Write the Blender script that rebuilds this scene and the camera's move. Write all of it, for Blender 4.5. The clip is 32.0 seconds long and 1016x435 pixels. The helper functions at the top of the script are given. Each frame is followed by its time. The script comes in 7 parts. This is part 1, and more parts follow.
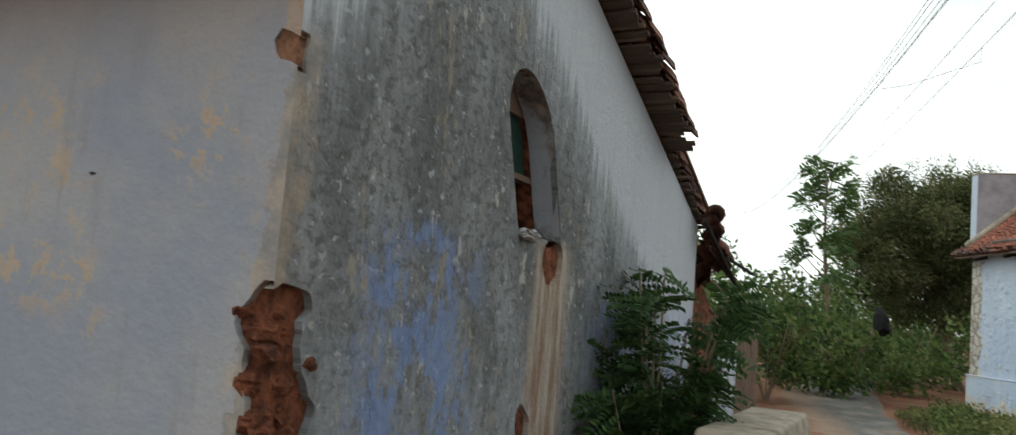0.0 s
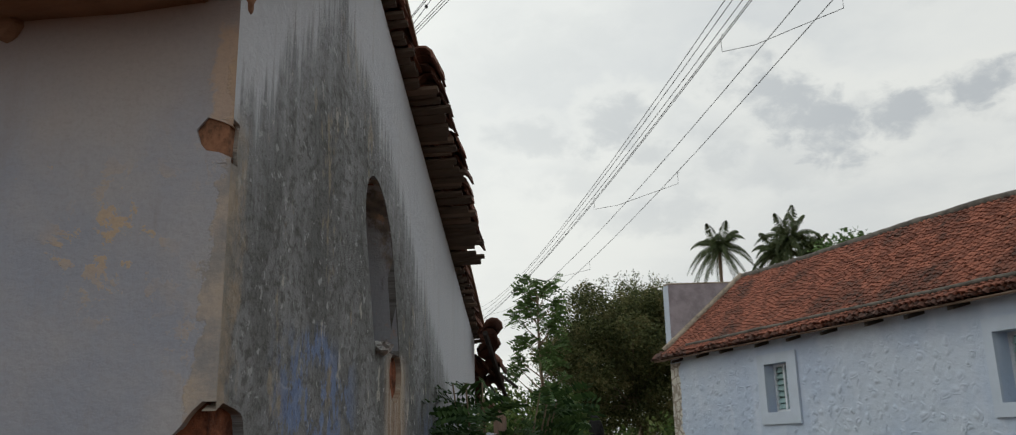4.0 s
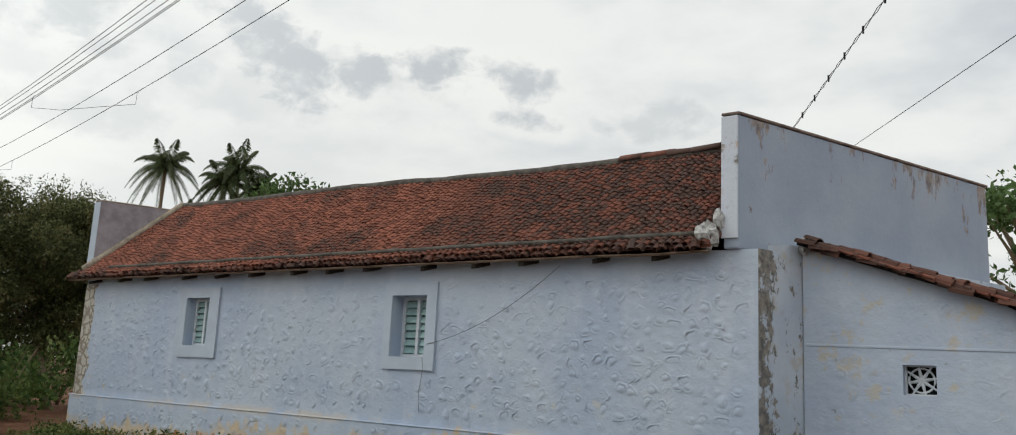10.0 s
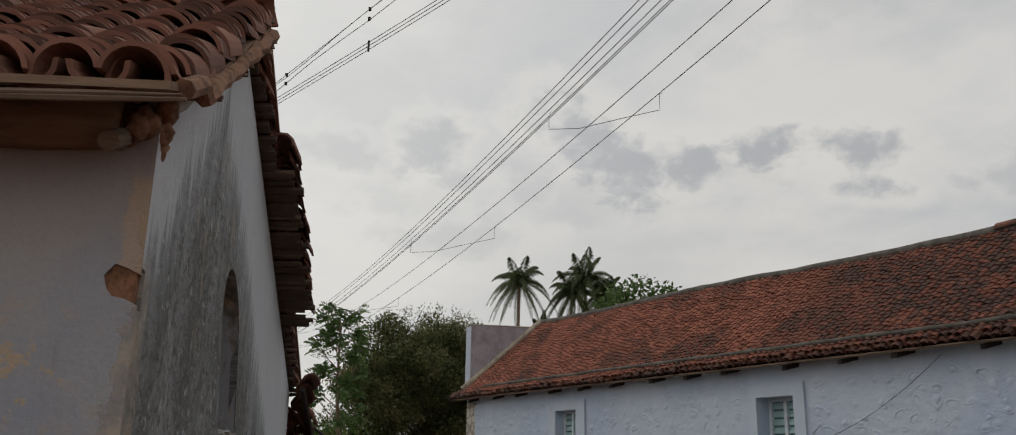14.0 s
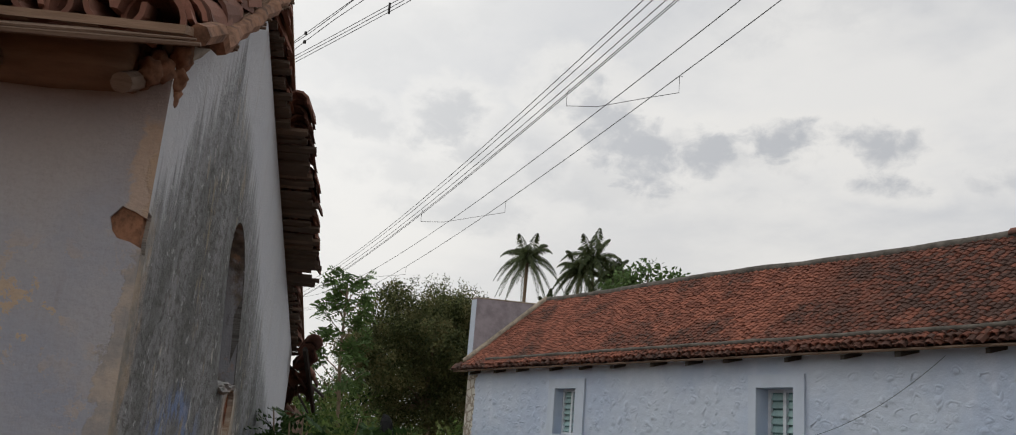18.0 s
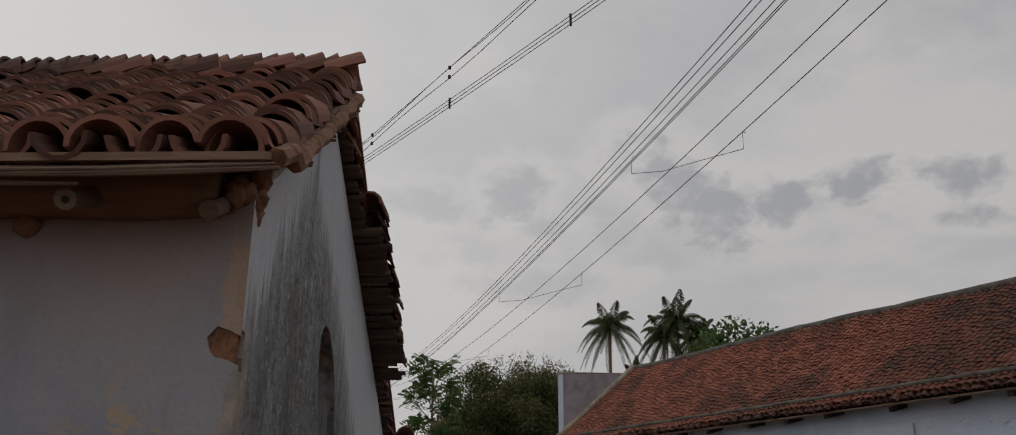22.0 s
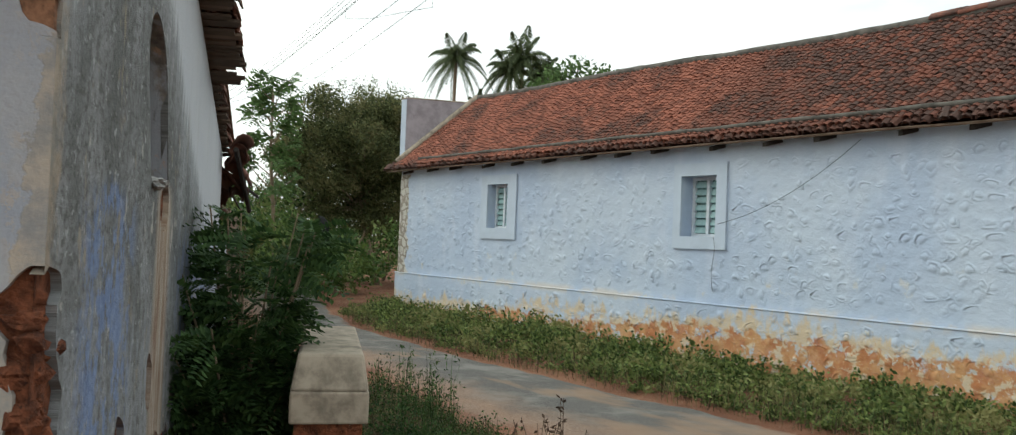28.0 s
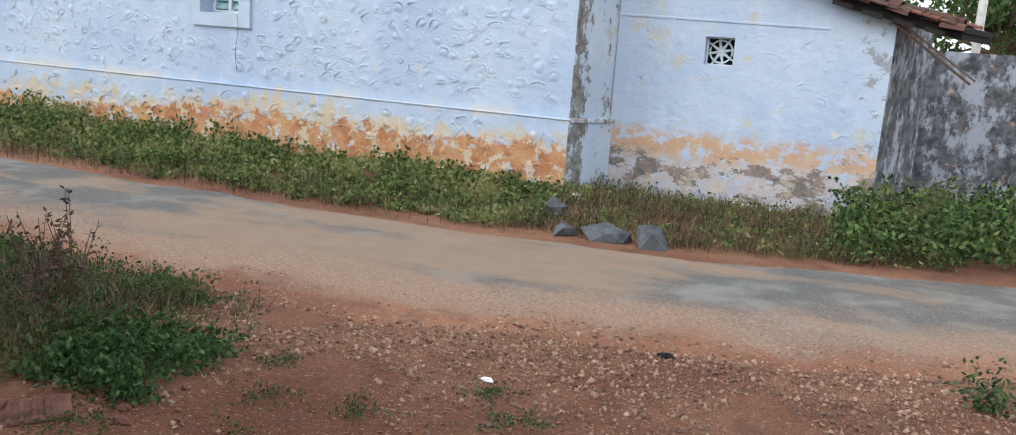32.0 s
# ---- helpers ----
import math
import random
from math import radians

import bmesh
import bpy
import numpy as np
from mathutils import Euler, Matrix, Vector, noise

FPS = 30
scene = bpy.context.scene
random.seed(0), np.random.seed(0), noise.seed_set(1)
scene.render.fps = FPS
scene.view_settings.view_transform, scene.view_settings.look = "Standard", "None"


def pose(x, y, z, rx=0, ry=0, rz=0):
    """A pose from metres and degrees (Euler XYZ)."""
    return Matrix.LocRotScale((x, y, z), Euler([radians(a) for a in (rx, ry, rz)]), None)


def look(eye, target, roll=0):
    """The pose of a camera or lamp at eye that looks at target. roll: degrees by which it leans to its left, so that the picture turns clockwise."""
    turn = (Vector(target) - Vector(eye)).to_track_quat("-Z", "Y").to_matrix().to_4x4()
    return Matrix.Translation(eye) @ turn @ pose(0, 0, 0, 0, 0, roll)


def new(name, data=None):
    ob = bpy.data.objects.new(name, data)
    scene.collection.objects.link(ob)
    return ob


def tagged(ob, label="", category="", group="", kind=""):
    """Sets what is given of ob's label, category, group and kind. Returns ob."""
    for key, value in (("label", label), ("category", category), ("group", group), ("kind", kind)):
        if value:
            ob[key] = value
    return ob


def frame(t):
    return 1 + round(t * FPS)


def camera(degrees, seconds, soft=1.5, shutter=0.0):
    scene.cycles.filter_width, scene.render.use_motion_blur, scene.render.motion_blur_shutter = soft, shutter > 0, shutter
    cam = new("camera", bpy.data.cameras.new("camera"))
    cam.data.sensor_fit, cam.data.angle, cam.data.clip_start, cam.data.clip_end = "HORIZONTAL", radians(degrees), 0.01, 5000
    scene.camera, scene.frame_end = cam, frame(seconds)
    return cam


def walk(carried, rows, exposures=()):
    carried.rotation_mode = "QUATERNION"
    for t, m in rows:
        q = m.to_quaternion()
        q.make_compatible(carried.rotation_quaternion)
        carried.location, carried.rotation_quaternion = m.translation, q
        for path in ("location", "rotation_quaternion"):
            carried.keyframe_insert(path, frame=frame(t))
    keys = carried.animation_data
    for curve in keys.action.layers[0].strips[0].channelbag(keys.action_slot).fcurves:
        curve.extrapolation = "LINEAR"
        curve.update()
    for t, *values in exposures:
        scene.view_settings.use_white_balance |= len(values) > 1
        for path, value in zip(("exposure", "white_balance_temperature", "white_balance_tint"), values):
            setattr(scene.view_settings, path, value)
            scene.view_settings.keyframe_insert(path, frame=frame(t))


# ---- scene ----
# ---------- camera and walk ----------
cam = camera(60.09, 32.0, soft=1.0, shutter=0.2)
PATH = [
    (0, -0.106, 0.895, 1.527, 95.47, -4.7, 90.42),
    (0.5, -0.086, 0.886, 1.543, 99.72, -3.38, 97.76),
    (1, -0.078, 0.877, 1.547, 102.47, -0.55, 104.12),
    (1.5, -0.072, 0.878, 1.555, 104.46, 0.02, 106.73),
    (2, -0.074, 0.897, 1.543, 104.82, -2.2, 95.29),
    (2.5, -0.076, 0.915, 1.494, 105.31, -5.43, 83.31),
    (4.5, -0.294, 0.209, 1.373, 102.63, 4.01, 65.06),
    (5, -0.276, 0.338, 1.275, 99.71, 4.18, 56.52),
    (5.5, -0.191, 0.332, 1.346, 98.96, 2.44, 53.75),
    (6, -0.156, 0.299, 1.446, 100.21, -0.65, 51.21),
    (6.5, -0.139, 0.284, 1.457, 102.7, -2.39, 48.33),
    (7, -0.121, 0.268, 1.469, 104.91, -3.61, 47.34),
    (7.5, -0.105, 0.253, 1.481, 104.98, -2.66, 46.65),
    (8, -0.094, 0.24, 1.492, 103.97, -1.73, 47.24),
    (8.5, -0.088, 0.229, 1.504, 101.93, -1.56, 47.6),
    (9, -0.086, 0.217, 1.517, 100.01, -2.79, 47.09),
    (9.5, -0.081, 0.202, 1.531, 98.78, -3.56, 41.37),
    (10, -0.067, 0.161, 1.577, 100.36, -2.74, 35.01),
    (10.5, -0.017, 0.099, 1.62, 102.06, -2.18, 36.41),
    (11, 0.01, 0.06, 1.637, 103.56, -2.44, 39.34),
    (11.5, 0.013, 0.041, 1.652, 103.7, -2.57, 46.95),
    (12, 0.009, 0.028, 1.667, 103.32, -2.71, 53.82),
    (12.5, 0.005, 0.014, 1.682, 103.28, -2.72, 54.8),
    (13, -0, 0, 1.697, 103.83, -1.71, 55.52),
    (13.5, 0.002, 0.002, 1.699, 104.62, -1.27, 56.17),
    (14, 0.002, 0.003, 1.699, 105.81, -0.84, 57.89),
    (14.5, -0, 0.005, 1.697, 107.52, -0.81, 59.27),
    (16.5, -0.009, 0.01, 1.684, 106.8, -3.98, 58.74),
    (17, -0.008, 0.012, 1.68, 105.24, -4.17, 58.61),
    (17.5, -0.009, 0.017, 1.679, 104.65, -4.55, 58.42),
    (18, -0.009, 0.021, 1.681, 104.27, -4.43, 57.72),
    (18.5, -0.009, 0.02, 1.678, 103.79, -4.49, 57.27),
    (19, -0.014, 0.025, 1.672, 103.29, -4.75, 56.87),
    (19.5, -0.017, 0.027, 1.668, 102.83, -5.17, 56.31),
    (20, -0.014, 0.027, 1.672, 102.54, -5.27, 55.87),
    (20.5, -0.015, 0.03, 1.678, 102.72, -4.13, 56.1),
    (21, -0.003, 0.016, 1.687, 104.57, -1.4, 59.95),
    (21.5, 0.016, 0.005, 1.702, 107.52, -0.33, 63.68),
    (22, 0.035, -0.005, 1.702, 108.8, -0.21, 63.97),
    (22.5, 0.043, -0.008, 1.697, 109.3, -0.23, 64.54),
    (23, 0.045, -0.01, 1.695, 109.22, -0.37, 64.9),
    (23.5, 0.039, -0.005, 1.687, 109.24, -0.58, 65.31),
    (24, 0.024, -0.001, 1.675, 108.63, -1.54, 67.61),
    (24.5, 0.009, 0.003, 1.674, 107.9, -2.33, 70.44),
    (26.5, -0.002, -0, 1.639, 102.09, -2.17, 61.11),
    (27, -0.003, 0.001, 1.626, 98.57, -2.02, 58.66),
    (27.5, -0.008, -0.003, 1.624, 94.9, -2.43, 56.42),
    (28, -0.015, 0.007, 1.621, 91.6, -2.23, 53.46),
    (28.5, -0.023, 0.011, 1.622, 89.62, -3.01, 47.59),
    (29, -0.019, 0.012, 1.621, 93.95, -4.45, 36.98),
    (29.5, -0.036, 0.027, 1.625, 86.51, -3.82, 33.98),
    (30, -0.06, 0.048, 1.631, 80.69, -2.77, 32.18),
    (30.5, -0.055, 0.056, 1.619, 78.93, -2.84, 30.49),
    (31, -0.051, 0.07, 1.62, 78.97, -3.61, 26.46),
    (31.5, -0.052, 0.081, 1.619, 79.07, -4.23, 23.69),
    (32, -0.05, 0.079, 1.613, 79.12, -4.19, 23.57),
]

EXPOSURES = [(0.0, 0.5), (1.0, -0.03), (2.0, -0.85), (2.5, -0.5), (4.5, 0.0), (5.0, 0.22), (5.5, 0.2), (6.0, -0.2), (6.5, -0.5), (7.0, -0.7),
             (8.0, -0.6), (9.0, 0.05), (9.5, 0.3), (10.0, 0.05), (10.5, -0.5), (11.5, -0.65), (12.0, -0.42), (13.0, -0.5), (14.0, -0.42),
             (14.5, -0.40), (16.5, -0.2), (19.0, -0.12), (20.5, -0.30), (21.0, -0.42), (22.0, -0.8), (23.0, -0.70), (24.0, -0.25), (24.5, 0.05),
             (26.5, -0.1), (27.0, 0.1), (28.0, 0.6), (29.0, 0.78), (30.0, 0.92), (31.0, 1.09), (32.0, 1.08)]
WHITE = [(0.0, 6280, 0.0), (1.0, 6200, 4.0), (2.0, 6500, 12.0), (5.0, 6450, 2.0), (6.0, 6700, 12.0), (7.0, 6750, 15.0), (9.0, 6550, 6.0), (10.0, 6480, 6.0), (11.0, 6820, 13.0), (13.0, 6650, 9.0), (19.0, 6550, 10.0), (23.0, 6600, 12.0), (25.5, 6500, 8.0), (28.0, 6330, 0.0), (29.0, 6280, 4.0), (30.0, 6150, 6.0), (31.0, 5700, -4.0), (32.0, 5900, 7.0)]


def white_at(t):
    for (a, k, p), (b, l, q) in zip(WHITE, WHITE[1:]):
        if a <= t <= b:
            return k + (l - k) * (t - a) / (b - a), p + (q - p) * (t - a) / (b - a)


walk(cam, [(t, pose(x, y, z, rx, ry, rz)) for t, x, y, z, rx, ry, rz in PATH], [(t, e, *white_at(t)) for t, e in EXPOSURES])

# ---------- shader helpers ----------


def node(nt, kind, ins=None, **props):
    nd = nt.nodes.new(kind)
    for key, value in props.items():
        setattr(nd, key, value)
    for key, value in (ins or {}).items():
        if isinstance(value, bpy.types.NodeSocket):
            nt.links.new(value, nd.inputs[key])
        else:
            nd.inputs[key].default_value = value
    return nd


def rgb(c):
    return (c[0], c[1], c[2], 1.0)


def noise_f(nt, vec, scale, detail=4.0, rough=0.55, distort=0.0):
    return node(nt, "ShaderNodeTexNoise", {"Vector": vec, "Scale": scale, "Detail": detail, "Roughness": rough, "Distortion": distort}).outputs["Fac"]


def ramp_f(nt, fac, lo, hi):
    return node(nt, "ShaderNodeMapRange", {"Value": fac, "From Min": lo, "From Max": hi}, interpolation_type="SMOOTHSTEP").outputs["Result"]


def math_f(nt, op, a, b=0.0):
    nd = nt.nodes.new("ShaderNodeMath")
    nd.operation = op
    for i, v in enumerate((a, b)):
        if isinstance(v, bpy.types.NodeSocket):
            nt.links.new(v, nd.inputs[i])
        else:
            nd.inputs[i].default_value = v
    return nd.outputs[0]


def mix_c(nt, fac, a, b, mode="MIX"):
    nd = nt.nodes.new("ShaderNodeMix")
    nd.data_type, nd.blend_type = "RGBA", mode
    for sock, v in ((nd.inputs[0], fac), (nd.inputs[6], a), (nd.inputs[7], b)):
        if isinstance(v, bpy.types.NodeSocket):
            nt.links.new(v, sock)
        else:
            sock.default_value = rgb(v) if isinstance(v, tuple) else v
    return nd.outputs[2]


def scaled(nt, vec, s):
    return node(nt, "ShaderNodeMapping", {"Vector": vec, "Scale": s}).outputs[0]


def material(name, rough=0.9, metal=0.0, spec=0.3):
    m = bpy.data.materials.new(name)
    m.use_nodes = True
    nt = m.node_tree
    b = nt.nodes["Principled BSDF"]
    b.inputs["Roughness"].default_value, b.inputs["Metallic"].default_value = rough, metal
    b.inputs["Specular IOR Level"].default_value = spec
    return m, nt, b


def finish(nt, b, color, bump=None, strength=0.3, dist=0.02):
    if isinstance(color, tuple):
        b.inputs["Base Color"].default_value = rgb(color)
    else:
        nt.links.new(color, b.inputs["Base Color"])
    if bump is not None:
        nd = node(nt, "ShaderNodeBump", {"Height": bump, "Strength": strength, "Distance": dist})
        nt.links.new(nd.outputs[0], b.inputs["Normal"])


def coords(nt, which="Object"):
    """World place for solid materials, so that alike pieces differ; UV for the plaster skins."""
    if which == "Object":
        return nt.nodes.new("ShaderNodeNewGeometry").outputs["Position"]
    return nt.nodes.new("ShaderNodeTexCoord").outputs[which]


# ---------- world and sun ----------
SUN_AZ, SUN_EL = 215.0, 38.0
world = bpy.data.worlds.new("overcast")
scene.world = world
world.use_nodes = True
wt = world.node_tree
bg = wt.nodes["Background"]
direction = coords(wt, "Generated")
sky = node(wt, "ShaderNodeTexSky", {}, sky_type="NISHITA")
sky.sun_disc = False
sky.sun_elevation, sky.sun_rotation = radians(SUN_EL), radians(90.0 - SUN_AZ)
sky.dust_density = 3.0
# cloud deck: direction flattened onto a plane above, so that the veil shrinks towards the horizon
sep = node(wt, "ShaderNodeSeparateXYZ", {"Vector": direction})
lift = math_f(wt, "MAXIMUM", math_f(wt, "ADD", sep.outputs[2], 0.16), 0.06)
deck = node(wt, "ShaderNodeCombineXYZ", {"X": math_f(wt, "DIVIDE", sep.outputs[0], lift), "Y": math_f(wt, "DIVIDE", sep.outputs[1], lift), "Z": 0.0}).outputs[0]
puff = node(wt, "ShaderNodeMapping", {"Vector": direction, "Scale": (1.0, 1.0, 1.5)}).outputs[0]
billow = math_f(wt, "ADD", math_f(wt, "MULTIPLY", noise_f(wt, puff, 13.0, 3.0, 0.5), 0.5), math_f(wt, "MULTIPLY", noise_f(wt, puff, 34.0, 8.0, 0.62, 0.3), 0.5))
wisp = noise_f(wt, deck, 1.0, 6.0, 0.55)
cloud = mix_c(wt, ramp_f(wt, wisp, 0.38, 0.62), (0.96, 0.955, 0.945), (0.66, 0.685, 0.735))
low = math_f(wt, "MULTIPLY", ramp_f(wt, sep.outputs[2], 0.34, 0.20), ramp_f(wt, noise_f(wt, deck, 0.45, 4.0, 0.5), 0.36, 0.60))
cloud = mix_c(wt, math_f(wt, "MULTIPLY", low, 0.55), cloud, (0.96, 0.945, 0.915))
# grey cumulus: a broken row low in the north-west, fainter rags below and above it
# (middle, half width, half height in radians, lean in degrees, depth)
PUFFS = [((-0.745, 0.570, 0.352), 0.075, 0.042, -36, 1.0), ((-0.722, 0.616, 0.316), 0.052, 0.036, -15, 1.0), ((-0.843, 0.418, 0.341), 0.040, 0.042, 0, 1.0),
         ((-0.836, 0.451, 0.314), 0.040, 0.020, 0, 0.7), ((-0.880, 0.334, 0.337), 0.055, 0.022, -8, 0.75), ((-0.680, 0.658, 0.322), 0.040, 0.028, 8, 0.95),
         ((-0.619, 0.711, 0.333), 0.048, 0.026, 4, 0.95), ((-0.548, 0.769, 0.328), 0.050, 0.024, -6, 0.9), ((-0.546, 0.787, 0.288), 0.042, 0.015, -10, 0.9),
         ((-0.879, 0.382, 0.286), 0.040, 0.020, 0, 0.4), ((-0.863, 0.440, 0.247), 0.100, 0.026, 0, 0.45), ((-0.800, 0.522, 0.300), 0.045, 0.024, 10, 0.5),
         ((-0.848, 0.318, 0.425), 0.110, 0.045, 8, 0.3), ((-0.740, 0.440, 0.505), 0.12, 0.05, 12, 0.25), ((-0.560, 0.680, 0.470), 0.16, 0.04, 4, 0.22),
         ((-0.42, 0.86, 0.290), 0.06, 0.022, 0, 0.5), ((-0.71, 0.61, 0.325), 0.24, 0.024, -4, 0.40), ((-0.80, 0.51, 0.290), 0.22, 0.030, 0, 0.32), ((-0.955, 0.03, 0.30), 0.10, 0.04, 0, 0.4), ((-0.93, -0.20, 0.33), 0.10, 0.05, 0, 0.4)]
ragged = math_f(wt, "MULTIPLY", math_f(wt, "SUBTRACT", billow, 0.5), 7.5)
dark, rim = 0.0, 0.0
for middle, wide, high, lean, depth in PUFFS:
    out_way = Vector(middle).normalized()
    right = out_way.cross(Vector((0, 0, 1))).normalized()
    rise = right.cross(out_way)
    c, k = math.cos(radians(lean)), math.sin(radians(lean))
    du = node(wt, "ShaderNodeVectorMath", {0: direction, 1: (right * c + rise * k) / wide}, operation="DOT_PRODUCT").outputs["Value"]
    dv = node(wt, "ShaderNodeVectorMath", {0: direction, 1: (rise * c - right * k) / high}, operation="DOT_PRODUCT").outputs["Value"]
    ahead = node(wt, "ShaderNodeVectorMath", {0: direction, 1: out_way}, operation="DOT_PRODUCT").outputs["Value"]
    body = math_f(wt, "SUBTRACT", math_f(wt, "ADD", 1.0, ragged), math_f(wt, "ADD", math_f(wt, "MULTIPLY", du, du), math_f(wt, "MULTIPLY", dv, dv)))
    body = math_f(wt, "SUBTRACT", body, math_f(wt, "MULTIPLY", ramp_f(wt, ahead, 0.5, 0.0), 99.0))
    dark = math_f(wt, "MAXIMUM", dark, math_f(wt, "MULTIPLY", ramp_f(wt, body, -0.4, 1.3), depth))
    rim = math_f(wt, "MAXIMUM", rim, math_f(wt, "MULTIPLY", ramp_f(wt, body, -2.6, -0.2), depth))
cloud = mix_c(wt, math_f(wt, "MULTIPLY", rim, 0.55), cloud, (1.0, 0.985, 0.955))
cloud = mix_c(wt, math_f(wt, "MULTIPLY", dark, 0.80), cloud, (0.49, 0.52, 0.575))
sun_way = (math.cos(radians(SUN_AZ)) * math.cos(radians(SUN_EL)), math.sin(radians(SUN_AZ)) * math.cos(radians(SUN_EL)), math.sin(radians(SUN_EL)))
glow = node(wt, "ShaderNodeVectorMath", {0: direction, 1: sun_way}, operation="DOT_PRODUCT").outputs["Value"]
cloud = mix_c(wt, math_f(wt, "MULTIPLY", ramp_f(wt, glow, 0.2, 1.0), 0.7), cloud, (1.35, 1.34, 1.30))
east = node(wt, "ShaderNodeVectorMath", {0: direction, 1: Vector((0.90, -0.42, 0.12)).normalized()}, operation="DOT_PRODUCT").outputs["Value"]
cloud = mix_c(wt, math_f(wt, "MULTIPLY", ramp_f(wt, east, 0.0, 1.0), 0.35), cloud, (1.40, 1.39, 1.37))
sky_part = mix_c(wt, 1.0, sky.outputs[0], (0.05, 0.05, 0.05), "MULTIPLY")
total = mix_c(wt, 0.93, sky_part, cloud)
wt.links.new(total, bg.inputs["Color"])
bg.inputs["Strength"].default_value = 0.93

sun = new("sun", bpy.data.lights.new("sun", "SUN"))
sun.data.energy, sun.data.angle, sun.data.color = 0.70, radians(24), (1.0, 0.97, 0.93)
sun.matrix_world = look(Vector(sun_way) * 50, (0, 0, 0))

# ---------- plan: house A (skewed corner at C_A) and house B ----------
TH = radians(157.6)
C_A = Vector((-2.171, 0.326, 0.0))
U_A = Vector((math.cos(TH), math.sin(TH), 0.0))
V_A = Vector((math.cos(TH + radians(85)), math.sin(TH + radians(85)), 0.0))
N_A = Vector((math.sin(TH), -math.cos(TH), 0.0))   # out of the gable wall, towards the lane


def pa(s, f, z):
    """House A: s along the gable wall from the corner, f along the front wall, z up."""
    return C_A + U_A * s + V_A * f + Vector((0, 0, z))


Y_B, XL, XR = 9.475, -16.77, -3.34
E_B = Vector((math.sin(radians(21)), math.cos(radians(21)), 0.0))


def pb(x, d, z):
    """House B: x along the lane front, d back from it along the skew end walls."""
    return Vector((x, Y_B, z)) + E_B * d


# ---------- mesh helpers ----------


class Geo:
    def __init__(self):
        self.v, self.f, self.uv = [], [], []

    def add(self, verts, faces, uvs=None):
        n = len(self.v)
        self.v += [tuple(p) for p in verts]
        self.f += [tuple(i + n for i in f) for f in faces]
        return self

    def box(self, at, a, b, c):
        """A block from corner at along the three edge vectors."""
        at, a, b, c = Vector(at), Vector(a), Vector(b), Vector(c)
        p = [at, at + a, at + a + b, at + b]
        p += [q + c for q in p]
        fs = [(3, 2, 1, 0), (4, 5, 6, 7), (0, 1, 5, 4), (1, 2, 6, 5), (2, 3, 7, 6), (3, 0, 4, 7)]
        if a.cross(b).dot(c) < 0:
            fs = [f[::-1] for f in fs]
        return self.add(p, fs)

    def tube(self, pts, radii, seg=8, caps=True):
        """A round rod through pts."""
        pts = [Vector(p) for p in pts]
        vs, fs = [], []
        for i, p in enumerate(pts):
            way = (pts[min(i + 1, len(pts) - 1)] - pts[max(i - 1, 0)]).normalized()
            side = way.cross(Vector((0, 0, 1)) if abs(way.z) < 0.9 else Vector((1, 0, 0))).normalized()
            up = side.cross(way)
            r = radii[i] if isinstance(radii, (list, tuple)) else radii
            vs += [p + (side * math.cos(2 * math.pi * k / seg) + up * math.sin(2 * math.pi * k / seg)) * r for k in range(seg)]
        for i in range(len(pts) - 1):
            for k in range(seg):
                a, b = i * seg + k, i * seg + (k + 1) % seg
                fs.append((a, b, b + seg, a + seg))
        if caps:
            fs.append(tuple(range(seg))[::-1])
            fs.append(tuple((len(pts) - 1) * seg + k for k in range(seg)))
        return self.add(vs, fs)

    def mesh(self, name, mat, smooth=False):
        me = bpy.data.meshes.new(name)
        me.from_pydata(self.v, [], self.f)
        if self.uv:
            layer = me.uv_layers.new(name="UVMap")
            for loop in me.loops:
                layer.data[loop.index].uv = self.uv[loop.vertex_index]
        me.materials.append(mat)
        if smooth:
            me.polygons.foreach_set("use_smooth", [True] * len(me.polygons))
        me.update()
        return me


def thing(name, at, label, category, group="", kind=""):
    ob = new(name)
    ob.location = at
    ob.empty_display_size = 0.1
    bpy.context.view_layer.update()
    return tagged(ob, label, category, group, kind)


def under(ob, parent):
    """Parents ob without moving it; the meshes here are built in place, so only an Empty's own place counts."""
    ob.parent = parent
    if parent.type == "EMPTY":
        ob.matrix_parent_inverse = Matrix.Translation(parent.location).inverted()
    return ob


def part(name, geo, mat, parent, label="", smooth=False, kind=""):
    ob = new(name, geo.mesh(name, mat, smooth) if isinstance(geo, Geo) else geo)
    if parent is not None:
        under(ob, parent)
    return tagged(ob, label, "", "", kind)


def solid(name, geo, mat, label, category, kind="", group="", smooth=False):
    return tagged(new(name, geo.mesh(name, mat, smooth)), label, category, group, kind)


def bevel(ob, w=0.01, seg=2):
    md = ob.modifiers.new("bevel", "BEVEL")
    md.width, md.segments, md.limit_method = w, seg, "ANGLE"
    return ob


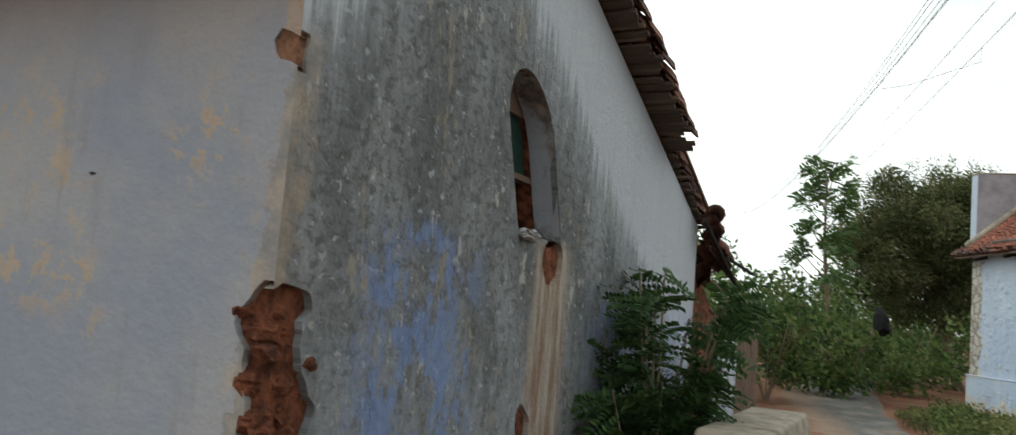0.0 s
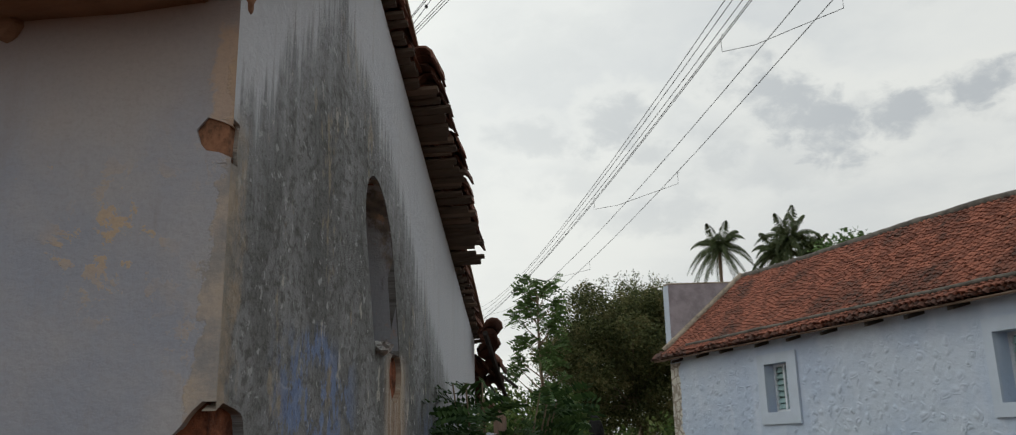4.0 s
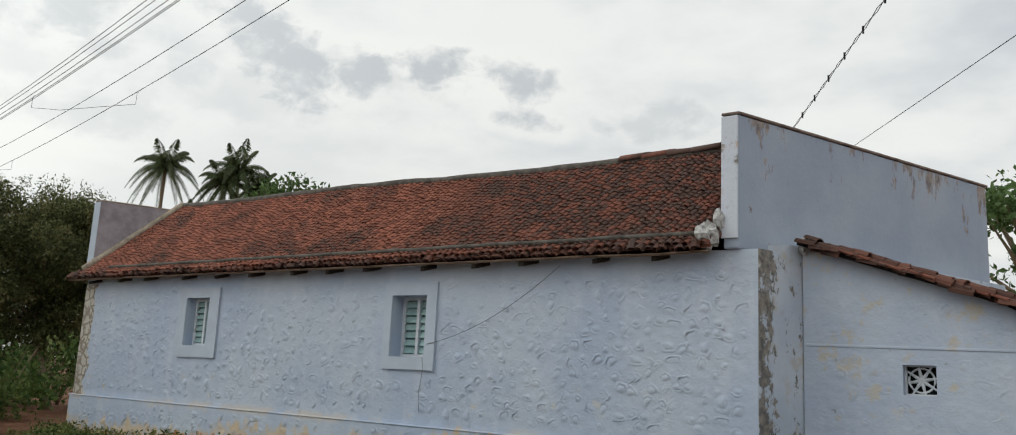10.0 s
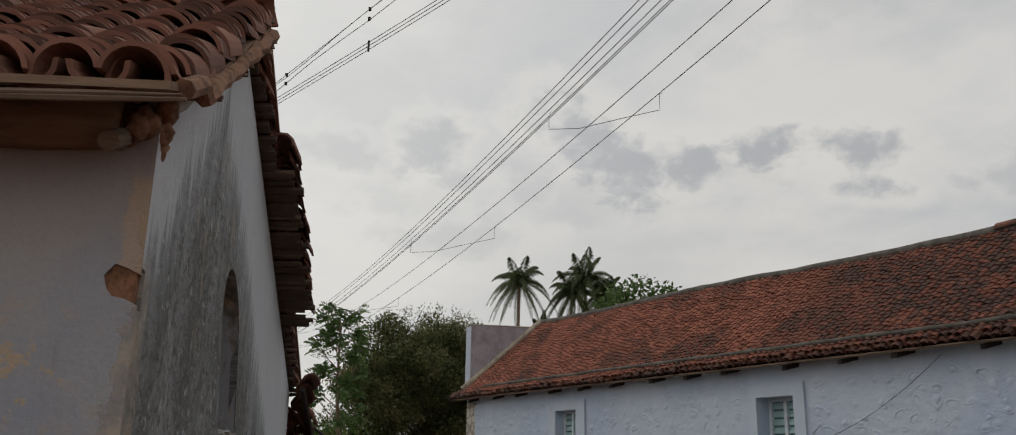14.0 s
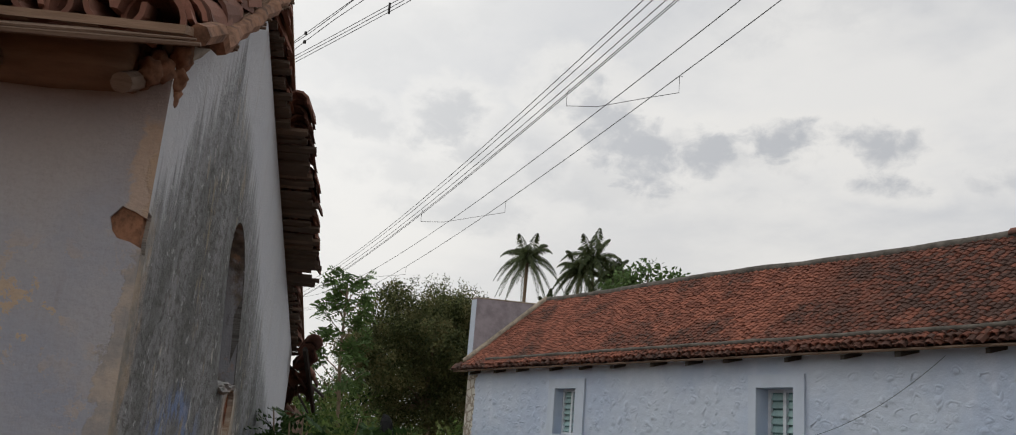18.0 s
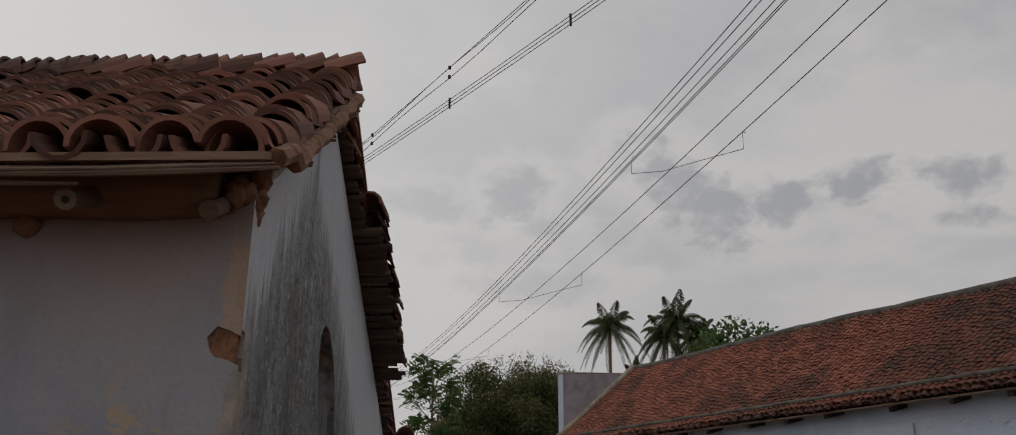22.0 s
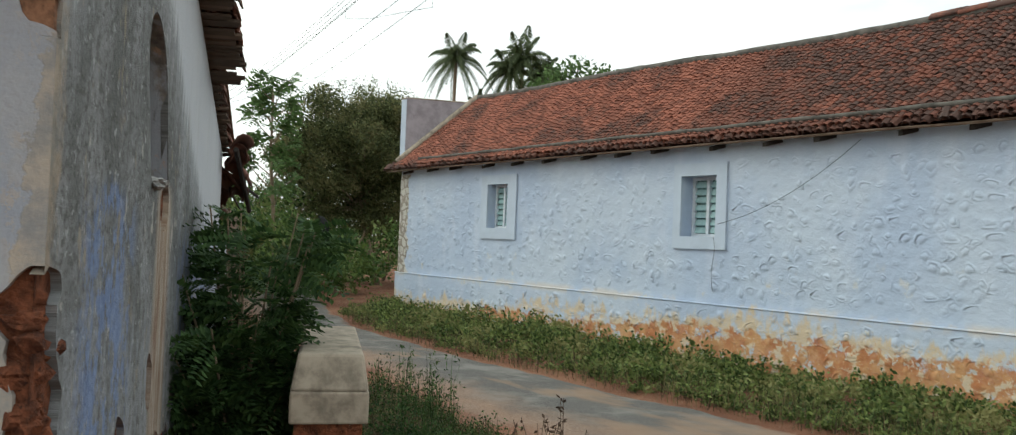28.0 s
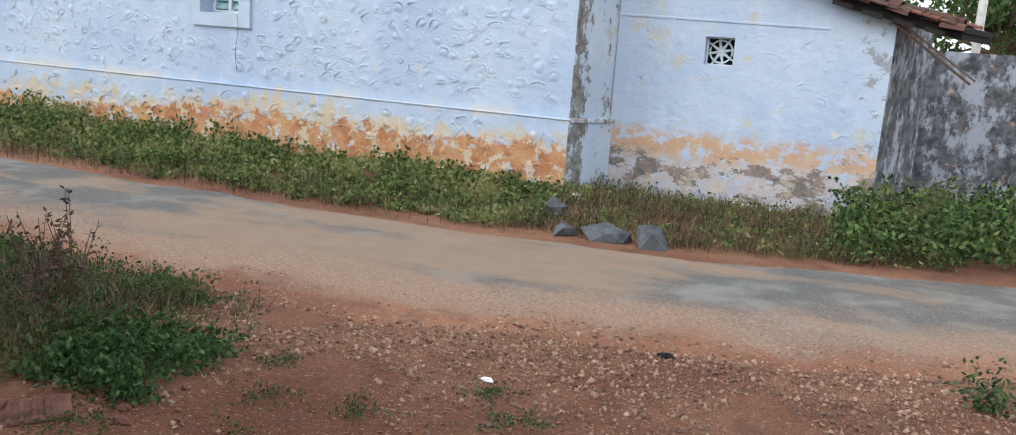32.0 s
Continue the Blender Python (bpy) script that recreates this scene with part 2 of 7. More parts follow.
def sheet(place, us, zs, keep, depth):
    """A plaster skin: place(u, z, o) gives the point o metres behind the face. keep(u, z) > 0 where there is plaster; the cut edges get a rim."""
    g = Geo()
    val = {}
    for i, u in enumerate(us):
        for j, z in enumerate(zs):
            val[i, j] = keep(u, z)
    index = {}

    def vert(u, z, o):
        key = (round(u, 4), round(z, 4), o)
        if key not in index:
            index[key] = len(g.v)
            g.v.append(tuple(place(u, z, o)))
            g.uv.append((u, z))
        return index[key]

    for i in range(len(us) - 1):
        for j in range(len(zs) - 1):
            corner = [(i, j), (i + 1, j), (i + 1, j + 1), (i, j + 1)]
            w = [val[c] for c in corner]
            if max(w) <= 0:
                continue
            poly, cut = [], []
            for k in range(4):
                (a, b), (c, d) = corner[k], corner[(k + 1) % 4]
                wa, wb = w[k], w[(k + 1) % 4]
                if wa > 0:
                    poly.append((us[a], zs[b]))
                if (wa > 0) != (wb > 0):
                    t = wa / (wa - wb)
                    p = (us[a] + (us[c] - us[a]) * t, zs[b] + (zs[d] - zs[b]) * t)
                    poly.append(p)
                    cut.append((p, wa > 0))
            ids = [vert(*p, 0.0) for p in poly]
            if len(set(ids)) < 3:
                continue
            g.f.append(tuple(ids))
            if len(cut) == 2 and depth > 0:
                p, q = [c[0] for c in cut] if cut[0][1] else [cut[1][0], cut[0][0]]
                e = [vert(*p, 0.0), vert(*q, 0.0), vert(*q, depth), vert(*p, depth)]
                if len(set(e)) == 4:
                    g.f.append(tuple(e[::-1]))
    return g


def steps(a, b, d):
    n = max(1, int(round((b - a) / d)))
    return [a + (b - a) * i / n for i in range(n + 1)]


def hum(*p):
    return noise.noise(Vector(p))


# ---------- materials ----------


def wall_paint(name):
    """Old lime wash, blue-grey, ochre where flakes have come off, grey cement bared along the corner."""
    m, nt, b = material(name)
    c = coords(nt, "UV")
    sp = node(nt, "ShaderNodeSeparateXYZ", {"Vector": c})
    f, z = sp.outputs[0], sp.outputs[1]
    base = mix_c(nt, ramp_f(nt, noise_f(nt, c, 1.3, 6, 0.6), 0.38, 0.62), (0.270, 0.292, 0.345), (0.352, 0.346, 0.352))
    base = mix_c(nt, math_f(nt, "MULTIPLY", ramp_f(nt, noise_f(nt, scaled(nt, c, (5, 0.7, 1)), 1.8, 6, 0.65), 0.52, 0.72), 0.55), base, (0.25, 0.235, 0.235))
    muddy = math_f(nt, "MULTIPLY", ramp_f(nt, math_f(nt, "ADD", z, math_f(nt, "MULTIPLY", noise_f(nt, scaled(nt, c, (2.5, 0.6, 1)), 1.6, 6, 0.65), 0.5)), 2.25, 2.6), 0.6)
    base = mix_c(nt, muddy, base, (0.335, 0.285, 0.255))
    cloudy = ramp_f(nt, noise_f(nt, c, 1.5, 4, 0.55), 0.47, 0.60)
    flake = math_f(nt, "MULTIPLY", cloudy, ramp_f(nt, noise_f(nt, c, 9.0, 9, 0.70, 0.3), 0.53, 0.55))
    flake = math_f(nt, "MULTIPLY", flake, ramp_f(nt, z, 2.2, 1.9))
    base = mix_c(nt, math_f(nt, "MULTIPLY", flake, 0.8), base, (0.47, 0.345, 0.215))
    base = mix_c(nt, ramp_f(nt, noise_f(nt, c, 26, 5, 0.6), 0.70, 0.74), base, (0.46, 0.33, 0.21))
    base = mix_c(nt, ramp_f(nt, noise_f(nt, scaled(nt, c, (1.0, 1.4, 1)), 19, 4, 0.6), 0.735, 0.76), base, (0.09, 0.07, 0.06))
    wide = math_f(nt, "ADD", math_f(nt, "MULTIPLY", math_f(nt, "SUBTRACT", 2.06, z), 0.10), math_f(nt, "MULTIPLY", math_f(nt, "SUBTRACT", noise_f(nt, c, 7, 7, 0.68), 0.5), 0.20))
    bare = ramp_f(nt, math_f(nt, "SUBTRACT", wide, f), 0.0, 0.012)
    bared_c = mix_c(nt, ramp_f(nt, noise_f(nt, c, 9, 7, 0.7), 0.38, 0.62), (0.21, 0.195, 0.175), (0.40, 0.32, 0.235))
    base = mix_c(nt, math_f(nt, "MULTIPLY", bare, 0.7), base, bared_c)
    pale = math_f(nt, "MULTIPLY", ramp_f(nt, math_f(nt, "ADD", f, math_f(nt, "MULTIPLY", noise_f(nt, c, 6, 5, 0.7), 0.16)), 0.115, 0.10), ramp_f(nt, math_f(nt, "ABSOLUTE", math_f(nt, "SUBTRACT", math_f(nt, "ADD", z, math_f(nt, "MULTIPLY", noise_f(nt, c, 5, 6, 0.7), 0.2)), 2.32)), 0.13, 0.10))
    base = mix_c(nt, math_f(nt, "MULTIPLY", pale, 0.6), base, (0.48, 0.33, 0.21))
    grain = noise_f(nt, c, 75, 7, 0.75)
    base = mix_c(nt, math_f(nt, "MULTIPLY", ramp_f(nt, grain, 0.42, 0.7), 0.3), base, (0.24, 0.22, 0.21))
    h = math_f(nt, "SUBTRACT", math_f(nt, "ADD", noise_f(nt, c, 14, 9, 0.68), math_f(nt, "MULTIPLY", noise_f(nt, c, 2.2, 3), 1.2)), math_f(nt, "MULTIPLY", math_f(nt, "MAXIMUM", flake, bare), 0.35))
    finish(nt, b, base, h, 0.45, 0.02)
    return m


def gable_paint():
    """Lime wash with a grey weathered field that follows the gable; blue paint runs low down, ochre run under the niche."""
    m, nt, b = material("gable_lime_and_grey_cement")
    c = coords(nt, "UV")
    sp = node(nt, "ShaderNodeSeparateXYZ", {"Vector": c})
    u, z = sp.outputs[0], sp.outputs[1]

    def shift(scale, s, detail, amount):
        return math_f(nt, "MULTIPLY", math_f(nt, "SUBTRACT", noise_f(nt, scaled(nt, c, scale), s, detail, 0.65), 0.5), amount)

    drip = math_f(nt, "ADD", shift((5, 0.5, 1), 1.3, 3, 0.45), math_f(nt, "ADD", shift((14, 0.9, 1), 1.6, 5, 0.45), shift((34, 1.6, 1), 1.6, 6, 0.40)))
    left = math_f(nt, "ADD", math_f(nt, "MULTIPLY", u, 0.84), 2.19)
    right = math_f(nt, "ADD", math_f(nt, "MULTIPLY", u, -0.44), 3.32)
    top = math_f(nt, "ADD", math_f(nt, "MINIMUM", left, right), drip)
    under = math_f(nt, "SUBTRACT", top, z)
    grey = math_f(nt, "ADD", math_f(nt, "MULTIPLY", ramp_f(nt, under, -0.05, 0.10), 0.6), math_f(nt, "MULTIPLY", ramp_f(nt, under, 0.0, 0.40), 0.4))
    white = mix_c(nt, noise_f(nt, c, 2.0, 5), (0.46, 0.49, 0.54), (0.55, 0.56, 0.575))
    white = mix_c(nt, math_f(nt, "MULTIPLY", ramp_f(nt, noise_f(nt, scaled(nt, c, (9, 0.7, 1)), 1.5, 6, 0.7), 0.52, 0.75), 0.5), white, (0.37, 0.36, 0.345))
    # grey field: slow mottling, short runs, coarse speckle of dark pits and pale flecks
    cement = mix_c(nt, ramp_f(nt, noise_f(nt, scaled(nt, c, (1.6, 0.8, 1)), 2.2, 7, 0.68), 0.36, 0.66), (0.158, 0.163, 0.162), (0.287, 0.296, 0.302))
    cement = mix_c(nt, math_f(nt, "MULTIPLY", ramp_f(nt, noise_f(nt, scaled(nt, c, (3.4, 0.7, 1)), 1.6, 8, 0.74), 0.45, 0.68), 0.5), cement, (0.108, 0.112, 0.110))
    cement = mix_c(nt, math_f(nt, "MULTIPLY", ramp_f(nt, noise_f(nt, scaled(nt, c, (0.7, 1, 1)), 27, 7, 0.75), 0.48, 0.59), 0.66), cement, (0.085, 0.083, 0.076))
    cement = mix_c(nt, math_f(nt, "MULTIPLY", ramp_f(nt, noise_f(nt, scaled(nt, c, (0.75, 0.9, 1)), 22, 6, 0.66), 0.60, 0.635), 0.85), cement, (0.41, 0.42, 0.425))
    cement = mix_c(nt, math_f(nt, "MULTIPLY", ramp_f(nt, noise_f(nt, scaled(nt, c, (1.3, 0.65, 1)), 6, 8, 0.7), 0.615, 0.645), 0.85), cement, (0.47, 0.45, 0.41))
    cement = mix_c(nt, math_f(nt, "MULTIPLY", ramp_f(nt, noise_f(nt, scaled(nt, c, (1.1, 0.5, 1)), 4, 8, 0.72), 0.58, 0.63), 0.6), cement, (0.37, 0.31, 0.22))
    pale_low = math_f(nt, "MULTIPLY", ramp_f(nt, z, 1.75, 1.15), 0.45)
    cement = mix_c(nt, math_f(nt, "MULTIPLY", pale_low, ramp_f(nt, noise_f(nt, scaled(nt, c, (2.5, 1, 1)), 4, 7, 0.7), 0.40, 0.6)), cement, (0.35, 0.37, 0.41))
    # blue: a painted hoop and its runs
    arc_u = math_f(nt, "DIVIDE", math_f(nt, "SUBTRACT", math_f(nt, "ADD", u, shift((1, 1, 1), 5, 4, 0.10)), 0.68), 0.24)
    arc_z = math_f(nt, "DIVIDE", math_f(nt, "MAXIMUM", math_f(nt, "SUBTRACT", math_f(nt, "ADD", z, shift((1, 1, 1), 6, 4, 0.08)), 1.48), 0.0), 0.25)
    ring_d = math_f(nt, "SQRT", math_f(nt, "ADD", math_f(nt, "MULTIPLY", arc_u, arc_u), math_f(nt, "MULTIPLY", arc_z, arc_z)))
    hoop = math_f(nt, "MULTIPLY", ramp_f(nt, math_f(nt, "ABSOLUTE", math_f(nt, "SUBTRACT", ring_d, 0.95)), 0.34, 0.05), ramp_f(nt, noise_f(nt, scaled(nt, c, (2.2, 1, 1)), 9, 8, 0.75), 0.46, 0.56))
    band = math_f(nt, "MULTIPLY", ramp_f(nt, math_f(nt, "ABSOLUTE", math_f(nt, "SUBTRACT", u, 0.72)), 0.50, 0.22), ramp_f(nt, z, 1.78, 1.60))
    blue = math_f(nt, "MULTIPLY", band, ramp_f(nt, noise_f(nt, scaled(nt, c, (1.3, 0.8, 1)), 5.0, 9, 0.75), 0.50, 0.545))
    blue = math_f(nt, "MAXIMUM", blue, math_f(nt, "MULTIPLY", hoop, ramp_f(nt, z, 1.05, 1.25)))
    cement = mix_c(nt, math_f(nt, "MULTIPLY", blue, 0.7), cement, mix_c(nt, noise_f(nt, c, 16, 6, 0.7), (0.11, 0.20, 0.50), (0.26, 0.34, 0.50)))
    far_blue = math_f(nt, "MULTIPLY", ramp_f(nt, u, 2.2, 2.6), math_f(nt, "MULTIPLY", ramp_f(nt, z, 1.75, 1.4), ramp_f(nt, noise_f(nt, scaled(nt, c, (5, 1.5, 1)), 1.7, 6, 0.7), 0.45, 0.6)))
    run = math_f(nt, "MULTIPLY", ramp_f(nt, math_f(nt, "ABSOLUTE", math_f(nt, "SUBTRACT", u, math_f(nt, "ADD", 1.84, math_f(nt, "MULTIPLY", drip, 0.3)))), 0.30, 0.12), ramp_f(nt, z, 1.84, 1.72))
    color = mix_c(nt, grey, white, cement)
    color = mix_c(nt, math_f(nt, "MULTIPLY", far_blue, 0.5), color, (0.25, 0.33, 0.60))
    color = mix_c(nt, math_f(nt, "MULTIPLY", run, 0.8), color, mix_c(nt, ramp_f(nt, noise_f(nt, scaled(nt, c, (7, 0.9, 1)), 2.2, 7, 0.7), 0.36, 0.64), (0.27, 0.15, 0.085), (0.50, 0.44, 0.36)))
    edge_w = math_f(nt, "ADD", u, math_f(nt, "MULTIPLY", noise_f(nt, scaled(nt, c, (2, 1, 1)), 5, 7, 0.7), 0.36))
    edge = math_f(nt, "MULTIPLY", ramp_f(nt, edge_w, 0.27, 0.20), math_f(nt, "MULTIPLY", ramp_f(nt, z, 2.2, 2.05), 0.75))
    color = mix_c(nt, edge, color, mix_c(nt, ramp_f(nt, noise_f(nt, c, 8, 7, 0.7), 0.36, 0.62), (0.235, 0.225, 0.205), (0.43, 0.34, 0.25)))
    pits = ramp_f(nt, noise_f(nt, scaled(nt, c, (1.5, 1, 1)), 27, 7, 0.75), 0.62, 0.45)
    h = math_f(nt, "ADD", noise_f(nt, c, 18, 9, 0.72), math_f(nt, "MULTIPLY", math_f(nt, "MULTIPLY", pits, grey), 0.35))
    finish(nt, b, color, h, 0.6, 0.022)
    return m


def brick_core():
    m, nt, b = material("bare_mud_brick")
    c = coords(nt, "Object")
    col = mix_c(nt, ramp_f(nt, noise_f(nt, c, 14, 7, 0.7), 0.35, 0.65), (0.085, 0.028, 0.014), (0.34, 0.115, 0.054))
    col = mix_c(nt, ramp_f(nt, noise_f(nt, c, 26, 6, 0.7), 0.58, 0.66), col, (0.05, 0.02, 0.012))
    col = mix_c(nt, ramp_f(nt, noise_f(nt, c, 45, 4, 0.6), 0.68, 0.76), col, (0.45, 0.28, 0.18))
    finish(nt, b, col, noise_f(nt, c, 16, 8, 0.75), 1.0, 0.05)
    return m


def blue_wash(name="pale_blue_lime_wash", dirty=0.0):
    """Pale blue lime wash over rubble; orange earth stain above the ground with ochre runs over it, flaked back to white; bare grey cement where dirty."""
    m, nt, b = material(name)
    c = coords(nt, "Object")
    sp = node(nt, "ShaderNodeSeparateXYZ", {"Vector": c})
    x, z = sp.outputs[0], sp.outputs[2]

    def swing(scale, s, detail, amount):
        return math_f(nt, "MULTIPLY", math_f(nt, "SUBTRACT", noise_f(nt, scaled(nt, c, scale), s, detail, 0.68), 0.5), amount)

    base = mix_c(nt, ramp_f(nt, noise_f(nt, c, 0.9, 5), 0.35, 0.65), (0.40, 0.475, 0.60), (0.47, 0.535, 0.625))
    base = mix_c(nt, math_f(nt, "MULTIPLY", ramp_f(nt, noise_f(nt, scaled(nt, c, (3, 3, 0.8)), 1.2, 5), 0.5, 0.7), 0.35), base, (0.56, 0.61, 0.69))
    fleck = math_f(nt, "MULTIPLY", ramp_f(nt, noise_f(nt, c, 3.3, 5, 0.6), 0.63, 0.72), math_f(nt, "MULTIPLY", ramp_f(nt, z, 1.9, 0.9), 0.55))
    base = mix_c(nt, fleck, base, (0.70, 0.60, 0.40))
    stretch = math_f(nt, "MULTIPLY", ramp_f(nt, x, -14.5, -7.5), 0.20)
    ochre_top = math_f(nt, "ADD", math_f(nt, "ADD", 0.54, stretch), math_f(nt, "ADD", swing((1, 1, 1), 0.8, 4, 0.9), swing((3.5, 3.5, 0.8), 1.7, 7, 0.9)))
    ochre = math_f(nt, "MULTIPLY", ramp_f(nt, math_f(nt, "SUBTRACT", ochre_top, z), -0.02, 0.14), ramp_f(nt, noise_f(nt, c, 6, 8, 0.7), 0.38, 0.54))
    base = mix_c(nt, math_f(nt, "MULTIPLY", ochre, 0.35 if dirty else 0.80), base, mix_c(nt, noise_f(nt, c, 9, 5), (0.56, 0.40, 0.21), (0.64, 0.50, 0.30)))
    red_top = math_f(nt, "ADD", math_f(nt, "ADD", 0.34, stretch), math_f(nt, "ADD", swing((1, 1, 1), 0.7, 4, 0.8), swing((1.4, 1.4, 1), 3.6, 8, 0.55)))
    flaked = ramp_f(nt, noise_f(nt, c, 5.0, 9, 0.74), 0.445, 0.475)
    red = math_f(nt, "MULTIPLY", ramp_f(nt, math_f(nt, "SUBTRACT", red_top, z), 0.0, 0.07), flaked)
    earth = mix_c(nt, ramp_f(nt, noise_f(nt, c, 4.5, 7, 0.7), 0.36, 0.64), (0.40, 0.135, 0.042), (0.53, 0.285, 0.12))
    base = mix_c(nt, math_f(nt, "MULTIPLY", red, 0.25 if dirty else 0.92), base, earth)
    if dirty:
        # an orange band, cement and mud bared in patches under it, peeling above
        belt = math_f(nt, "ABSOLUTE", math_f(nt, "SUBTRACT", z, math_f(nt, "ADD", 0.68, swing((1, 1, 1), 1.3, 6, 0.55))))
        base = mix_c(nt, math_f(nt, "MULTIPLY", math_f(nt, "MULTIPLY", ramp_f(nt, belt, 0.24, 0.06), ramp_f(nt, noise_f(nt, c, 6, 8, 0.72), 0.42, 0.50)), 0.85), base, mix_c(nt, noise_f(nt, c, 5, 6, 0.7), (0.46, 0.20, 0.085), (0.60, 0.42, 0.22)))
        bare = math_f(nt, "MULTIPLY", ramp_f(nt, noise_f(nt, scaled(nt, c, (0.8, 0.8, 1.5)), 2.6, 9, 0.72), 0.525, 0.55), ramp_f(nt, math_f(nt, "ADD", z, swing((1, 1, 1), 2.0, 5, 0.3)), 0.66, 0.56))
        base = mix_c(nt, math_f(nt, "MULTIPLY", bare, dirty), base, mix_c(nt, ramp_f(nt, noise_f(nt, c, 7, 7, 0.7), 0.36, 0.62), (0.105, 0.092, 0.08), (0.26, 0.19, 0.14)))
        scuff = math_f(nt, "MULTIPLY", ramp_f(nt, noise_f(nt, c, 2.2, 8, 0.75), 0.55, 0.63), 0.75 * dirty)
        base = mix_c(nt, scuff, base, (0.52, 0.46, 0.34))
        chip = math_f(nt, "MULTIPLY", ramp_f(nt, math_f(nt, "ADD", noise_f(nt, scaled(nt, c, (1, 1, 1.3)), 5, 9, 0.75), math_f(nt, "MULTIPLY", ramp_f(nt, x, -0.75, -0.15), 0.10)), 0.635, 0.66), 0.75)
        base = mix_c(nt, chip, base, (0.24, 0.235, 0.23))
    else:
        seam = math_f(nt, "MULTIPLY", ramp_f(nt, math_f(nt, "ABSOLUTE", math_f(nt, "SUBTRACT", z, math_f(nt, "ADD", 0.885, swing((1, 1, 1), 3, 4, 0.07)))), 0.10, 0.01), ramp_f(nt, noise_f(nt, c, 0.9, 6, 0.7), 0.46, 0.56))
        base = mix_c(nt, math_f(nt, "MULTIPLY", seam, 0.45), base, (0.62, 0.50, 0.36))
    fine = noise_f(nt, c, 40, 6, 0.7)
    base = mix_c(nt, math_f(nt, "MULTIPLY", ramp_f(nt, fine, 0.45, 0.8), 0.18), base, (0.40, 0.44, 0.52))
    h = math_f(nt, "SUBTRACT", math_f(nt, "ADD", math_f(nt, "MULTIPLY", noise_f(nt, c, 7, 5, 0.55), 1.0), math_f(nt, "MULTIPLY", fine, 0.3)), math_f(nt, "MULTIPLY", red, 0.12))
    finish(nt, b, base, h, 0.6, 0.03)
    return m


def quoin_wash():
    """Corner stones bared to cream, brown mud in the joints between them."""
    m, nt, b = material("brown_jointed_quoin")
    c = coords(nt, "Object")
    bent = node(nt, "ShaderNodeVectorMath", {0: c, 1: scaled(nt, node(nt, "ShaderNodeTexNoise", {"Vector": c, "Scale": 5.0, "Detail": 6.0}).outputs["Color"], (0.14, 0.14, 0.14))}).outputs[0]
    v = node(nt, "ShaderNodeTexVoronoi", {"Vector": bent, "Scale": 5.5})
    v.feature = "DISTANCE_TO_EDGE"
    joint = math_f(nt, "MAXIMUM", ramp_f(nt, v.outputs["Distance"], 0.13, 0.04), ramp_f(nt, noise_f(nt, c, 4, 7, 0.7), 0.53, 0.60))
    col = mix_c(nt, noise_f(nt, c, 12, 6, 0.7), (0.44, 0.42, 0.37), (0.58, 0.56, 0.50))
    col = mix_c(nt, math_f(nt, "MULTIPLY", joint, 0.85), col, mix_c(nt, noise_f(nt, c, 20, 5), (0.17, 0.14, 0.115), (0.30, 0.25, 0.20)))
    finish(nt, b, col, math_f(nt, "SUBTRACT", noise_f(nt, c, 30, 6, 0.7), joint), 0.6, 0.02)
    return m


def end_wash():
    """Blue-white wash on the end wall; black mould down its front corner, rags of it further back."""
    m, nt, b = material("mould_streaked_end_wash")
    c = coords(nt, "Object")
    sp = node(nt, "ShaderNodeSeparateXYZ", {"Vector": c})
    back, z = math_f(nt, "SUBTRACT", sp.outputs[1], Y_B), sp.outputs[2]
    base = mix_c(nt, ramp_f(nt, noise_f(nt, c, 1.4, 6, 0.6), 0.35, 0.65), (0.42, 0.49, 0.59), (0.52, 0.57, 0.64))
    base = mix_c(nt, math_f(nt, "MULTIPLY", ramp_f(nt, noise_f(nt, c, 3.0, 8, 0.72), 0.52, 0.62), 0.5), base, (0.44, 0.38, 0.29))
    strip = ramp_f(nt, math_f(nt, "ADD", back, math_f(nt, "MULTIPLY", math_f(nt, "SUBTRACT", noise_f(nt, scaled(nt, c, (1, 1, 0.6)), 3, 6, 0.7), 0.5), 0.35)), 0.30, 0.12)
    mould = ramp_f(nt, math_f(nt, "ADD", noise_f(nt, scaled(nt, c, (1, 1, 0.7)), 6, 9, 0.74), math_f(nt, "MULTIPLY", strip, 0.16)), 0.585, 0.63)
    base = mix_c(nt, math_f(nt, "MULTIPLY", mould, 0.92), base, mix_c(nt, ramp_f(nt, noise_f(nt, c, 11, 6, 0.7), 0.36, 0.62), (0.085, 0.082, 0.075), (0.25, 0.225, 0.19)))
    finish(nt, b, base, math_f(nt, "SUBTRACT", noise_f(nt, c, 14, 8, 0.7), math_f(nt, "MULTIPLY", mould, 0.4)), 0.5, 0.02)
    return m


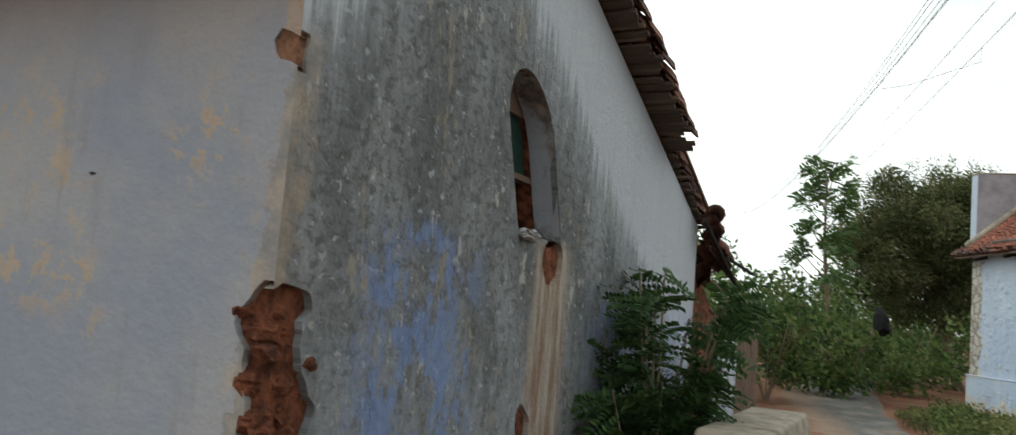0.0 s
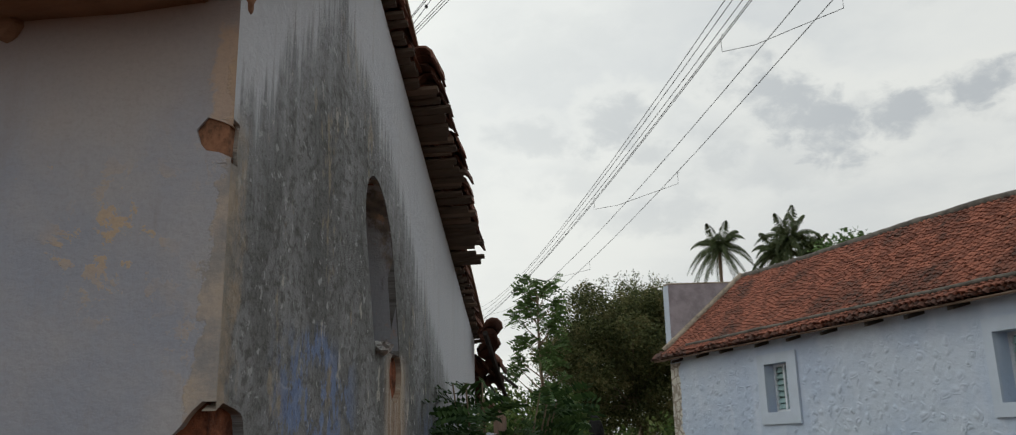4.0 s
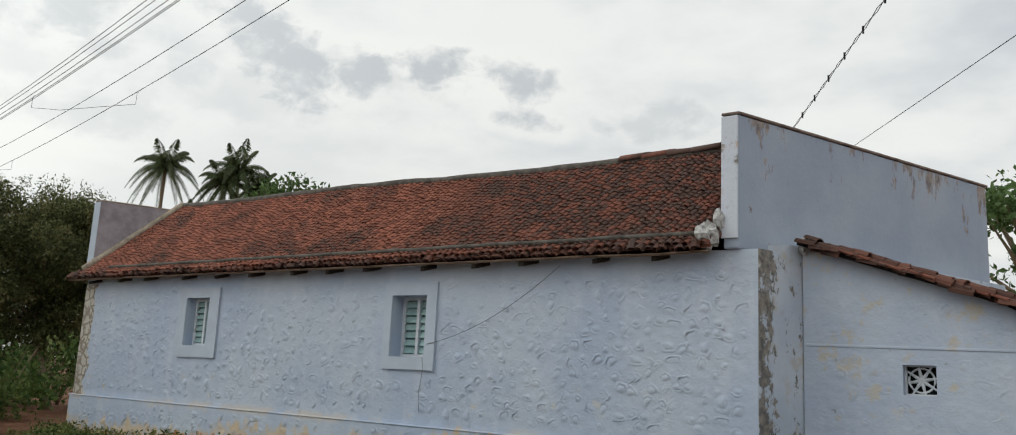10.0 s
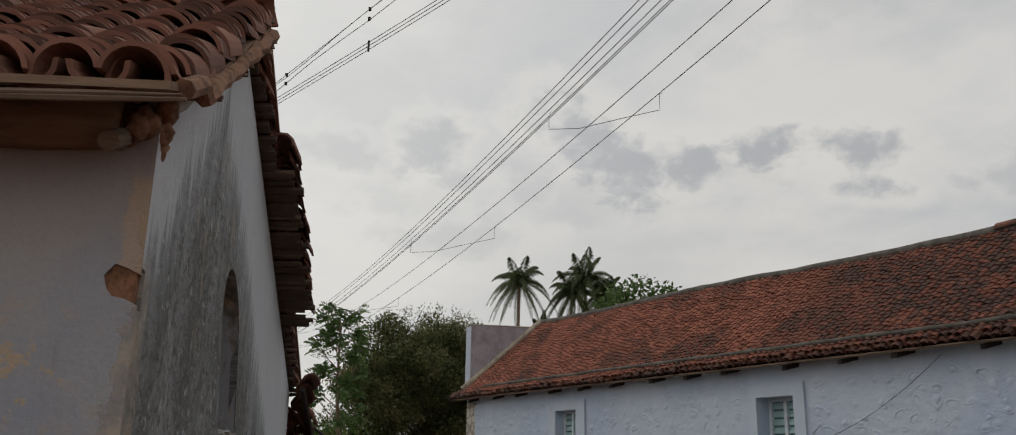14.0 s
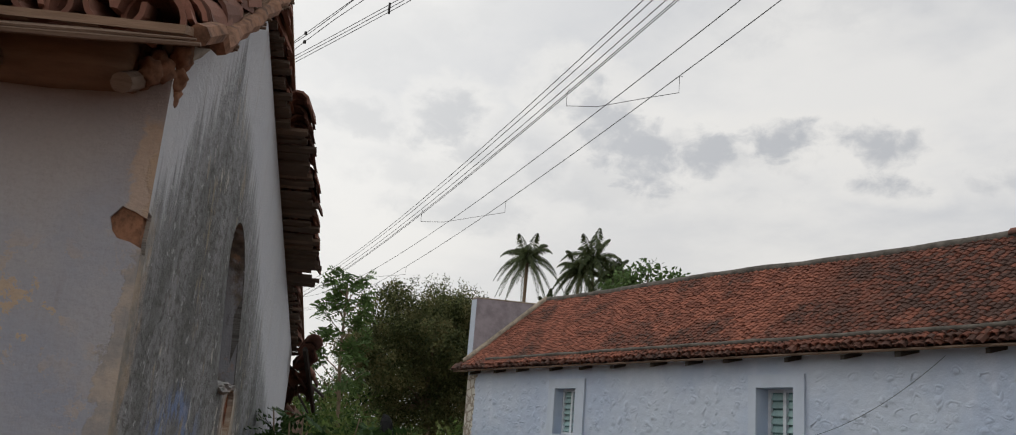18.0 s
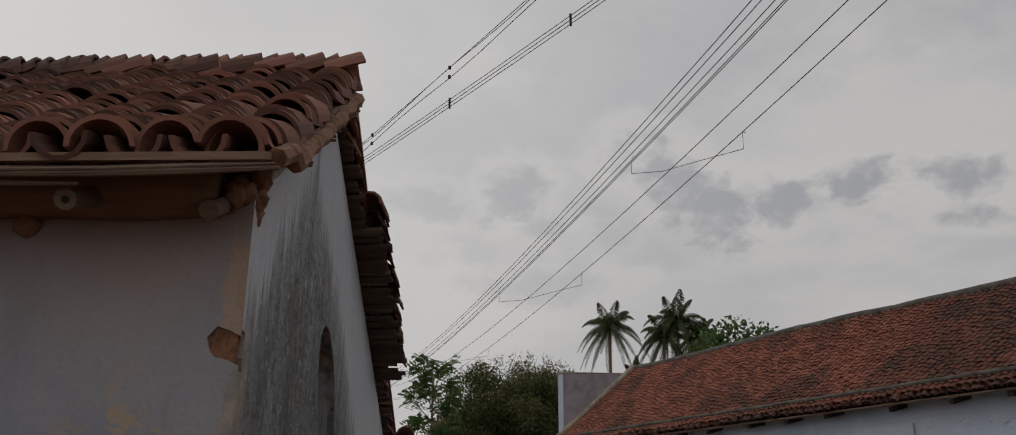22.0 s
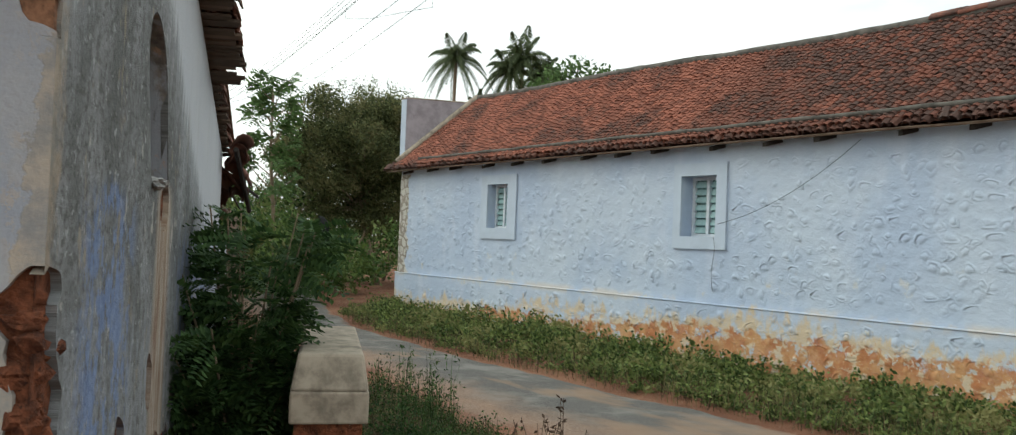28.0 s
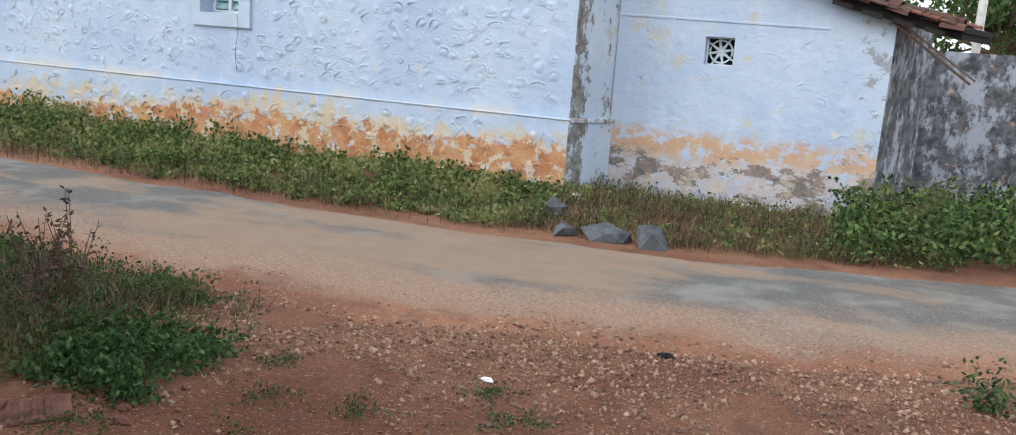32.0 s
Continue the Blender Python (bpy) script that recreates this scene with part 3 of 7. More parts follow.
def parapet_wash():
    """Dull blue wash with brown runs that start under the coping."""
    m, nt, b = material("blue_parapet_wash")
    c = coords(nt, "Object")
    z = node(nt, "ShaderNodeSeparateXYZ", {"Vector": c}).outputs[2]
    base = mix_c(nt, ramp_f(nt, noise_f(nt, c, 1.0, 5, 0.6), 0.35, 0.65), (0.31, 0.365, 0.455), (0.37, 0.42, 0.495))
    run = math_f(nt, "SUBTRACT", noise_f(nt, scaled(nt, c, (2.0, 2.0, 0.7)), 1.8, 9, 0.74), math_f(nt, "MULTIPLY", math_f(nt, "SUBTRACT", 4.64, z), 0.16))
    run = math_f(nt, "MAXIMUM", ramp_f(nt, run, 0.505, 0.55), ramp_f(nt, noise_f(nt, scaled(nt, c, (1.5, 1.5, 0.8)), 3.4, 9, 0.72), 0.655, 0.675))
    base = mix_c(nt, math_f(nt, "MULTIPLY", run, 0.8), base, mix_c(nt, ramp_f(nt, noise_f(nt, c, 8, 6, 0.7), 0.38, 0.6), (0.14, 0.11, 0.095), (0.34, 0.27, 0.21)))
    finish(nt, b, base, noise_f(nt, c, 14, 8, 0.7), 0.4, 0.015)
    return m


def weathered_white(name, amount=0.5, tone=1.0, dirt_a=(0.075, 0.07, 0.066), dirt_b=(0.26, 0.225, 0.185)):
    """White plaster gone grey-brown in blotches and runs."""
    m, nt, b = material(name)
    c = coords(nt, "Object")
    base = mix_c(nt, noise_f(nt, c, 1.5, 5), tuple(v * tone for v in (0.48, 0.53, 0.62)), tuple(v * tone for v in (0.57, 0.60, 0.64)))
    bl = ramp_f(nt, noise_f(nt, scaled(nt, c, (1.5, 1.5, 1.0)), 2.6, 9, 0.74), 0.62 - 0.25 * amount, 0.70 - 0.22 * amount)
    dirt = mix_c(nt, ramp_f(nt, noise_f(nt, c, 9, 5), 0.35, 0.65), dirt_a, dirt_b)
    base = mix_c(nt, math_f(nt, "MULTIPLY", bl, 0.9), base, dirt)
    base = mix_c(nt, math_f(nt, "MULTIPLY", ramp_f(nt, noise_f(nt, c, 5, 7, 0.7), 0.6, 0.66), 0.6), base, (0.50, 0.31, 0.20))
    finish(nt, b, base, noise_f(nt, c, 14, 8, 0.7), 0.5, 0.02)
    return m


def tile_mat(name, a, b2, mossy, by_object=True, black_from=None):
    """Fired clay: each tile its own shade, black lichen on some."""
    m, nt, b = material(name, 0.85)
    c = coords(nt, "Object")
    if by_object:
        rnd = nt.nodes.new("ShaderNodeObjectInfo").outputs["Random"]
    else:
        rnd = nt.nodes.new("ShaderNodeNewGeometry").outputs["Random Per Island"]
    col = mix_c(nt, rnd, a, b2)
    moss = math_f(nt, "MULTIPLY", ramp_f(nt, noise_f(nt, c, 1.1, 5, 0.65), 0.50 - 0.1 * mossy, 0.62), ramp_f(nt, math_f(nt, "ADD", math_f(nt, "MULTIPLY", rnd, 0.35), noise_f(nt, c, 9, 5, 0.7)), 0.45, 0.8))
    if black_from:
        x = node(nt, "ShaderNodeSeparateXYZ", {"Vector": c}).outputs[0]
        side = ramp_f(nt, math_f(nt, "ADD", x, math_f(nt, "MULTIPLY", noise_f(nt, c, 0.55, 4, 0.6), 6.0)), black_from + 2.2, black_from + 5.0)
        moss = math_f(nt, "MAXIMUM", moss, math_f(nt, "MULTIPLY", side, ramp_f(nt, math_f(nt, "ADD", math_f(nt, "MULTIPLY", rnd, 0.5), noise_f(nt, c, 3.0, 6, 0.7)), 0.60, 0.82)))
    col = mix_c(nt, math_f(nt, "MULTIPLY", moss, 0.85), col, (0.045, 0.034, 0.030))
    col = mix_c(nt, math_f(nt, "MULTIPLY", ramp_f(nt, noise_f(nt, c, 30, 5, 0.7), 0.55, 0.75), 0.4), col, (0.10, 0.06, 0.045))
    finish(nt, b, col, noise_f(nt, c, 55, 6, 0.7), 0.35, 0.008)
    return m


def wood_mat(name, a, b2, along=(1, 1, 8)):
    m, nt, b = material(name, 0.85)
    c = coords(nt, "Object")
    g = noise_f(nt, scaled(nt, c, along), 6, 6, 0.65)
    finish(nt, b, mix_c(nt, g, a, b2), g, 0.6, 0.01)
    return m


def plain(name, col, rough=0.7, metal=0.0, var=0.15, scale=12):
    m, nt, b = material(name, rough, metal)
    c = coords(nt, "Object")
    dark_c = tuple(x * (1 - var * 2) for x in col)
    finish(nt, b, mix_c(nt, ramp_f(nt, noise_f(nt, c, scale, 6, 0.65), 0.35, 0.7), col, dark_c), noise_f(nt, c, scale * 3, 5), 0.2, 0.006)
    return m


def leaf_mat(name, a, b2, c3=None):
    """Leaves: each its own shade, a little light through them."""
    m, nt, b = material(name, 0.65, 0.0, 0.2)
    rnd = nt.nodes.new("ShaderNodeNewGeometry").outputs["Random Per Island"]
    col = mix_c(nt, math_f(nt, "POWER", rnd, 1.5), a, b2)
    if c3:
        col = mix_c(nt, ramp_f(nt, noise_f(nt, coords(nt), 1.7, 3), 0.5, 0.66), col, c3)
    nt.links.new(col, b.inputs["Base Color"])
    tr = node(nt, "ShaderNodeBsdfTranslucent", {"Color": col})
    mx = node(nt, "ShaderNodeMixShader", {0: 0.3, 1: b.outputs[0], 2: tr.outputs[0]})
    nt.links.new(mx.outputs[0], nt.nodes["Material Output"].inputs["Surface"])
    return m


def earth_color(nt, c):
    """Red earth with gravel, trodden pale in places."""
    col = mix_c(nt, ramp_f(nt, noise_f(nt, c, 0.5, 6, 0.6), 0.35, 0.65), (0.130, 0.048, 0.023), (0.235, 0.110, 0.060))
    col = mix_c(nt, ramp_f(nt, noise_f(nt, c, 48, 6, 0.72), 0.575, 0.63), col, (0.34, 0.215, 0.140))
    col = mix_c(nt, math_f(nt, "MULTIPLY", ramp_f(nt, noise_f(nt, c, 3.5, 5, 0.65), 0.5, 0.7), 0.6), col, (0.085, 0.038, 0.023))
    col = mix_c(nt, math_f(nt, "MULTIPLY", ramp_f(nt, noise_f(nt, c, 60, 4, 0.7), 0.56, 0.64), 0.6), col, (0.06, 0.03, 0.02))
    return col


def earth_height(nt, c):
    v = node(nt, "ShaderNodeTexVoronoi", {"Vector": c, "Scale": 38.0}).outputs["Distance"]
    return math_f(nt, "ADD", math_f(nt, "MULTIPLY", ramp_f(nt, v, 0.35, 0.1), 0.5), noise_f(nt, c, 30, 8, 0.7))


def ground_mat():
    m, nt, b = material("red_gravelly_earth", 0.95)
    c = coords(nt, "Object")
    finish(nt, b, earth_color(nt, c), earth_height(nt, c), 1.0, 0.03)
    return m


def road_mat():
    """Worn asphalt, dusted over with tan earth, run over by red earth along its near edge."""
    m, nt, b = material("dusty_worn_asphalt", 0.9)
    c = coords(nt, "Object")
    sp = node(nt, "ShaderNodeSeparateXYZ", {"Vector": coords(nt, "UV")})
    x, t = sp.outputs[0], sp.outputs[1]
    tar = mix_c(nt, ramp_f(nt, noise_f(nt, c, 70, 4, 0.7), 0.4, 0.7), (0.068, 0.064, 0.060), (0.155, 0.146, 0.134))
    tar = mix_c(nt, ramp_f(nt, noise_f(nt, c, 1.6, 5, 0.6), 0.45, 0.65), tar, (0.17, 0.16, 0.145))
    dust = noise_f(nt, scaled(nt, c, (0.5, 1.1, 1)), 1.2, 7, 0.62)
    near = ramp_f(nt, math_f(nt, "ABSOLUTE", math_f(nt, "ADD", x, 3.4)), 3.2, 0.8)
    cover = ramp_f(nt, math_f(nt, "ADD", dust, math_f(nt, "MULTIPLY", near, 0.20)), 0.50, 0.68)
    sand = mix_c(nt, noise_f(nt, c, 5, 6, 0.65), (0.180, 0.114, 0.073), (0.245, 0.178, 0.126))
    col = mix_c(nt, math_f(nt, "MULTIPLY", cover, 0.9), tar, sand)
    wave = math_f(nt, "ADD", t, math_f(nt, "MULTIPLY", math_f(nt, "SUBTRACT", noise_f(nt, c, 1.3, 6, 0.65), 0.5), 0.45))
    grav = math_f(nt, "MULTIPLY", ramp_f(nt, wave, 0.55, 0.25), 0.75)
    col = mix_c(nt, grav, col, mix_c(nt, ramp_f(nt, noise_f(nt, c, 45, 4, 0.7), 0.4, 0.65), (0.185, 0.105, 0.068), (0.31, 0.215, 0.150)))
    earth = math_f(nt, "MAXIMUM", ramp_f(nt, wave, 0.26, 0.10), ramp_f(nt, wave, 0.93, 1.0))
    col = mix_c(nt, earth, col, earth_color(nt, c))
    finish(nt, b, col, math_f(nt, "ADD", noise_f(nt, c, 60, 7, 0.75), math_f(nt, "MULTIPLY", earth_height(nt, c), grav)), 0.5, 0.012)
    return m


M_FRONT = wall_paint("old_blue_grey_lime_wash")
M_GABLE = gable_paint()
M_BRICK = brick_core()
M_BLUE = blue_wash()
M_ANNEX = blue_wash("annex_lime_wash", 0.9)
M_WEATHER = weathered_white("weathered_white_plaster", 0.5)
M_WEATHER_DARK = weathered_white("blackened_white_plaster", 0.72, 0.9)
M_WALL_BLACK = weathered_white("black_mouldy_plaster", 0.85, 0.62, (0.022, 0.023, 0.026), (0.115, 0.112, 0.115))
M_PARAPET = parapet_wash()
M_END = end_wash()
M_SURROUND = plain("smooth_lime_band", (0.46, 0.525, 0.615), 0.9, 0, 0.04, 3)
M_TILE_A = tile_mat("old_dark_clay_tile", (0.085, 0.044, 0.034), (0.29, 0.135, 0.095), 0.5)
M_TILE_A_REST = tile_mat("old_dark_clay_tile_joined", (0.085, 0.044, 0.034), (0.29, 0.135, 0.095), 0.5, False)
M_TILE_B = tile_mat("red_clay_tile", (0.135, 0.050, 0.034), (0.30, 0.112, 0.072), 0.1, True, -8.3)
M_TILE_B_REST = tile_mat("red_clay_tile_joined", (0.135, 0.050, 0.034), (0.30, 0.112, 0.072), 0.1, False, -8.3)
# mossy clay, its base colour darkened to paint in the eave's shade
M_TILE_EAVE = tile_mat("shaded_mossy_tile", (0.060, 0.030, 0.023), (0.165, 0.070, 0.048), 0.9)
M_WOOD = wood_mat("old_grey_brown_timber", (0.075, 0.050, 0.036), (0.21, 0.145, 0.105))
M_WOOD_DARK = wood_mat("dark_roof_timber", (0.11, 0.070, 0.047), (0.30, 0.195, 0.13))
M_CEMENT = plain("grey_cement", (0.38, 0.325, 0.255), 0.9, 0, 0.25, 9)
M_LEAF = leaf_mat("bush_leaf", (0.024, 0.055, 0.018), (0.075, 0.135, 0.042))
M_WEED = leaf_mat("weed_leaf", (0.012, 0.032, 0.008), (0.150, 0.215, 0.060), (0.15, 0.145, 0.055))
M_LANE_WEED = leaf_mat("lane_weed_leaf", (0.030, 0.056, 0.014), (0.215, 0.265, 0.080), (0.235, 0.225, 0.090))
M_NEAR_WEED = leaf_mat("low_weed_leaf", (0.012, 0.034, 0.010), (0.085, 0.15, 0.045), (0.075, 0.09, 0.03))
M_DRY = leaf_mat("dry_grass", (0.042, 0.031, 0.019), (0.25, 0.19, 0.10), (0.08, 0.095, 0.036))
M_TREE = leaf_mat("dull_olive_leaf", (0.038, 0.052, 0.020), (0.165, 0.180, 0.072), (0.19, 0.175, 0.078))
M_TREE_2 = leaf_mat("fresh_green_leaf", (0.06, 0.105, 0.035), (0.13, 0.21, 0.07))
M_HEDGE = leaf_mat("hedge_leaf", (0.035, 0.075, 0.02), (0.13, 0.19, 0.05), (0.15, 0.18, 0.06))
M_PALM = leaf_mat("palm_frond", (0.035, 0.052, 0.022), (0.12, 0.15, 0.062))
M_BARK = wood_mat("grey_bark", (0.11, 0.08, 0.055), (0.30, 0.23, 0.155), (4, 4, 1))
M_TEAL = plain("pale_green_window_paint", (0.34, 0.50, 0.50), 0.5, 0, 0.12)
M_WHITE = plain("white_window_paint", (0.62, 0.66, 0.70), 0.6, 0, 0.08)
# near-black: shade of unlit openings put into the colour
M_DARK = plain("unlit_gap_black", (0.012, 0.013, 0.014), 0.9, 0, 0.1)
M_WIRE = plain("black_wire", (0.03, 0.03, 0.032), 0.6, 0, 0.1)
M_ROCK = plain("blue_grey_granite", (0.10, 0.105, 0.112), 0.85, 0, 0.3, 7)
M_PEBBLE = tile_mat("mixed_gravel", (0.10, 0.048, 0.031), (0.36, 0.235, 0.16), 0.0, False)
M_PIPE = plain("white_plastic_pipe", (0.62, 0.60, 0.55), 0.45, 0, 0.12)
M_PLASTIC_DARK = plain("black_plastic", (0.010, 0.010, 0.011), 0.9, 0, 0.2)
M_LITTER = plain("white_litter", (0.75, 0.75, 0.73), 0.6, 0, 0.05)
M_LIME = plain("white_lime_lump", (0.50, 0.50, 0.49), 0.9, 0, 0.3, 14)
M_GREEN_SIGN = plain("dark_teal_window_board", (0.02, 0.045, 0.05), 0.6, 0, 0.2)
M_CEMENT_OLD = plain("dark_weathered_cement", (0.125, 0.113, 0.098), 0.9, 0, 0.3, 6)
M_NEAR_BLACK = plain("near_black_timber", (0.012, 0.010, 0.009), 0.9, 0, 0.3, 16)
M_GROUND, M_ROAD = ground_mat(), road_mat()

# ---------- ground and lane ----------
FAR_EDGE = [(-60, 27.0), (-30, 13.2), (-19, 8.9), (-14.2, 7.3), (-10.6, 6.95), (-7, 6.95), (-3.5, 7.1), (-1.2, 7.45), (1.1, 8.25), (6, 10.5), (14, 15.0), (40, 31.0)]
NEAR_EDGE = [(-60, 22.0), (-30, 9.9), (-19, 6.6), (-14.2, 5.6), (-10.1, 5.1), (-6.9, 4.5), (-4.3, 4.3), (-1.5, 4.75), (0.8, 5.6), (6, 8.2), (14, 12.5), (40, 27.5)]


def edge_y(line, x):
    for (x0, y0), (x1, y1) in zip(line, line[1:]):
        if x0 <= x <= x1:
            return y0 + (y1 - y0) * (x - x0) / (x1 - x0)
    return line[-1][1]


def ground_z(x, y):
    n, f = edge_y(NEAR_EDGE, x), edge_y(FAR_EDGE, x)
    if n - 0.3 < y < f + 0.3:
        return 0.0
    away = min(1.0, max(n - 0.3 - y, y - f - 0.3) / 1.2)
    z = away * (0.05 + 0.05 * hum(x * 0.7, y * 0.7, 0.0) + 0.02 * hum(x * 3, y * 3, 1.0))
    return z


g = Geo()
xs = sorted(set([-2500, -600, -200, -90] + steps(-60, -20, 4) + steps(-20, 8, 0.2) + steps(8, 40, 4) + [90, 200, 600, 2500]))
ys = sorted(set([-2500, -600, -200, -60, -20] + steps(-10, 14, 0.2) + steps(14, 40, 4) + [90, 200, 600, 2500]))
for y in ys:
    for x in xs:
        g.v.append((x, y, ground_z(x, y) if -20 <= x <= 8 and -10 <= y <= 14 else 0.0))
w = len(xs)
for j in range(len(ys) - 1):
    for i in range(w - 1):
        g.f.append((j * w + i, j * w + i + 1, (j + 1) * w + i + 1, (j + 1) * w + i))
solid("ground", g, M_GROUND, "red gravelly earth with trodden pale patches", "ground", "structure", smooth=True)

g = Geo()
xs = steps(-60, -20, 2) + steps(-20, 8, 0.12)[1:] + steps(8, 40, 2)[1:]
for x in xs:
    n = edge_y(NEAR_EDGE, x) - 0.35 + 0.25 * hum(x * 0.9, 3.1, 0) + 0.08 * hum(x * 5, 1, 0)
    f = edge_y(FAR_EDGE, x) + 0.12 * hum(x * 1.1, 7.7, 0) + 0.05 * hum(x * 6, 2, 0)
    for k in range(9):
        t = k / 8
        g.v.append((x, n + (f - n) * t, (0.004 if 0 < k < 8 else -0.01) + 0.03 * math.sin(math.pi * t)))
        g.uv.append((x, t))
for i in range(len(xs) - 1):
    for k in range(8):
        a = i * 9 + k
        g.f.append((a, a + 9, a + 10, a + 1))
solid("road", g, M_ROAD, "narrow worn asphalt lane dusted with red earth", "road", "structure", smooth=True)

# ---------- house A ----------
S_END, F_END, T_WALL = 4.95, 7.0, 0.34
house_a = thing("house", pa(0, 0, 0), "old low house, peeling lime wash, sagging clay tile roof", "house")


def top_a(s):
    """Underside of the roof along the gable."""
    if s < 1.2:
        return 2.50 + 0.64 * max(s, 0.0)
    return 3.26 - 0.28 * (s - 1.2)


def niche_mid(z):
    """The niche leans: its middle at height z."""
    return 1.67 - 0.42 * (z - 1.8)


def niche_gap(s, z):
    """Under zero inside the arched niche."""
    c, half, spring = niche_mid(z), 0.25, 2.18
    if z < 1.80:
        return max(abs(s - c) - half, 1.80 - z)
    if z < spring:
        return abs(s - c) - half
    return math.hypot(s - c, z - spring) - half


def hole_gable(s, z):
    """Under zero where plaster has fallen at the corner and under the niche."""
    h1 = max((s - 0.02) - (0.10 + 0.10 * (1.50 - z) + 0.07 * hum(z * 8, 3.3, 0) + 0.04 * hum(z * 24, 1.3, 0)), z - 1.52 - 0.03 * hum(s * 20, 5, 0))
    h2 = math.hypot((s - 1.83) * 0.8, (z - 1.71) * 1.05) - 0.105 - 0.03 * hum(s * 14, z * 14, 2)
    h3 = (z - (0.95 if s < 1.1 else 0.70) - 0.12 * hum(s * 4.5, 8.1, 0) - 0.05 * hum(s * 15, 2.1, 0)) if s < 2.4 else 1.0
    h4 = max(s - 0.012 - 0.014 * hum(z * 20, 9, 0), abs(z - 2.08) - 0.05)
    h5 = math.hypot(s - 1.62, (z - 1.02) * 0.6) - 0.07 - 0.03 * hum(s * 10, z * 10, 5)
    return min(h1, h2, h3, h4, h5)


def keep_gable(s, z):
    return min(top_a(s) - z, niche_gap(s, z), hole_gable(s, z))


def hole_front(f, z):
    h1 = max(f - (max(0.085 * math.exp(-((z - 1.42) / 0.075) ** 2), 0.052 if z < 1.42 else 0.0) - 0.004 + 0.030 * hum(z * 11, 1.7, 0) + 0.016 * hum(z * 33, 2.7, 0)), z - 1.53)
    h4 = max(f - 0.058 - 0.030 * hum(z * 22, 4, 0), abs(z - 2.085 - 0.25 * f - 0.02 * hum(f * 40, 7, 0)) - 0.036 - 0.012 * hum(f * 25, z * 25, 3))
    spot = math.hypot(f - 0.663, (z - 1.776) * 1.6) - 0.02
    return min(h1, h4, spot)


g = sheet(lambda s, z, o: pa(s, 0, z) + N_A * (0.022 - o), steps(-0.024, S_END, 0.035), steps(0, 3.35, 0.03), keep_gable, 0.03)
part("gable_plaster", g, M_GABLE, house_a, "lime wash over a grey weathered field with blue paint runs")
WIN = (2.88, 3.75, 0.95, 1.75)
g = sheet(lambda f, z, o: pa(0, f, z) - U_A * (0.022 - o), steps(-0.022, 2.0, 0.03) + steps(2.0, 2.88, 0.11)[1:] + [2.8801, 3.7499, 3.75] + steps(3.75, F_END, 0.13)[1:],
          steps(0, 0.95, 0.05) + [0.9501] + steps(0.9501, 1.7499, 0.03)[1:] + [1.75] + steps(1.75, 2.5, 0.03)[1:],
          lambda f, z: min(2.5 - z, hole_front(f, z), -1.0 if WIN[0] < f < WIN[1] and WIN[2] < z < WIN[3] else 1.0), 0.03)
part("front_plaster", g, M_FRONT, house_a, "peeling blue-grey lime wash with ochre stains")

# brick core behind the plaster: gable wall in strips round the niche, front wall round the window
g = sheet(lambda s, z, o: pa(s, 0, z) + V_A * (o + 0.002), [0.0] + steps(0.03, S_END, 0.05), steps(0, 3.35, 0.05), lambda s, z: min(top_a(s) - z, niche_gap(s, z)), T_WALL)
part("gable_wall", g, M_BRICK, house_a, "bare mud brick where plaster has fallen")
for f0, f1, z0, z1 in ((0.0, WIN[0], 0, 2.48), (WIN[1], F_END, 0, 2.48), (WIN[0], WIN[1], 0, WIN[2]), (WIN[0], WIN[1], WIN[3], 2.48)):
    part("wall_section", Geo().box(pa(0.002, f0 + 0.004, z0), V_A * (f1 - f0 - 0.004), U_A * T_WALL, (0, 0, z1 - z0)), M_BRICK, house_a)
g = Geo().box(pa(S_END - 0.3, 0.35, 0), V_A * (F_END - 0.35), U_A * 0.3, (0, 0, 2.2))
g.box(pa(0.35, F_END - 0.3, 0), V_A * 0.3, U_A * (S_END - 0.65), (0, 0, 2.2))
part("rear_wall", g, M_BRICK, house_a)

# roof deck (boards under the tiles)
PROFILE = [(-0.30, 2.46), (0.0, 2.575), (1.22, 3.38), (5.15, 2.28)]
F0 = -0.10
g = Geo()
for (s0, z0), (s1, z1) in zip(PROFILE, PROFILE[1:]):
    for f0, f1 in zip(steps(F0, F_END, 0.5), steps(F0, F_END, 0.5)[1:]):
        a = [pa(s0, f0, z0), pa(s1, f0, z1), pa(s1, f1, z1), pa(s0, f1, z0)]
        g.add(a + [p + Vector((0, 0, 0.02)) for p in a], [(0, 1, 2, 3), (7, 6, 5, 4), (0, 4, 5, 1), (1, 5, 6, 2), (2, 6, 7, 3), (3, 7, 4, 0)])
roof_a = part("roof", g, M_WOOD_DARK, house_a, "sagging roof of stacked half-round clay tiles")

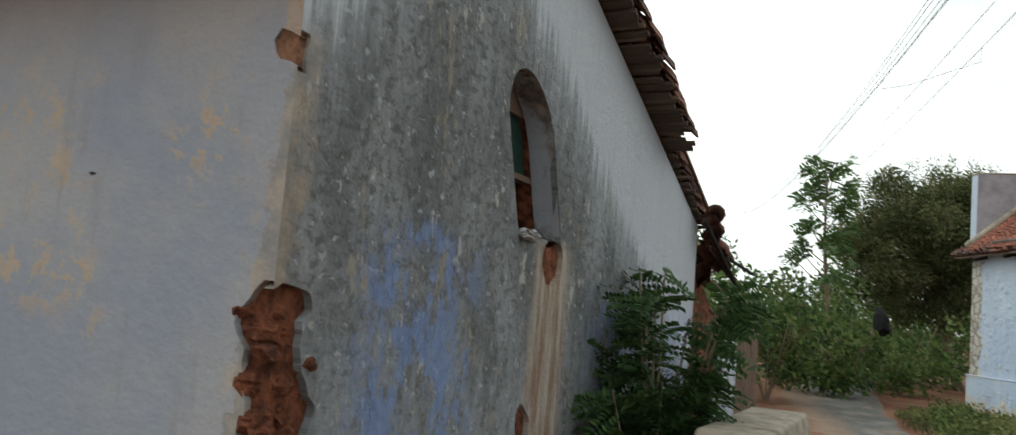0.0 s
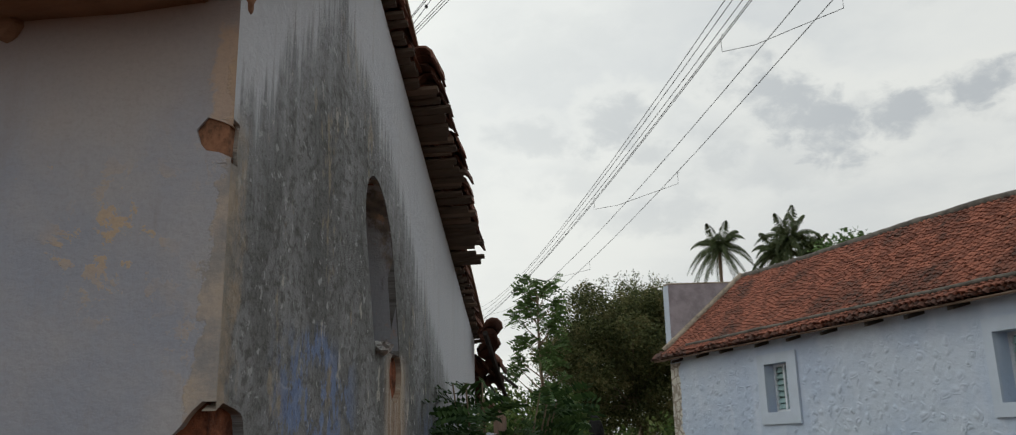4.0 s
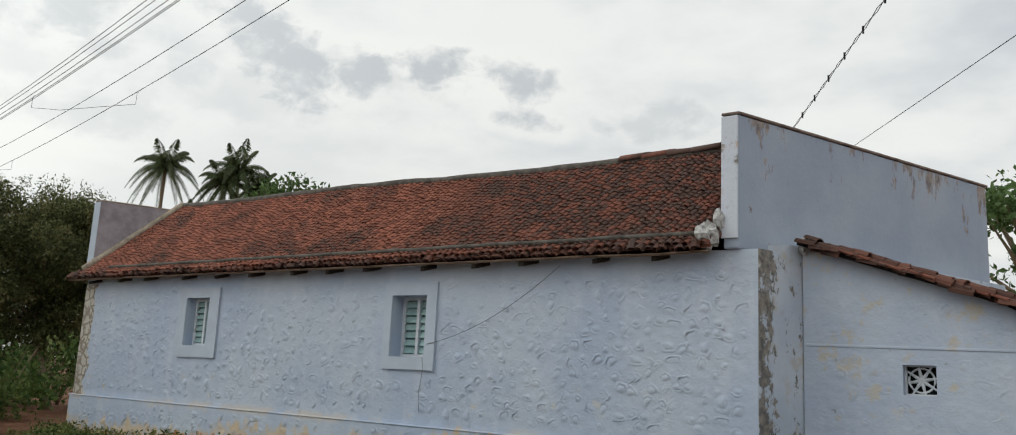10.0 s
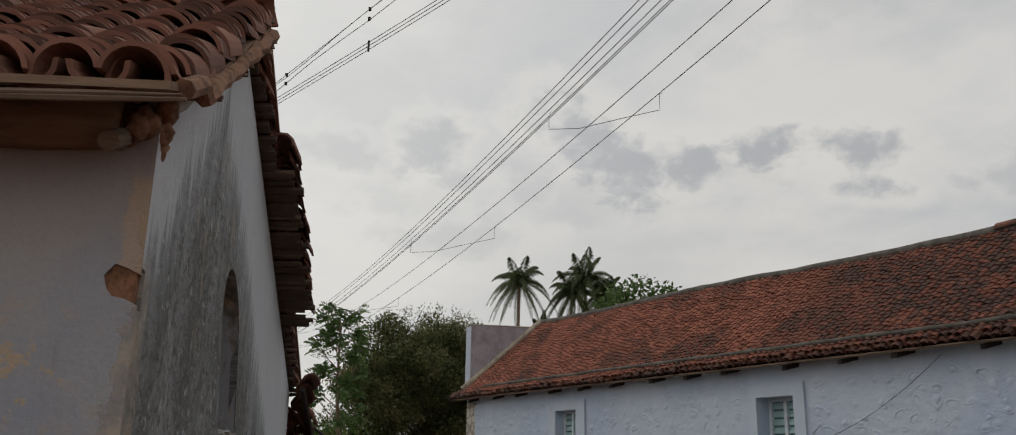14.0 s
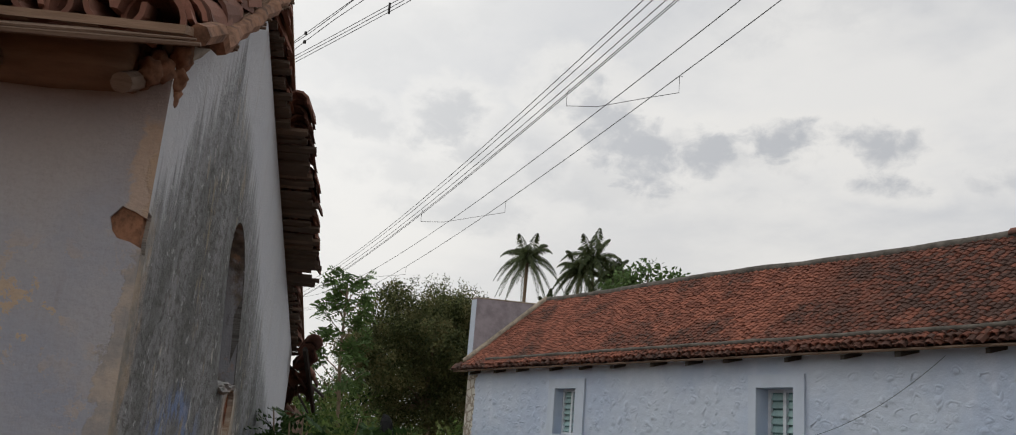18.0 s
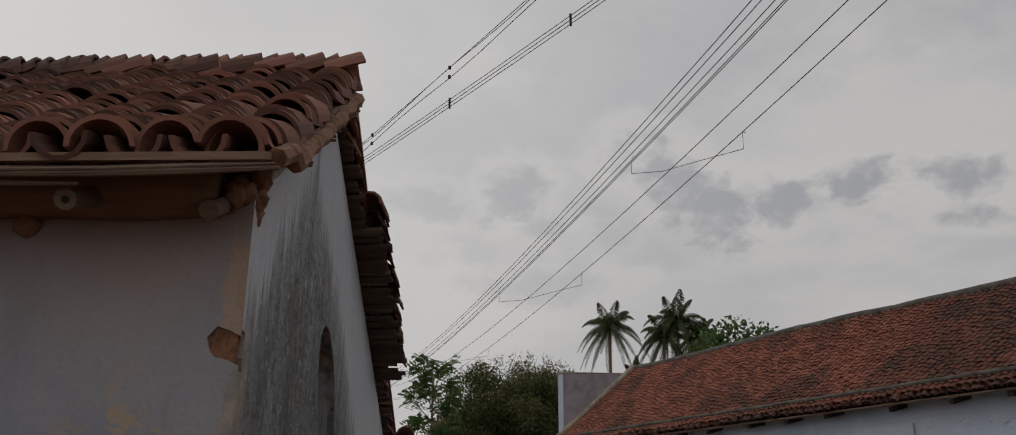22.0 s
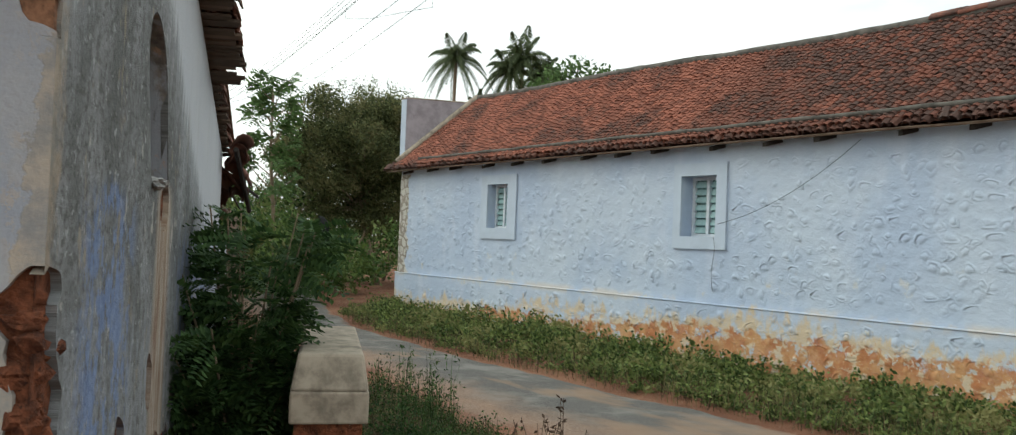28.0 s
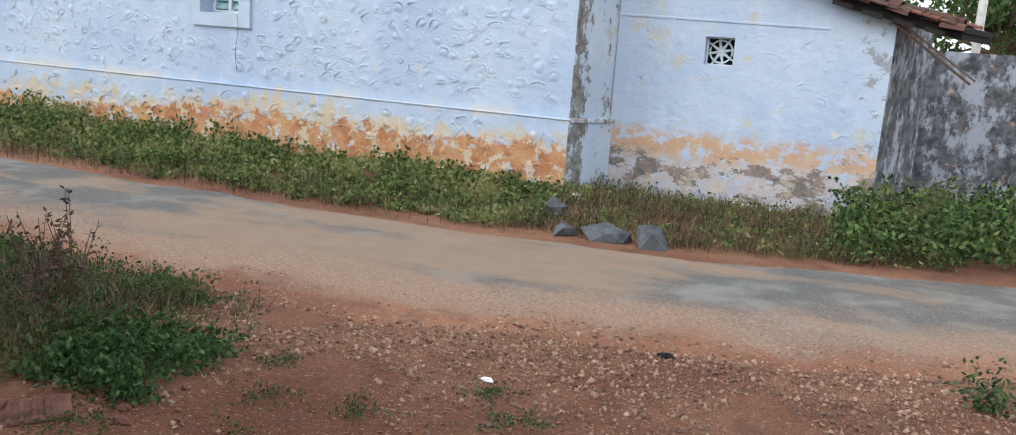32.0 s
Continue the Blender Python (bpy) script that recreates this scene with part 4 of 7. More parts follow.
# ---------- house B ----------
house_b = thing("house", pb(XL, 0, 0), "long pale blue rubble house with a red clay tile roof", "house")
WINS = [(-13.65, -12.56, 1.67, 2.85), (-8.78, -7.82, 1.626, 2.83)]
DEPTH_B = 5.2
HOLES = [(-13.45, -12.82, 1.87, 2.68), (-8.64, -8.0, 1.80, 2.655)]
g = Geo()
cuts = [v + e for h in HOLES for v, e in ((h[0], -0.001), (h[0], 0.0), (h[1], 0.0), (h[1], 0.001))]
rows = [v + e for h in HOLES for v, e in ((h[2], -0.001), (h[2], 0.0), (h[3], 0.0), (h[3], 0.001))]
g = sheet(lambda x, z, o: Vector((x, Y_B + o, z)), sorted(steps(XL, XR, 0.6) + cuts), sorted(steps(0, 3.1, 0.4) + rows),
          lambda x, z: -1.0 if any(a <= x <= b and c <= z <= d for a, b, c, d in HOLES) else 1.0, 0.4)
for (x0, x1) in ((XL, XL), (XR, XR)):
    n = len(g.v)
    g.v += [(x0, Y_B, 0), (x0, Y_B + 0.4, 0), (x0, Y_B + 0.4, 3.1), (x0, Y_B, 3.1)]
    g.uv += [(0, 0)] * 4
    g.f.append((n, n + 1, n + 2, n + 3))
part("front_wall", g, M_BLUE, house_b, "pale blue lime wash over rubble")
g = Geo().box((XL - 0.03, Y_B - 0.06, 0), (XR - XL + 0.06, 0, 0), (0, 0.06, 0), (0, 0, 0.88))
bevel(part("plinth", g, M_BLUE, house_b), 0.02)
part("end_wall", Geo().box(pb(XR - 0.35, 0.43, 0), (0.35, 0, 0), E_B * (DEPTH_B - 0.43), (0, 0, 3.2)), M_END, house_b, "blue-white end wall with black mould")
g = Geo().box(pb(XL, 0.43, 0), (0.35, 0, 0), E_B * (DEPTH_B - 0.43), (0, 0, 3.1))
g.box(pb(XL + 0.35, DEPTH_B - 0.35, 0), (XR - XL - 0.7, 0, 0), E_B * 0.35, (0, 0, 3.1))
part("end_wall", g, M_WEATHER, house_b)
g = Geo().box(pb(XL, -0.05, 3.1), (0.2, 0, 0), E_B * (DEPTH_B + 0.05), (0, 0, 1.54))
part("parapet", g, plain("dull_mauve_plaster", (0.33, 0.30, 0.325), 0.9, 0, 0.16, 4), house_b, "dull mauve-grey parapet")
g = Geo().box(pb(XL - 0.004, -0.062, 3.12), (0.20, 0, 0), E_B * 0.011, (0, 0, 1.50))
part("parapet_end", g, M_SURROUND, house_b, "whitewashed parapet end")
g = Geo().box(pb(-3.70, -0.05, 3.1), (0.18, 0, 0), E_B * (DEPTH_B + 0.05), (0, 0, 1.54))
parapet = bevel(part("parapet", g, M_PARAPET, house_b, "pale blue parapet with brown runs"), 0.02)
g = Geo().box(pb(-3.712, -0.075, 3.22), (0.19, 0, 0), E_B * 0.022, (0, 0, 1.41))
bevel(part("parapet_end", g, weathered_white("whitewashed_parapet_end", 0.25, 1.1), parapet, "whitewashed end with worn brown edges"), 0.006)
R_D, R_Z, R_SAG = 1.5, 4.70, 0.15   # ridge behind the front, its height, how much lower at the far end of the lane
g = Geo()
for d0, z0, d1, z1, e0, e1 in ((-0.26, 3.10, R_D, R_Z, 0, R_SAG), (R_D, R_Z, DEPTH_B - 0.1, 3.08, R_SAG, 0)):
    p = [pb(XL + 0.2, d0, z0), pb(-3.7, d0, z0 - e0), pb(-3.7, d1, z1 - e1), pb(XL + 0.2, d1, z1)]
    g.add(p + [q + Vector((0, 0, 0.05)) for q in p], [(3, 2, 1, 0), (4, 5, 6, 7), (0, 1, 5, 4), (1, 2, 6, 5), (2, 3, 7, 6), (3, 0, 4, 7)])
roof_b = part("roof", g, M_TILE_B, house_b, "red clay tile roof with dark lichen")

# ---------- annex ----------
Y_X = 10.15
annex = thing("outbuilding", (-3.05, Y_X, 0), "low whitewashed lean-to with a stained foot and a tile roof", "outbuilding")
XA0, XA1 = -3.06, -0.10


def top_x(x):
    return 3.20 - 0.345 * (x - XA0) if x < -0.6 else 2.351 - 0.23 * (x + 0.6)


VENT = (-2.04, -1.72, 1.60, 1.91)
cuts = [VENT[0] - 0.001, VENT[0], VENT[1], VENT[1] + 0.001]
rows = [VENT[2] - 0.001, VENT[2], VENT[3], VENT[3] + 0.001]
g = sheet(lambda x, z, o: Vector((x, Y_X + o, z)), sorted(steps(XA0, XA1, 0.2) + cuts), sorted(steps(0, 3.3, 0.15) + rows),
          lambda x, z: min(top_x(x) + 0.045 - z, -1.0 if VENT[0] <= x <= VENT[1] and VENT[2] <= z <= VENT[3] else 1.0), 0.3)
part("front_wall", g, M_ANNEX, annex)
g = Geo().box((XA1 - 0.3, Y_X + 0.302, 0), (0.3, 0, 0), E_B * 1.1, (0, 0, 2.22))
g.box(Vector((XA0, Y_X + 0.3, 0)) + E_B * 1.0, (XA1 - XA0 - 0.31, 0, 0), E_B * 0.1, (0, 0, 2.3))
part("end_wall", g, M_WALL_BLACK, annex, "blackened end wall")
g = Geo()
for a, b in ((XA0 - 0.02, -0.6), (-0.6, 0.52)):
    p = [Vector((a, Y_X - 0.15, top_x(a))), Vector((b, Y_X - 0.15, top_x(b)))]
    p += [p[1] + E_B * 0.9, p[0] + E_B * 0.9]
    g.add(p + [q + Vector((0, 0, 0.05)) for q in p], [(3, 2, 1, 0), (4, 5, 6, 7), (0, 1, 5, 4), (1, 2, 6, 5), (2, 3, 7, 6), (3, 0, 4, 7)])
roof_x = part("roof", g, M_NEAR_BLACK, annex, "single-pitch roof of red clay tiles")
# near-black wedge below the deck, deepest at the low end
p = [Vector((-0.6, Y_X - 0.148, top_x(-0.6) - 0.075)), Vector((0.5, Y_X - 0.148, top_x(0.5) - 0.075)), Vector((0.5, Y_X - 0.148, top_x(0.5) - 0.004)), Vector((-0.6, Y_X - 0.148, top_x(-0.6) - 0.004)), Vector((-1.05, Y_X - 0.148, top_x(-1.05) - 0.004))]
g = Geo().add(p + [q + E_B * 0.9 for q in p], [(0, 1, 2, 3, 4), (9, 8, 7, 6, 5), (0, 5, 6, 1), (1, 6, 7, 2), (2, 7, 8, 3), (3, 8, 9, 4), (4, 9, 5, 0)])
part("soffit", g, M_NEAR_BLACK, roof_x, "near-black boards and timbers under the eave")

# ---------- compound wall beyond the annex ----------
g = Geo().box((0.1, 13.0, 0), (7.0, 1.5, 0), (-0.06, 0.25, 0), (0, 0, 2.0))
solid("compound_wall", g, M_WALL_BLACK, "blackened plastered compound wall with peeling blue wash", "wall", "structure")

# ---------- low stub wall by the lane ----------
stub = thing("low_wall", (-4.5, 2.1, 0), "short brick stub wall with a sloped cement cap", "wall")
A0, W0 = Vector((-3.833, 1.828, -0.015)), Vector((-0.90, 0.42, 0)).normalized()
S0 = Vector((-W0.y, W0.x, 0))
g = Geo().box(A0 - S0 * 0.16 + W0 * 0.03, W0 * 1.4, S0 * 0.32, (0, 0, 0.745))
part("brickwork", g, M_BRICK, stub)
g = Geo().box(A0 - S0 * 0.185 + Vector((0, 0, 0.745)), W0 * 1.46, S0 * 0.37, (0, 0, 0.155))
bevel(part("ledge", g, M_CEMENT, stub), 0.012)
q = [A0 - S0 * 0.183, A0 + S0 * 0.183, A0 + S0 * 0.183 + W0 * 1.44, A0 - S0 * 0.183 + W0 * 1.44]
r = [A0 - S0 * 0.155 + W0 * 0.06, A0 + S0 * 0.155 + W0 * 0.06, A0 + S0 * 0.15 + W0 * 1.38, A0 - S0 * 0.15 + W0 * 1.38]
g = Geo().add([p + Vector((0, 0, 0.9)) for p in q] + [p + Vector((0, 0, 1.07)) for p in r], [(0, 1, 2, 3), (7, 6, 5, 4), (1, 0, 4, 5), (2, 1, 5, 6), (3, 2, 6, 7), (0, 3, 7, 4)])
bevel(part("cap", g, M_CEMENT, stub, "worn cement cap"), 0.015)

# ---------- house A: roof tiles, timbers, niche ----------
M_TIMBER_BLACK = wood_mat("blackened_timber", (0.012, 0.010, 0.009), (0.04, 0.032, 0.026))
M_RAKE = wood_mat("blackened_rake_batten", (0.035, 0.026, 0.020), (0.14, 0.10, 0.074))
M_FRINGE = plain("stained_lime_fillet", (0.34, 0.30, 0.25), 0.95, 0, 0.25, 9)
M_CLOD = plain("broken_brick_clod", (0.26, 0.14, 0.088), 0.95, 0, 0.35, 20)


def half_tile(length, r, thick, taper=0.85, seg=5):
    """A half-round clay tile: axis along y, back up."""
    vs, fs = [], []
    for y, k in ((0.0, 1.0), (length, taper)):
        for rad in (r * k, r * k - thick):
            vs += [(math.cos(math.pi * i / seg) * rad, y, math.sin(math.pi * i / seg) * rad) for i in range(seg + 1)]
    n = seg + 1
    for i in range(seg):
        fs += [(i, i + 1, 2 * n + i + 1, 2 * n + i), (n + i + 1, n + i, 3 * n + i, 3 * n + i + 1), (i + 1, i, n + i, n + i + 1), (2 * n + i, 2 * n + i + 1, 3 * n + i + 1, 3 * n + i)]
    fs += [(0, 2 * n, 3 * n, n), (seg, n + seg, 3 * n + seg, 2 * n + seg)]
    return vs, fs


def frame_of(at, across, along, tilt=0.0, yaw=0.0, roll=0.0):
    """A pose with x across, y along and z out of the roof."""
    x, y = across.normalized(), along.normalized()
    z = x.cross(y).normalized()
    if z.z < 0:
        x, z = -x, -z
    m = Matrix((x, y, z)).transposed().to_4x4()
    m.translation = at
    return m @ Euler((tilt, roll, yaw)).to_matrix().to_4x4()


def put_tiles(poses, shape, mat_one, mat_many, parent, near, name="tile"):
    """Tiles as parts where near(i) holds, up to 300; the others joined."""
    me = Geo().add(*shape).mesh(name, mat_one)
    rest = Geo()
    count = 0
    for i, m in enumerate(poses):
        if count < 300 and near(m.translation):
            ob = new(name, me)
            under(ob, parent)
            ob.matrix_basis = m
            count += 1
        else:
            rest.add([m @ Vector(v) for v in shape[0]], shape[1])
    if rest.v:
        part(name + "_field", rest, mat_many, parent, kind="stuff")


def roof_a_at(t):
    """A point of the front slope, t metres up from the eave: s, z and slope."""
    left = t
    for (s0, z0), (s1, z1) in zip(PROFILE[:3], PROFILE[1:3]):
        run = math.hypot(s1 - s0, z1 - z0)
        if left <= run or s1 > 1.0:
            k = left / run
            return s0 + (s1 - s0) * k, z0 + (z1 - z0) * k, (z1 - z0) / (s1 - s0)
        left -= run


rng = random.Random(5)
LEN_A = math.hypot(0.30, 0.115) + math.hypot(1.22, 0.805)
PITCH_A = 0.150
covers = []
for c in range(46):
    f = F0 + 0.085 + c * PITCH_A
    slip = rng.uniform(-0.05, 0.05)
    sag = 0.02 * hum(c * 0.35, 0, 3) + 0.03 * hum(c * 0.9, 5, 3)
    t = 0.0 + slip * 0.7 + rng.uniform(0, 0.04)
    while t < LEN_A - 0.02:
        s, z, k = roof_a_at(max(0.0, t))
        if t < 0:
            s += t
        lift = 0.024 + 0.035 * min(1.0, max(0.0, t) / 0.5) + sag + 0.018 * hum(c * 1.7, t * 4, 1) + rng.uniform(-0.006, 0.006)
        at = pa(s, f + rng.uniform(-0.008, 0.008) + 0.012 * hum(t * 3, c, 2), z + lift)
        covers.append(frame_of(at, V_A, U_A + Vector((0, 0, k)), -0.20 + rng.uniform(-0.09, 0.08), rng.uniform(-0.14, 0.14) + (rng.uniform(-0.5, 0.5) if rng.random() < 0.06 else 0), rng.uniform(-0.2, 0.2)))
        t += rng.uniform(0.026, 0.046) + (0.07 if rng.random() < 0.07 else 0)
put_tiles(covers, half_tile(0.17, 0.078, 0.012, 0.82, 10), M_TILE_A, M_TILE_A_REST, roof_a, lambda p: (p - C_A).dot(V_A) < 1.05, "tile")
pans = []
for c in range(46):
    f = F0 + 0.085 + (c + 0.5) * PITCH_A
    t = -0.012 + rng.uniform(-0.012, 0.02)
    while t < LEN_A - 0.1:
        s, z, k = roof_a_at(max(0.0, t))
        if t < 0:
            s += t
        pans.append(frame_of(pa(s, f + rng.uniform(-0.01, 0.01), z + 0.062 + (0.012 * hum(c * 1.9, 3, 8) if t < 0.1 else 0.0)), V_A, U_A + Vector((0, 0, k)), 0.05, rng.uniform(-0.05, 0.05), math.pi + rng.uniform(-0.06, 0.06)))
        t += 0.14
put_tiles(pans, half_tile(0.19, 0.068, 0.012, 0.85, 7), M_TILE_A, M_TILE_A_REST, roof_a, lambda p: False, "pan_tile")
# ridge caps
caps = []
f = F0 - 0.03
while f < F_END:
    caps.append(frame_of(pa(1.23, f, 3.478 + 0.025 * hum(f * 1.3, 2, 9)), U_A, V_A, -0.30 + rng.uniform(-0.14, 0.12), rng.uniform(-0.2, 0.2), rng.uniform(-0.2, 0.2)))
    f += rng.uniform(0.045, 0.085)
put_tiles(caps, half_tile(0.17, 0.105, 0.013, 0.84, 9), M_TILE_A, M_TILE_A_REST, roof_a, lambda p: (p - C_A).dot(V_A) < 4.0, "ridge_tile")


def out_a(s):
    """How far the tile edge stands out over the gable on the long slope."""
    base = 0.10 + 0.02 * hum(s * 6, 1, 1)
    if 2.0 < s < 2.7:
        base = 0.20
    elif 2.7 <= s < 3.75:
        base = 0.225
    elif s >= 3.75:
        base = 0.09
    return base + 0.025 * hum(s * 13, 4, 1)


def rake_z(s):
    return top_a(s) + 0.035


# long slope: courses of tiles whose ends show in layers over the gable
edge_tiles = []
s = 1.34
down = U_A + Vector((0, 0, -0.28))
while s < 5.1:
    o = out_a(s)
    for j in range(3):
        f = -o + 0.075 + j * 0.14
        edge_tiles.append(frame_of(pa(s, f, rake_z(s) + 0.055 + 0.012 * hum(s * 5, j, 4)), V_A, down * -1.0, -0.16 + rng.uniform(-0.05, 0.05), rng.uniform(-0.08, 0.08), rng.uniform(-0.15, 0.15)))
    s += rng.uniform(0.05, 0.07)
put_tiles(edge_tiles, half_tile(0.2, 0.075, 0.012), M_TILE_A, M_TILE_A_REST, roof_a, lambda p: True, "edge_tile")
s = 1.3
while s < 5.05:
    o = out_a(s) - rng.uniform(0.0, 0.05) + (0.02 if rng.random() < 0.12 else 0)
    w, h = rng.uniform(0.02, 0.045), rng.uniform(0.012, 0.022)
    g = Geo().box(pa(s, -o, rake_z(s) - 0.02 + rng.uniform(-0.01, 0.01)), V_A * (o + 0.05), U_A * w + Vector((0, 0, -0.28 * w)), (0, 0, h))
    part("batten", g, M_WOOD if rng.random() < 0.25 else M_RAKE, roof_a)
    s += rng.uniform(0.034, 0.065)
# field of the long slope, hardly seen
field = []
for c in range(3, 40):
    for k in range(14):
        field.append(frame_of(pa(1.4 + k * 0.26, -0.16 + c * 0.155, rake_z(1.4 + k * 0.26) + 0.06), V_A, down * -1.0, -0.12, 0, 0))
put_tiles(field, half_tile(0.3, 0.076, 0.012), M_TILE_A, M_TILE_A_REST, roof_a, lambda p: False, "rear_tile")
# mud bedding along the short verge, ragged lath ends
prof = [(-0.22 + 0.06 * k, 2.495 + 0.05 * 0.6 * k if k < 4 else 2.565 + 0.655 * (-0.22 + 0.06 * k)) for k in range(25)]
pts = [pa(s0, F0 - 0.01 + 0.012 * hum(s0 * 9, 3, 3), z0 + 0.012 * hum(s0 * 8, 1, 2)) for s0, z0 in prof]
part("verge_bedding", Geo().tube(pts, [0.026 + 0.010 * hum(k * 0.9, 1, 5) for k in range(25)], 7), M_CLOD, roof_a, "crumbling mud bedding")
g = Geo()
pts = [pa(u, -0.012 + 0.006 * hum(u * 7, 2, 2), top_a(u) + 0.028 + 0.006 * hum(u * 9, 1, 4)) for u in steps(-0.02, 1.22, 0.06)]
g.tube(pts, [0.034 + 0.006 * hum(i * 0.7, 2, 9) for i in range(len(pts))], 8)
part("verge_plaster", g, M_FRINGE, roof_a, "pale lime fillet under the verge", smooth=True)
for k in range(16):
    s = rng.uniform(0.0, 1.15)
    g = Geo().tube([pa(s, F0 - rng.uniform(0.015, 0.05), 2.545 + 0.655 * s), pa(s + rng.uniform(-0.02, 0.02), 0.15, 2.54 + 0.655 * s)], rng.uniform(0.004, 0.007), 5)
    part("lath", g, M_WOOD, roof_a)

# eave timbers
for z, o, a, b, r in ((2.430, 0.315, F0 - 0.04, 1.3, 0.008), (2.446, 0.30, F0 - 0.01, 2.6, 0.009), (2.425, 0.305, 1.2, 4.2, 0.010), (2.43, 0.31, 3.9, F_END, 0.011), (2.416, 0.29, 0.32, 1.9, 0.006), (2.438, 0.322, F0 - 0.03, 0.8, 0.005)):
    g = Geo()
    pts = [pa(-o + 0.03 * hum(f * 1.2, z * 7, 7), f, z + 0.022 * hum(f * 1.5, z * 9, 3)) for f in steps(a, b, 0.2)]
    g.tube(pts, [r * (1 + 0.35 * hum(i * 0.8, z, 2)) * (0.6 if i == 0 else 1) for i in range(len(pts))], 6)
    part("eave_batten", g, M_WOOD, roof_a, "splintered grey batten")
for f, r, o in ((0.36, 0.026, 0.25), (0.05, 0.024, 0.17), (0.95, 0.026, 0.2), (1.5, 0.028, 0.25), (2.15, 0.028, 0.26), (2.8, 0.027, 0.24), (3.5, 0.028, 0.25), (4.3, 0.028, 0.25)):
    a, b = pa(-o, f, 2.385), pa(0.35, f + 0.01, 2.60)
    rafter = part("rafter", Geo().tube([a, a.lerp(b, 0.5) + Vector((0, 0, 0.01)), b], [r, r * 1.02, r], 10), M_WOOD, roof_a, "round pole end")
    if f in (0.36, 2.15):
        # flat near-black disc, the hole's shade painted on the pole end
        part("knot_hole", Geo().tube([a + (a - b).normalized() * 0.002, a + (a - b).normalized() * 0.003], 0.009, 8), M_DARK, rafter)
g = Geo()
pts = [pa(-0.045 + 0.012 * hum(f * 2, 1, 8), f, 2.49 + 0.015 * hum(f * 1.3, 2, 8)) for f in steps(0.06, F_END, 0.2)]
g.tube(pts, [0.075 + 0.012 * hum(i * 0.6, 4, 4) for i in range(len(pts))], 10)
part("wall_plate", g, M_WOOD_DARK, roof_a, "dark beam along the wall head", smooth=True)


def lump(at, size, seed, detail=2, rough=0.3):
    """A broken lump: a ball pushed about."""
    bm = bmesh.new()
    bmesh.ops.create_icosphere(bm, subdivisions=detail, radius=1.0)
    for v in bm.verts:
        k = 1 + rough * noise.noise(v.co * 1.6 + Vector((seed * 3.7, seed, 0))) + rough * 0.5 * noise.noise(v.co * 4 + Vector((0, seed * 5.1, 0)))
        v.co = Vector((v.co.x * size[0], v.co.y * size[1], v.co.z * size[2])) * k
    bm.verts.ensure_lookup_table()
    g = Geo().add([tuple(v.co + Vector(at)) for v in bm.verts], [[v.index for v in f.verts] for f in bm.faces])
    bm.free()
    return g


for k, (s, f, z, w) in enumerate(((-0.03, 0.015, 2.485, 0.034), (0.01, -0.015, 2.475, 0.03), (0.0, 0.06, 2.50, 0.04), (-0.01, -0.03, 2.53, 0.03), (-0.05, 0.03, 2.46, 0.03), (0.03, -0.01, 2.44, 0.026), (-0.04, 0.08, 2.46, 0.035), (0.42, -0.03, 2.755, 0.016), (0.52, -0.03, 2.80, 0.02))):
    part("clod", lump(pa(s, f, z), (w, w, w * 1.25), k, 3, 0.42), M_CLOD, house_a, smooth=True)
part("bared_mud", Geo().box(pa(-0.015, -0.012, 2.03), V_A * 0.115, U_A * 0.05, (0, 0, 0.11)), plain("tan_mud_brick", (0.25, 0.125, 0.072), 0.95, 0, 0.4, 26), house_a, "bared tan mud brick at the corner")
part("mud_lump", lump(pa(-0.02, 0.55, 2.40), (0.035, 0.04, 0.035), 9), M_WOOD_DARK, house_a)
part("mud_lump", lump(pa(-0.02, 2.55, 2.36), (0.02, 0.035, 0.08), 12), M_WOOD_DARK, house_a)

for k in range(46):
    z = rng.uniform(0.75, 1.47)
    if k % 2:
        at = pa(0.012, rng.uniform(0.0, 0.085), z)
    else:
        at = pa(rng.uniform(0.0, 0.17), 0.012, z)
    w = rng.uniform(0.022, 0.042)
    part("brick_bit", lump(at, (w, w, w * rng.uniform(0.6, 1.0)), 200 + k, 2, 0.6), M_BRICK, house_a)

# niche: shallow lining, timber frame behind it, a near-black panel painted as the room's shade, a green shutter leaf
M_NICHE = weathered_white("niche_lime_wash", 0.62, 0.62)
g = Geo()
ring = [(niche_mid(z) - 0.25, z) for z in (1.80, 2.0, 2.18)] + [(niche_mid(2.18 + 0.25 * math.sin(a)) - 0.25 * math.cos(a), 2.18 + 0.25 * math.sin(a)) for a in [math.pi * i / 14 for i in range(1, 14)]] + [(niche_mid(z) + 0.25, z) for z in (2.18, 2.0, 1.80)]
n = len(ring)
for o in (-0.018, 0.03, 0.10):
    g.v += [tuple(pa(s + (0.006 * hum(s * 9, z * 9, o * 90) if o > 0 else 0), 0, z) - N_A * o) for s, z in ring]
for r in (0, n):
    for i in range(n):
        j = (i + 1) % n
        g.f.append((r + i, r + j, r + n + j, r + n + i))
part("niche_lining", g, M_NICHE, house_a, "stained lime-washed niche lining")
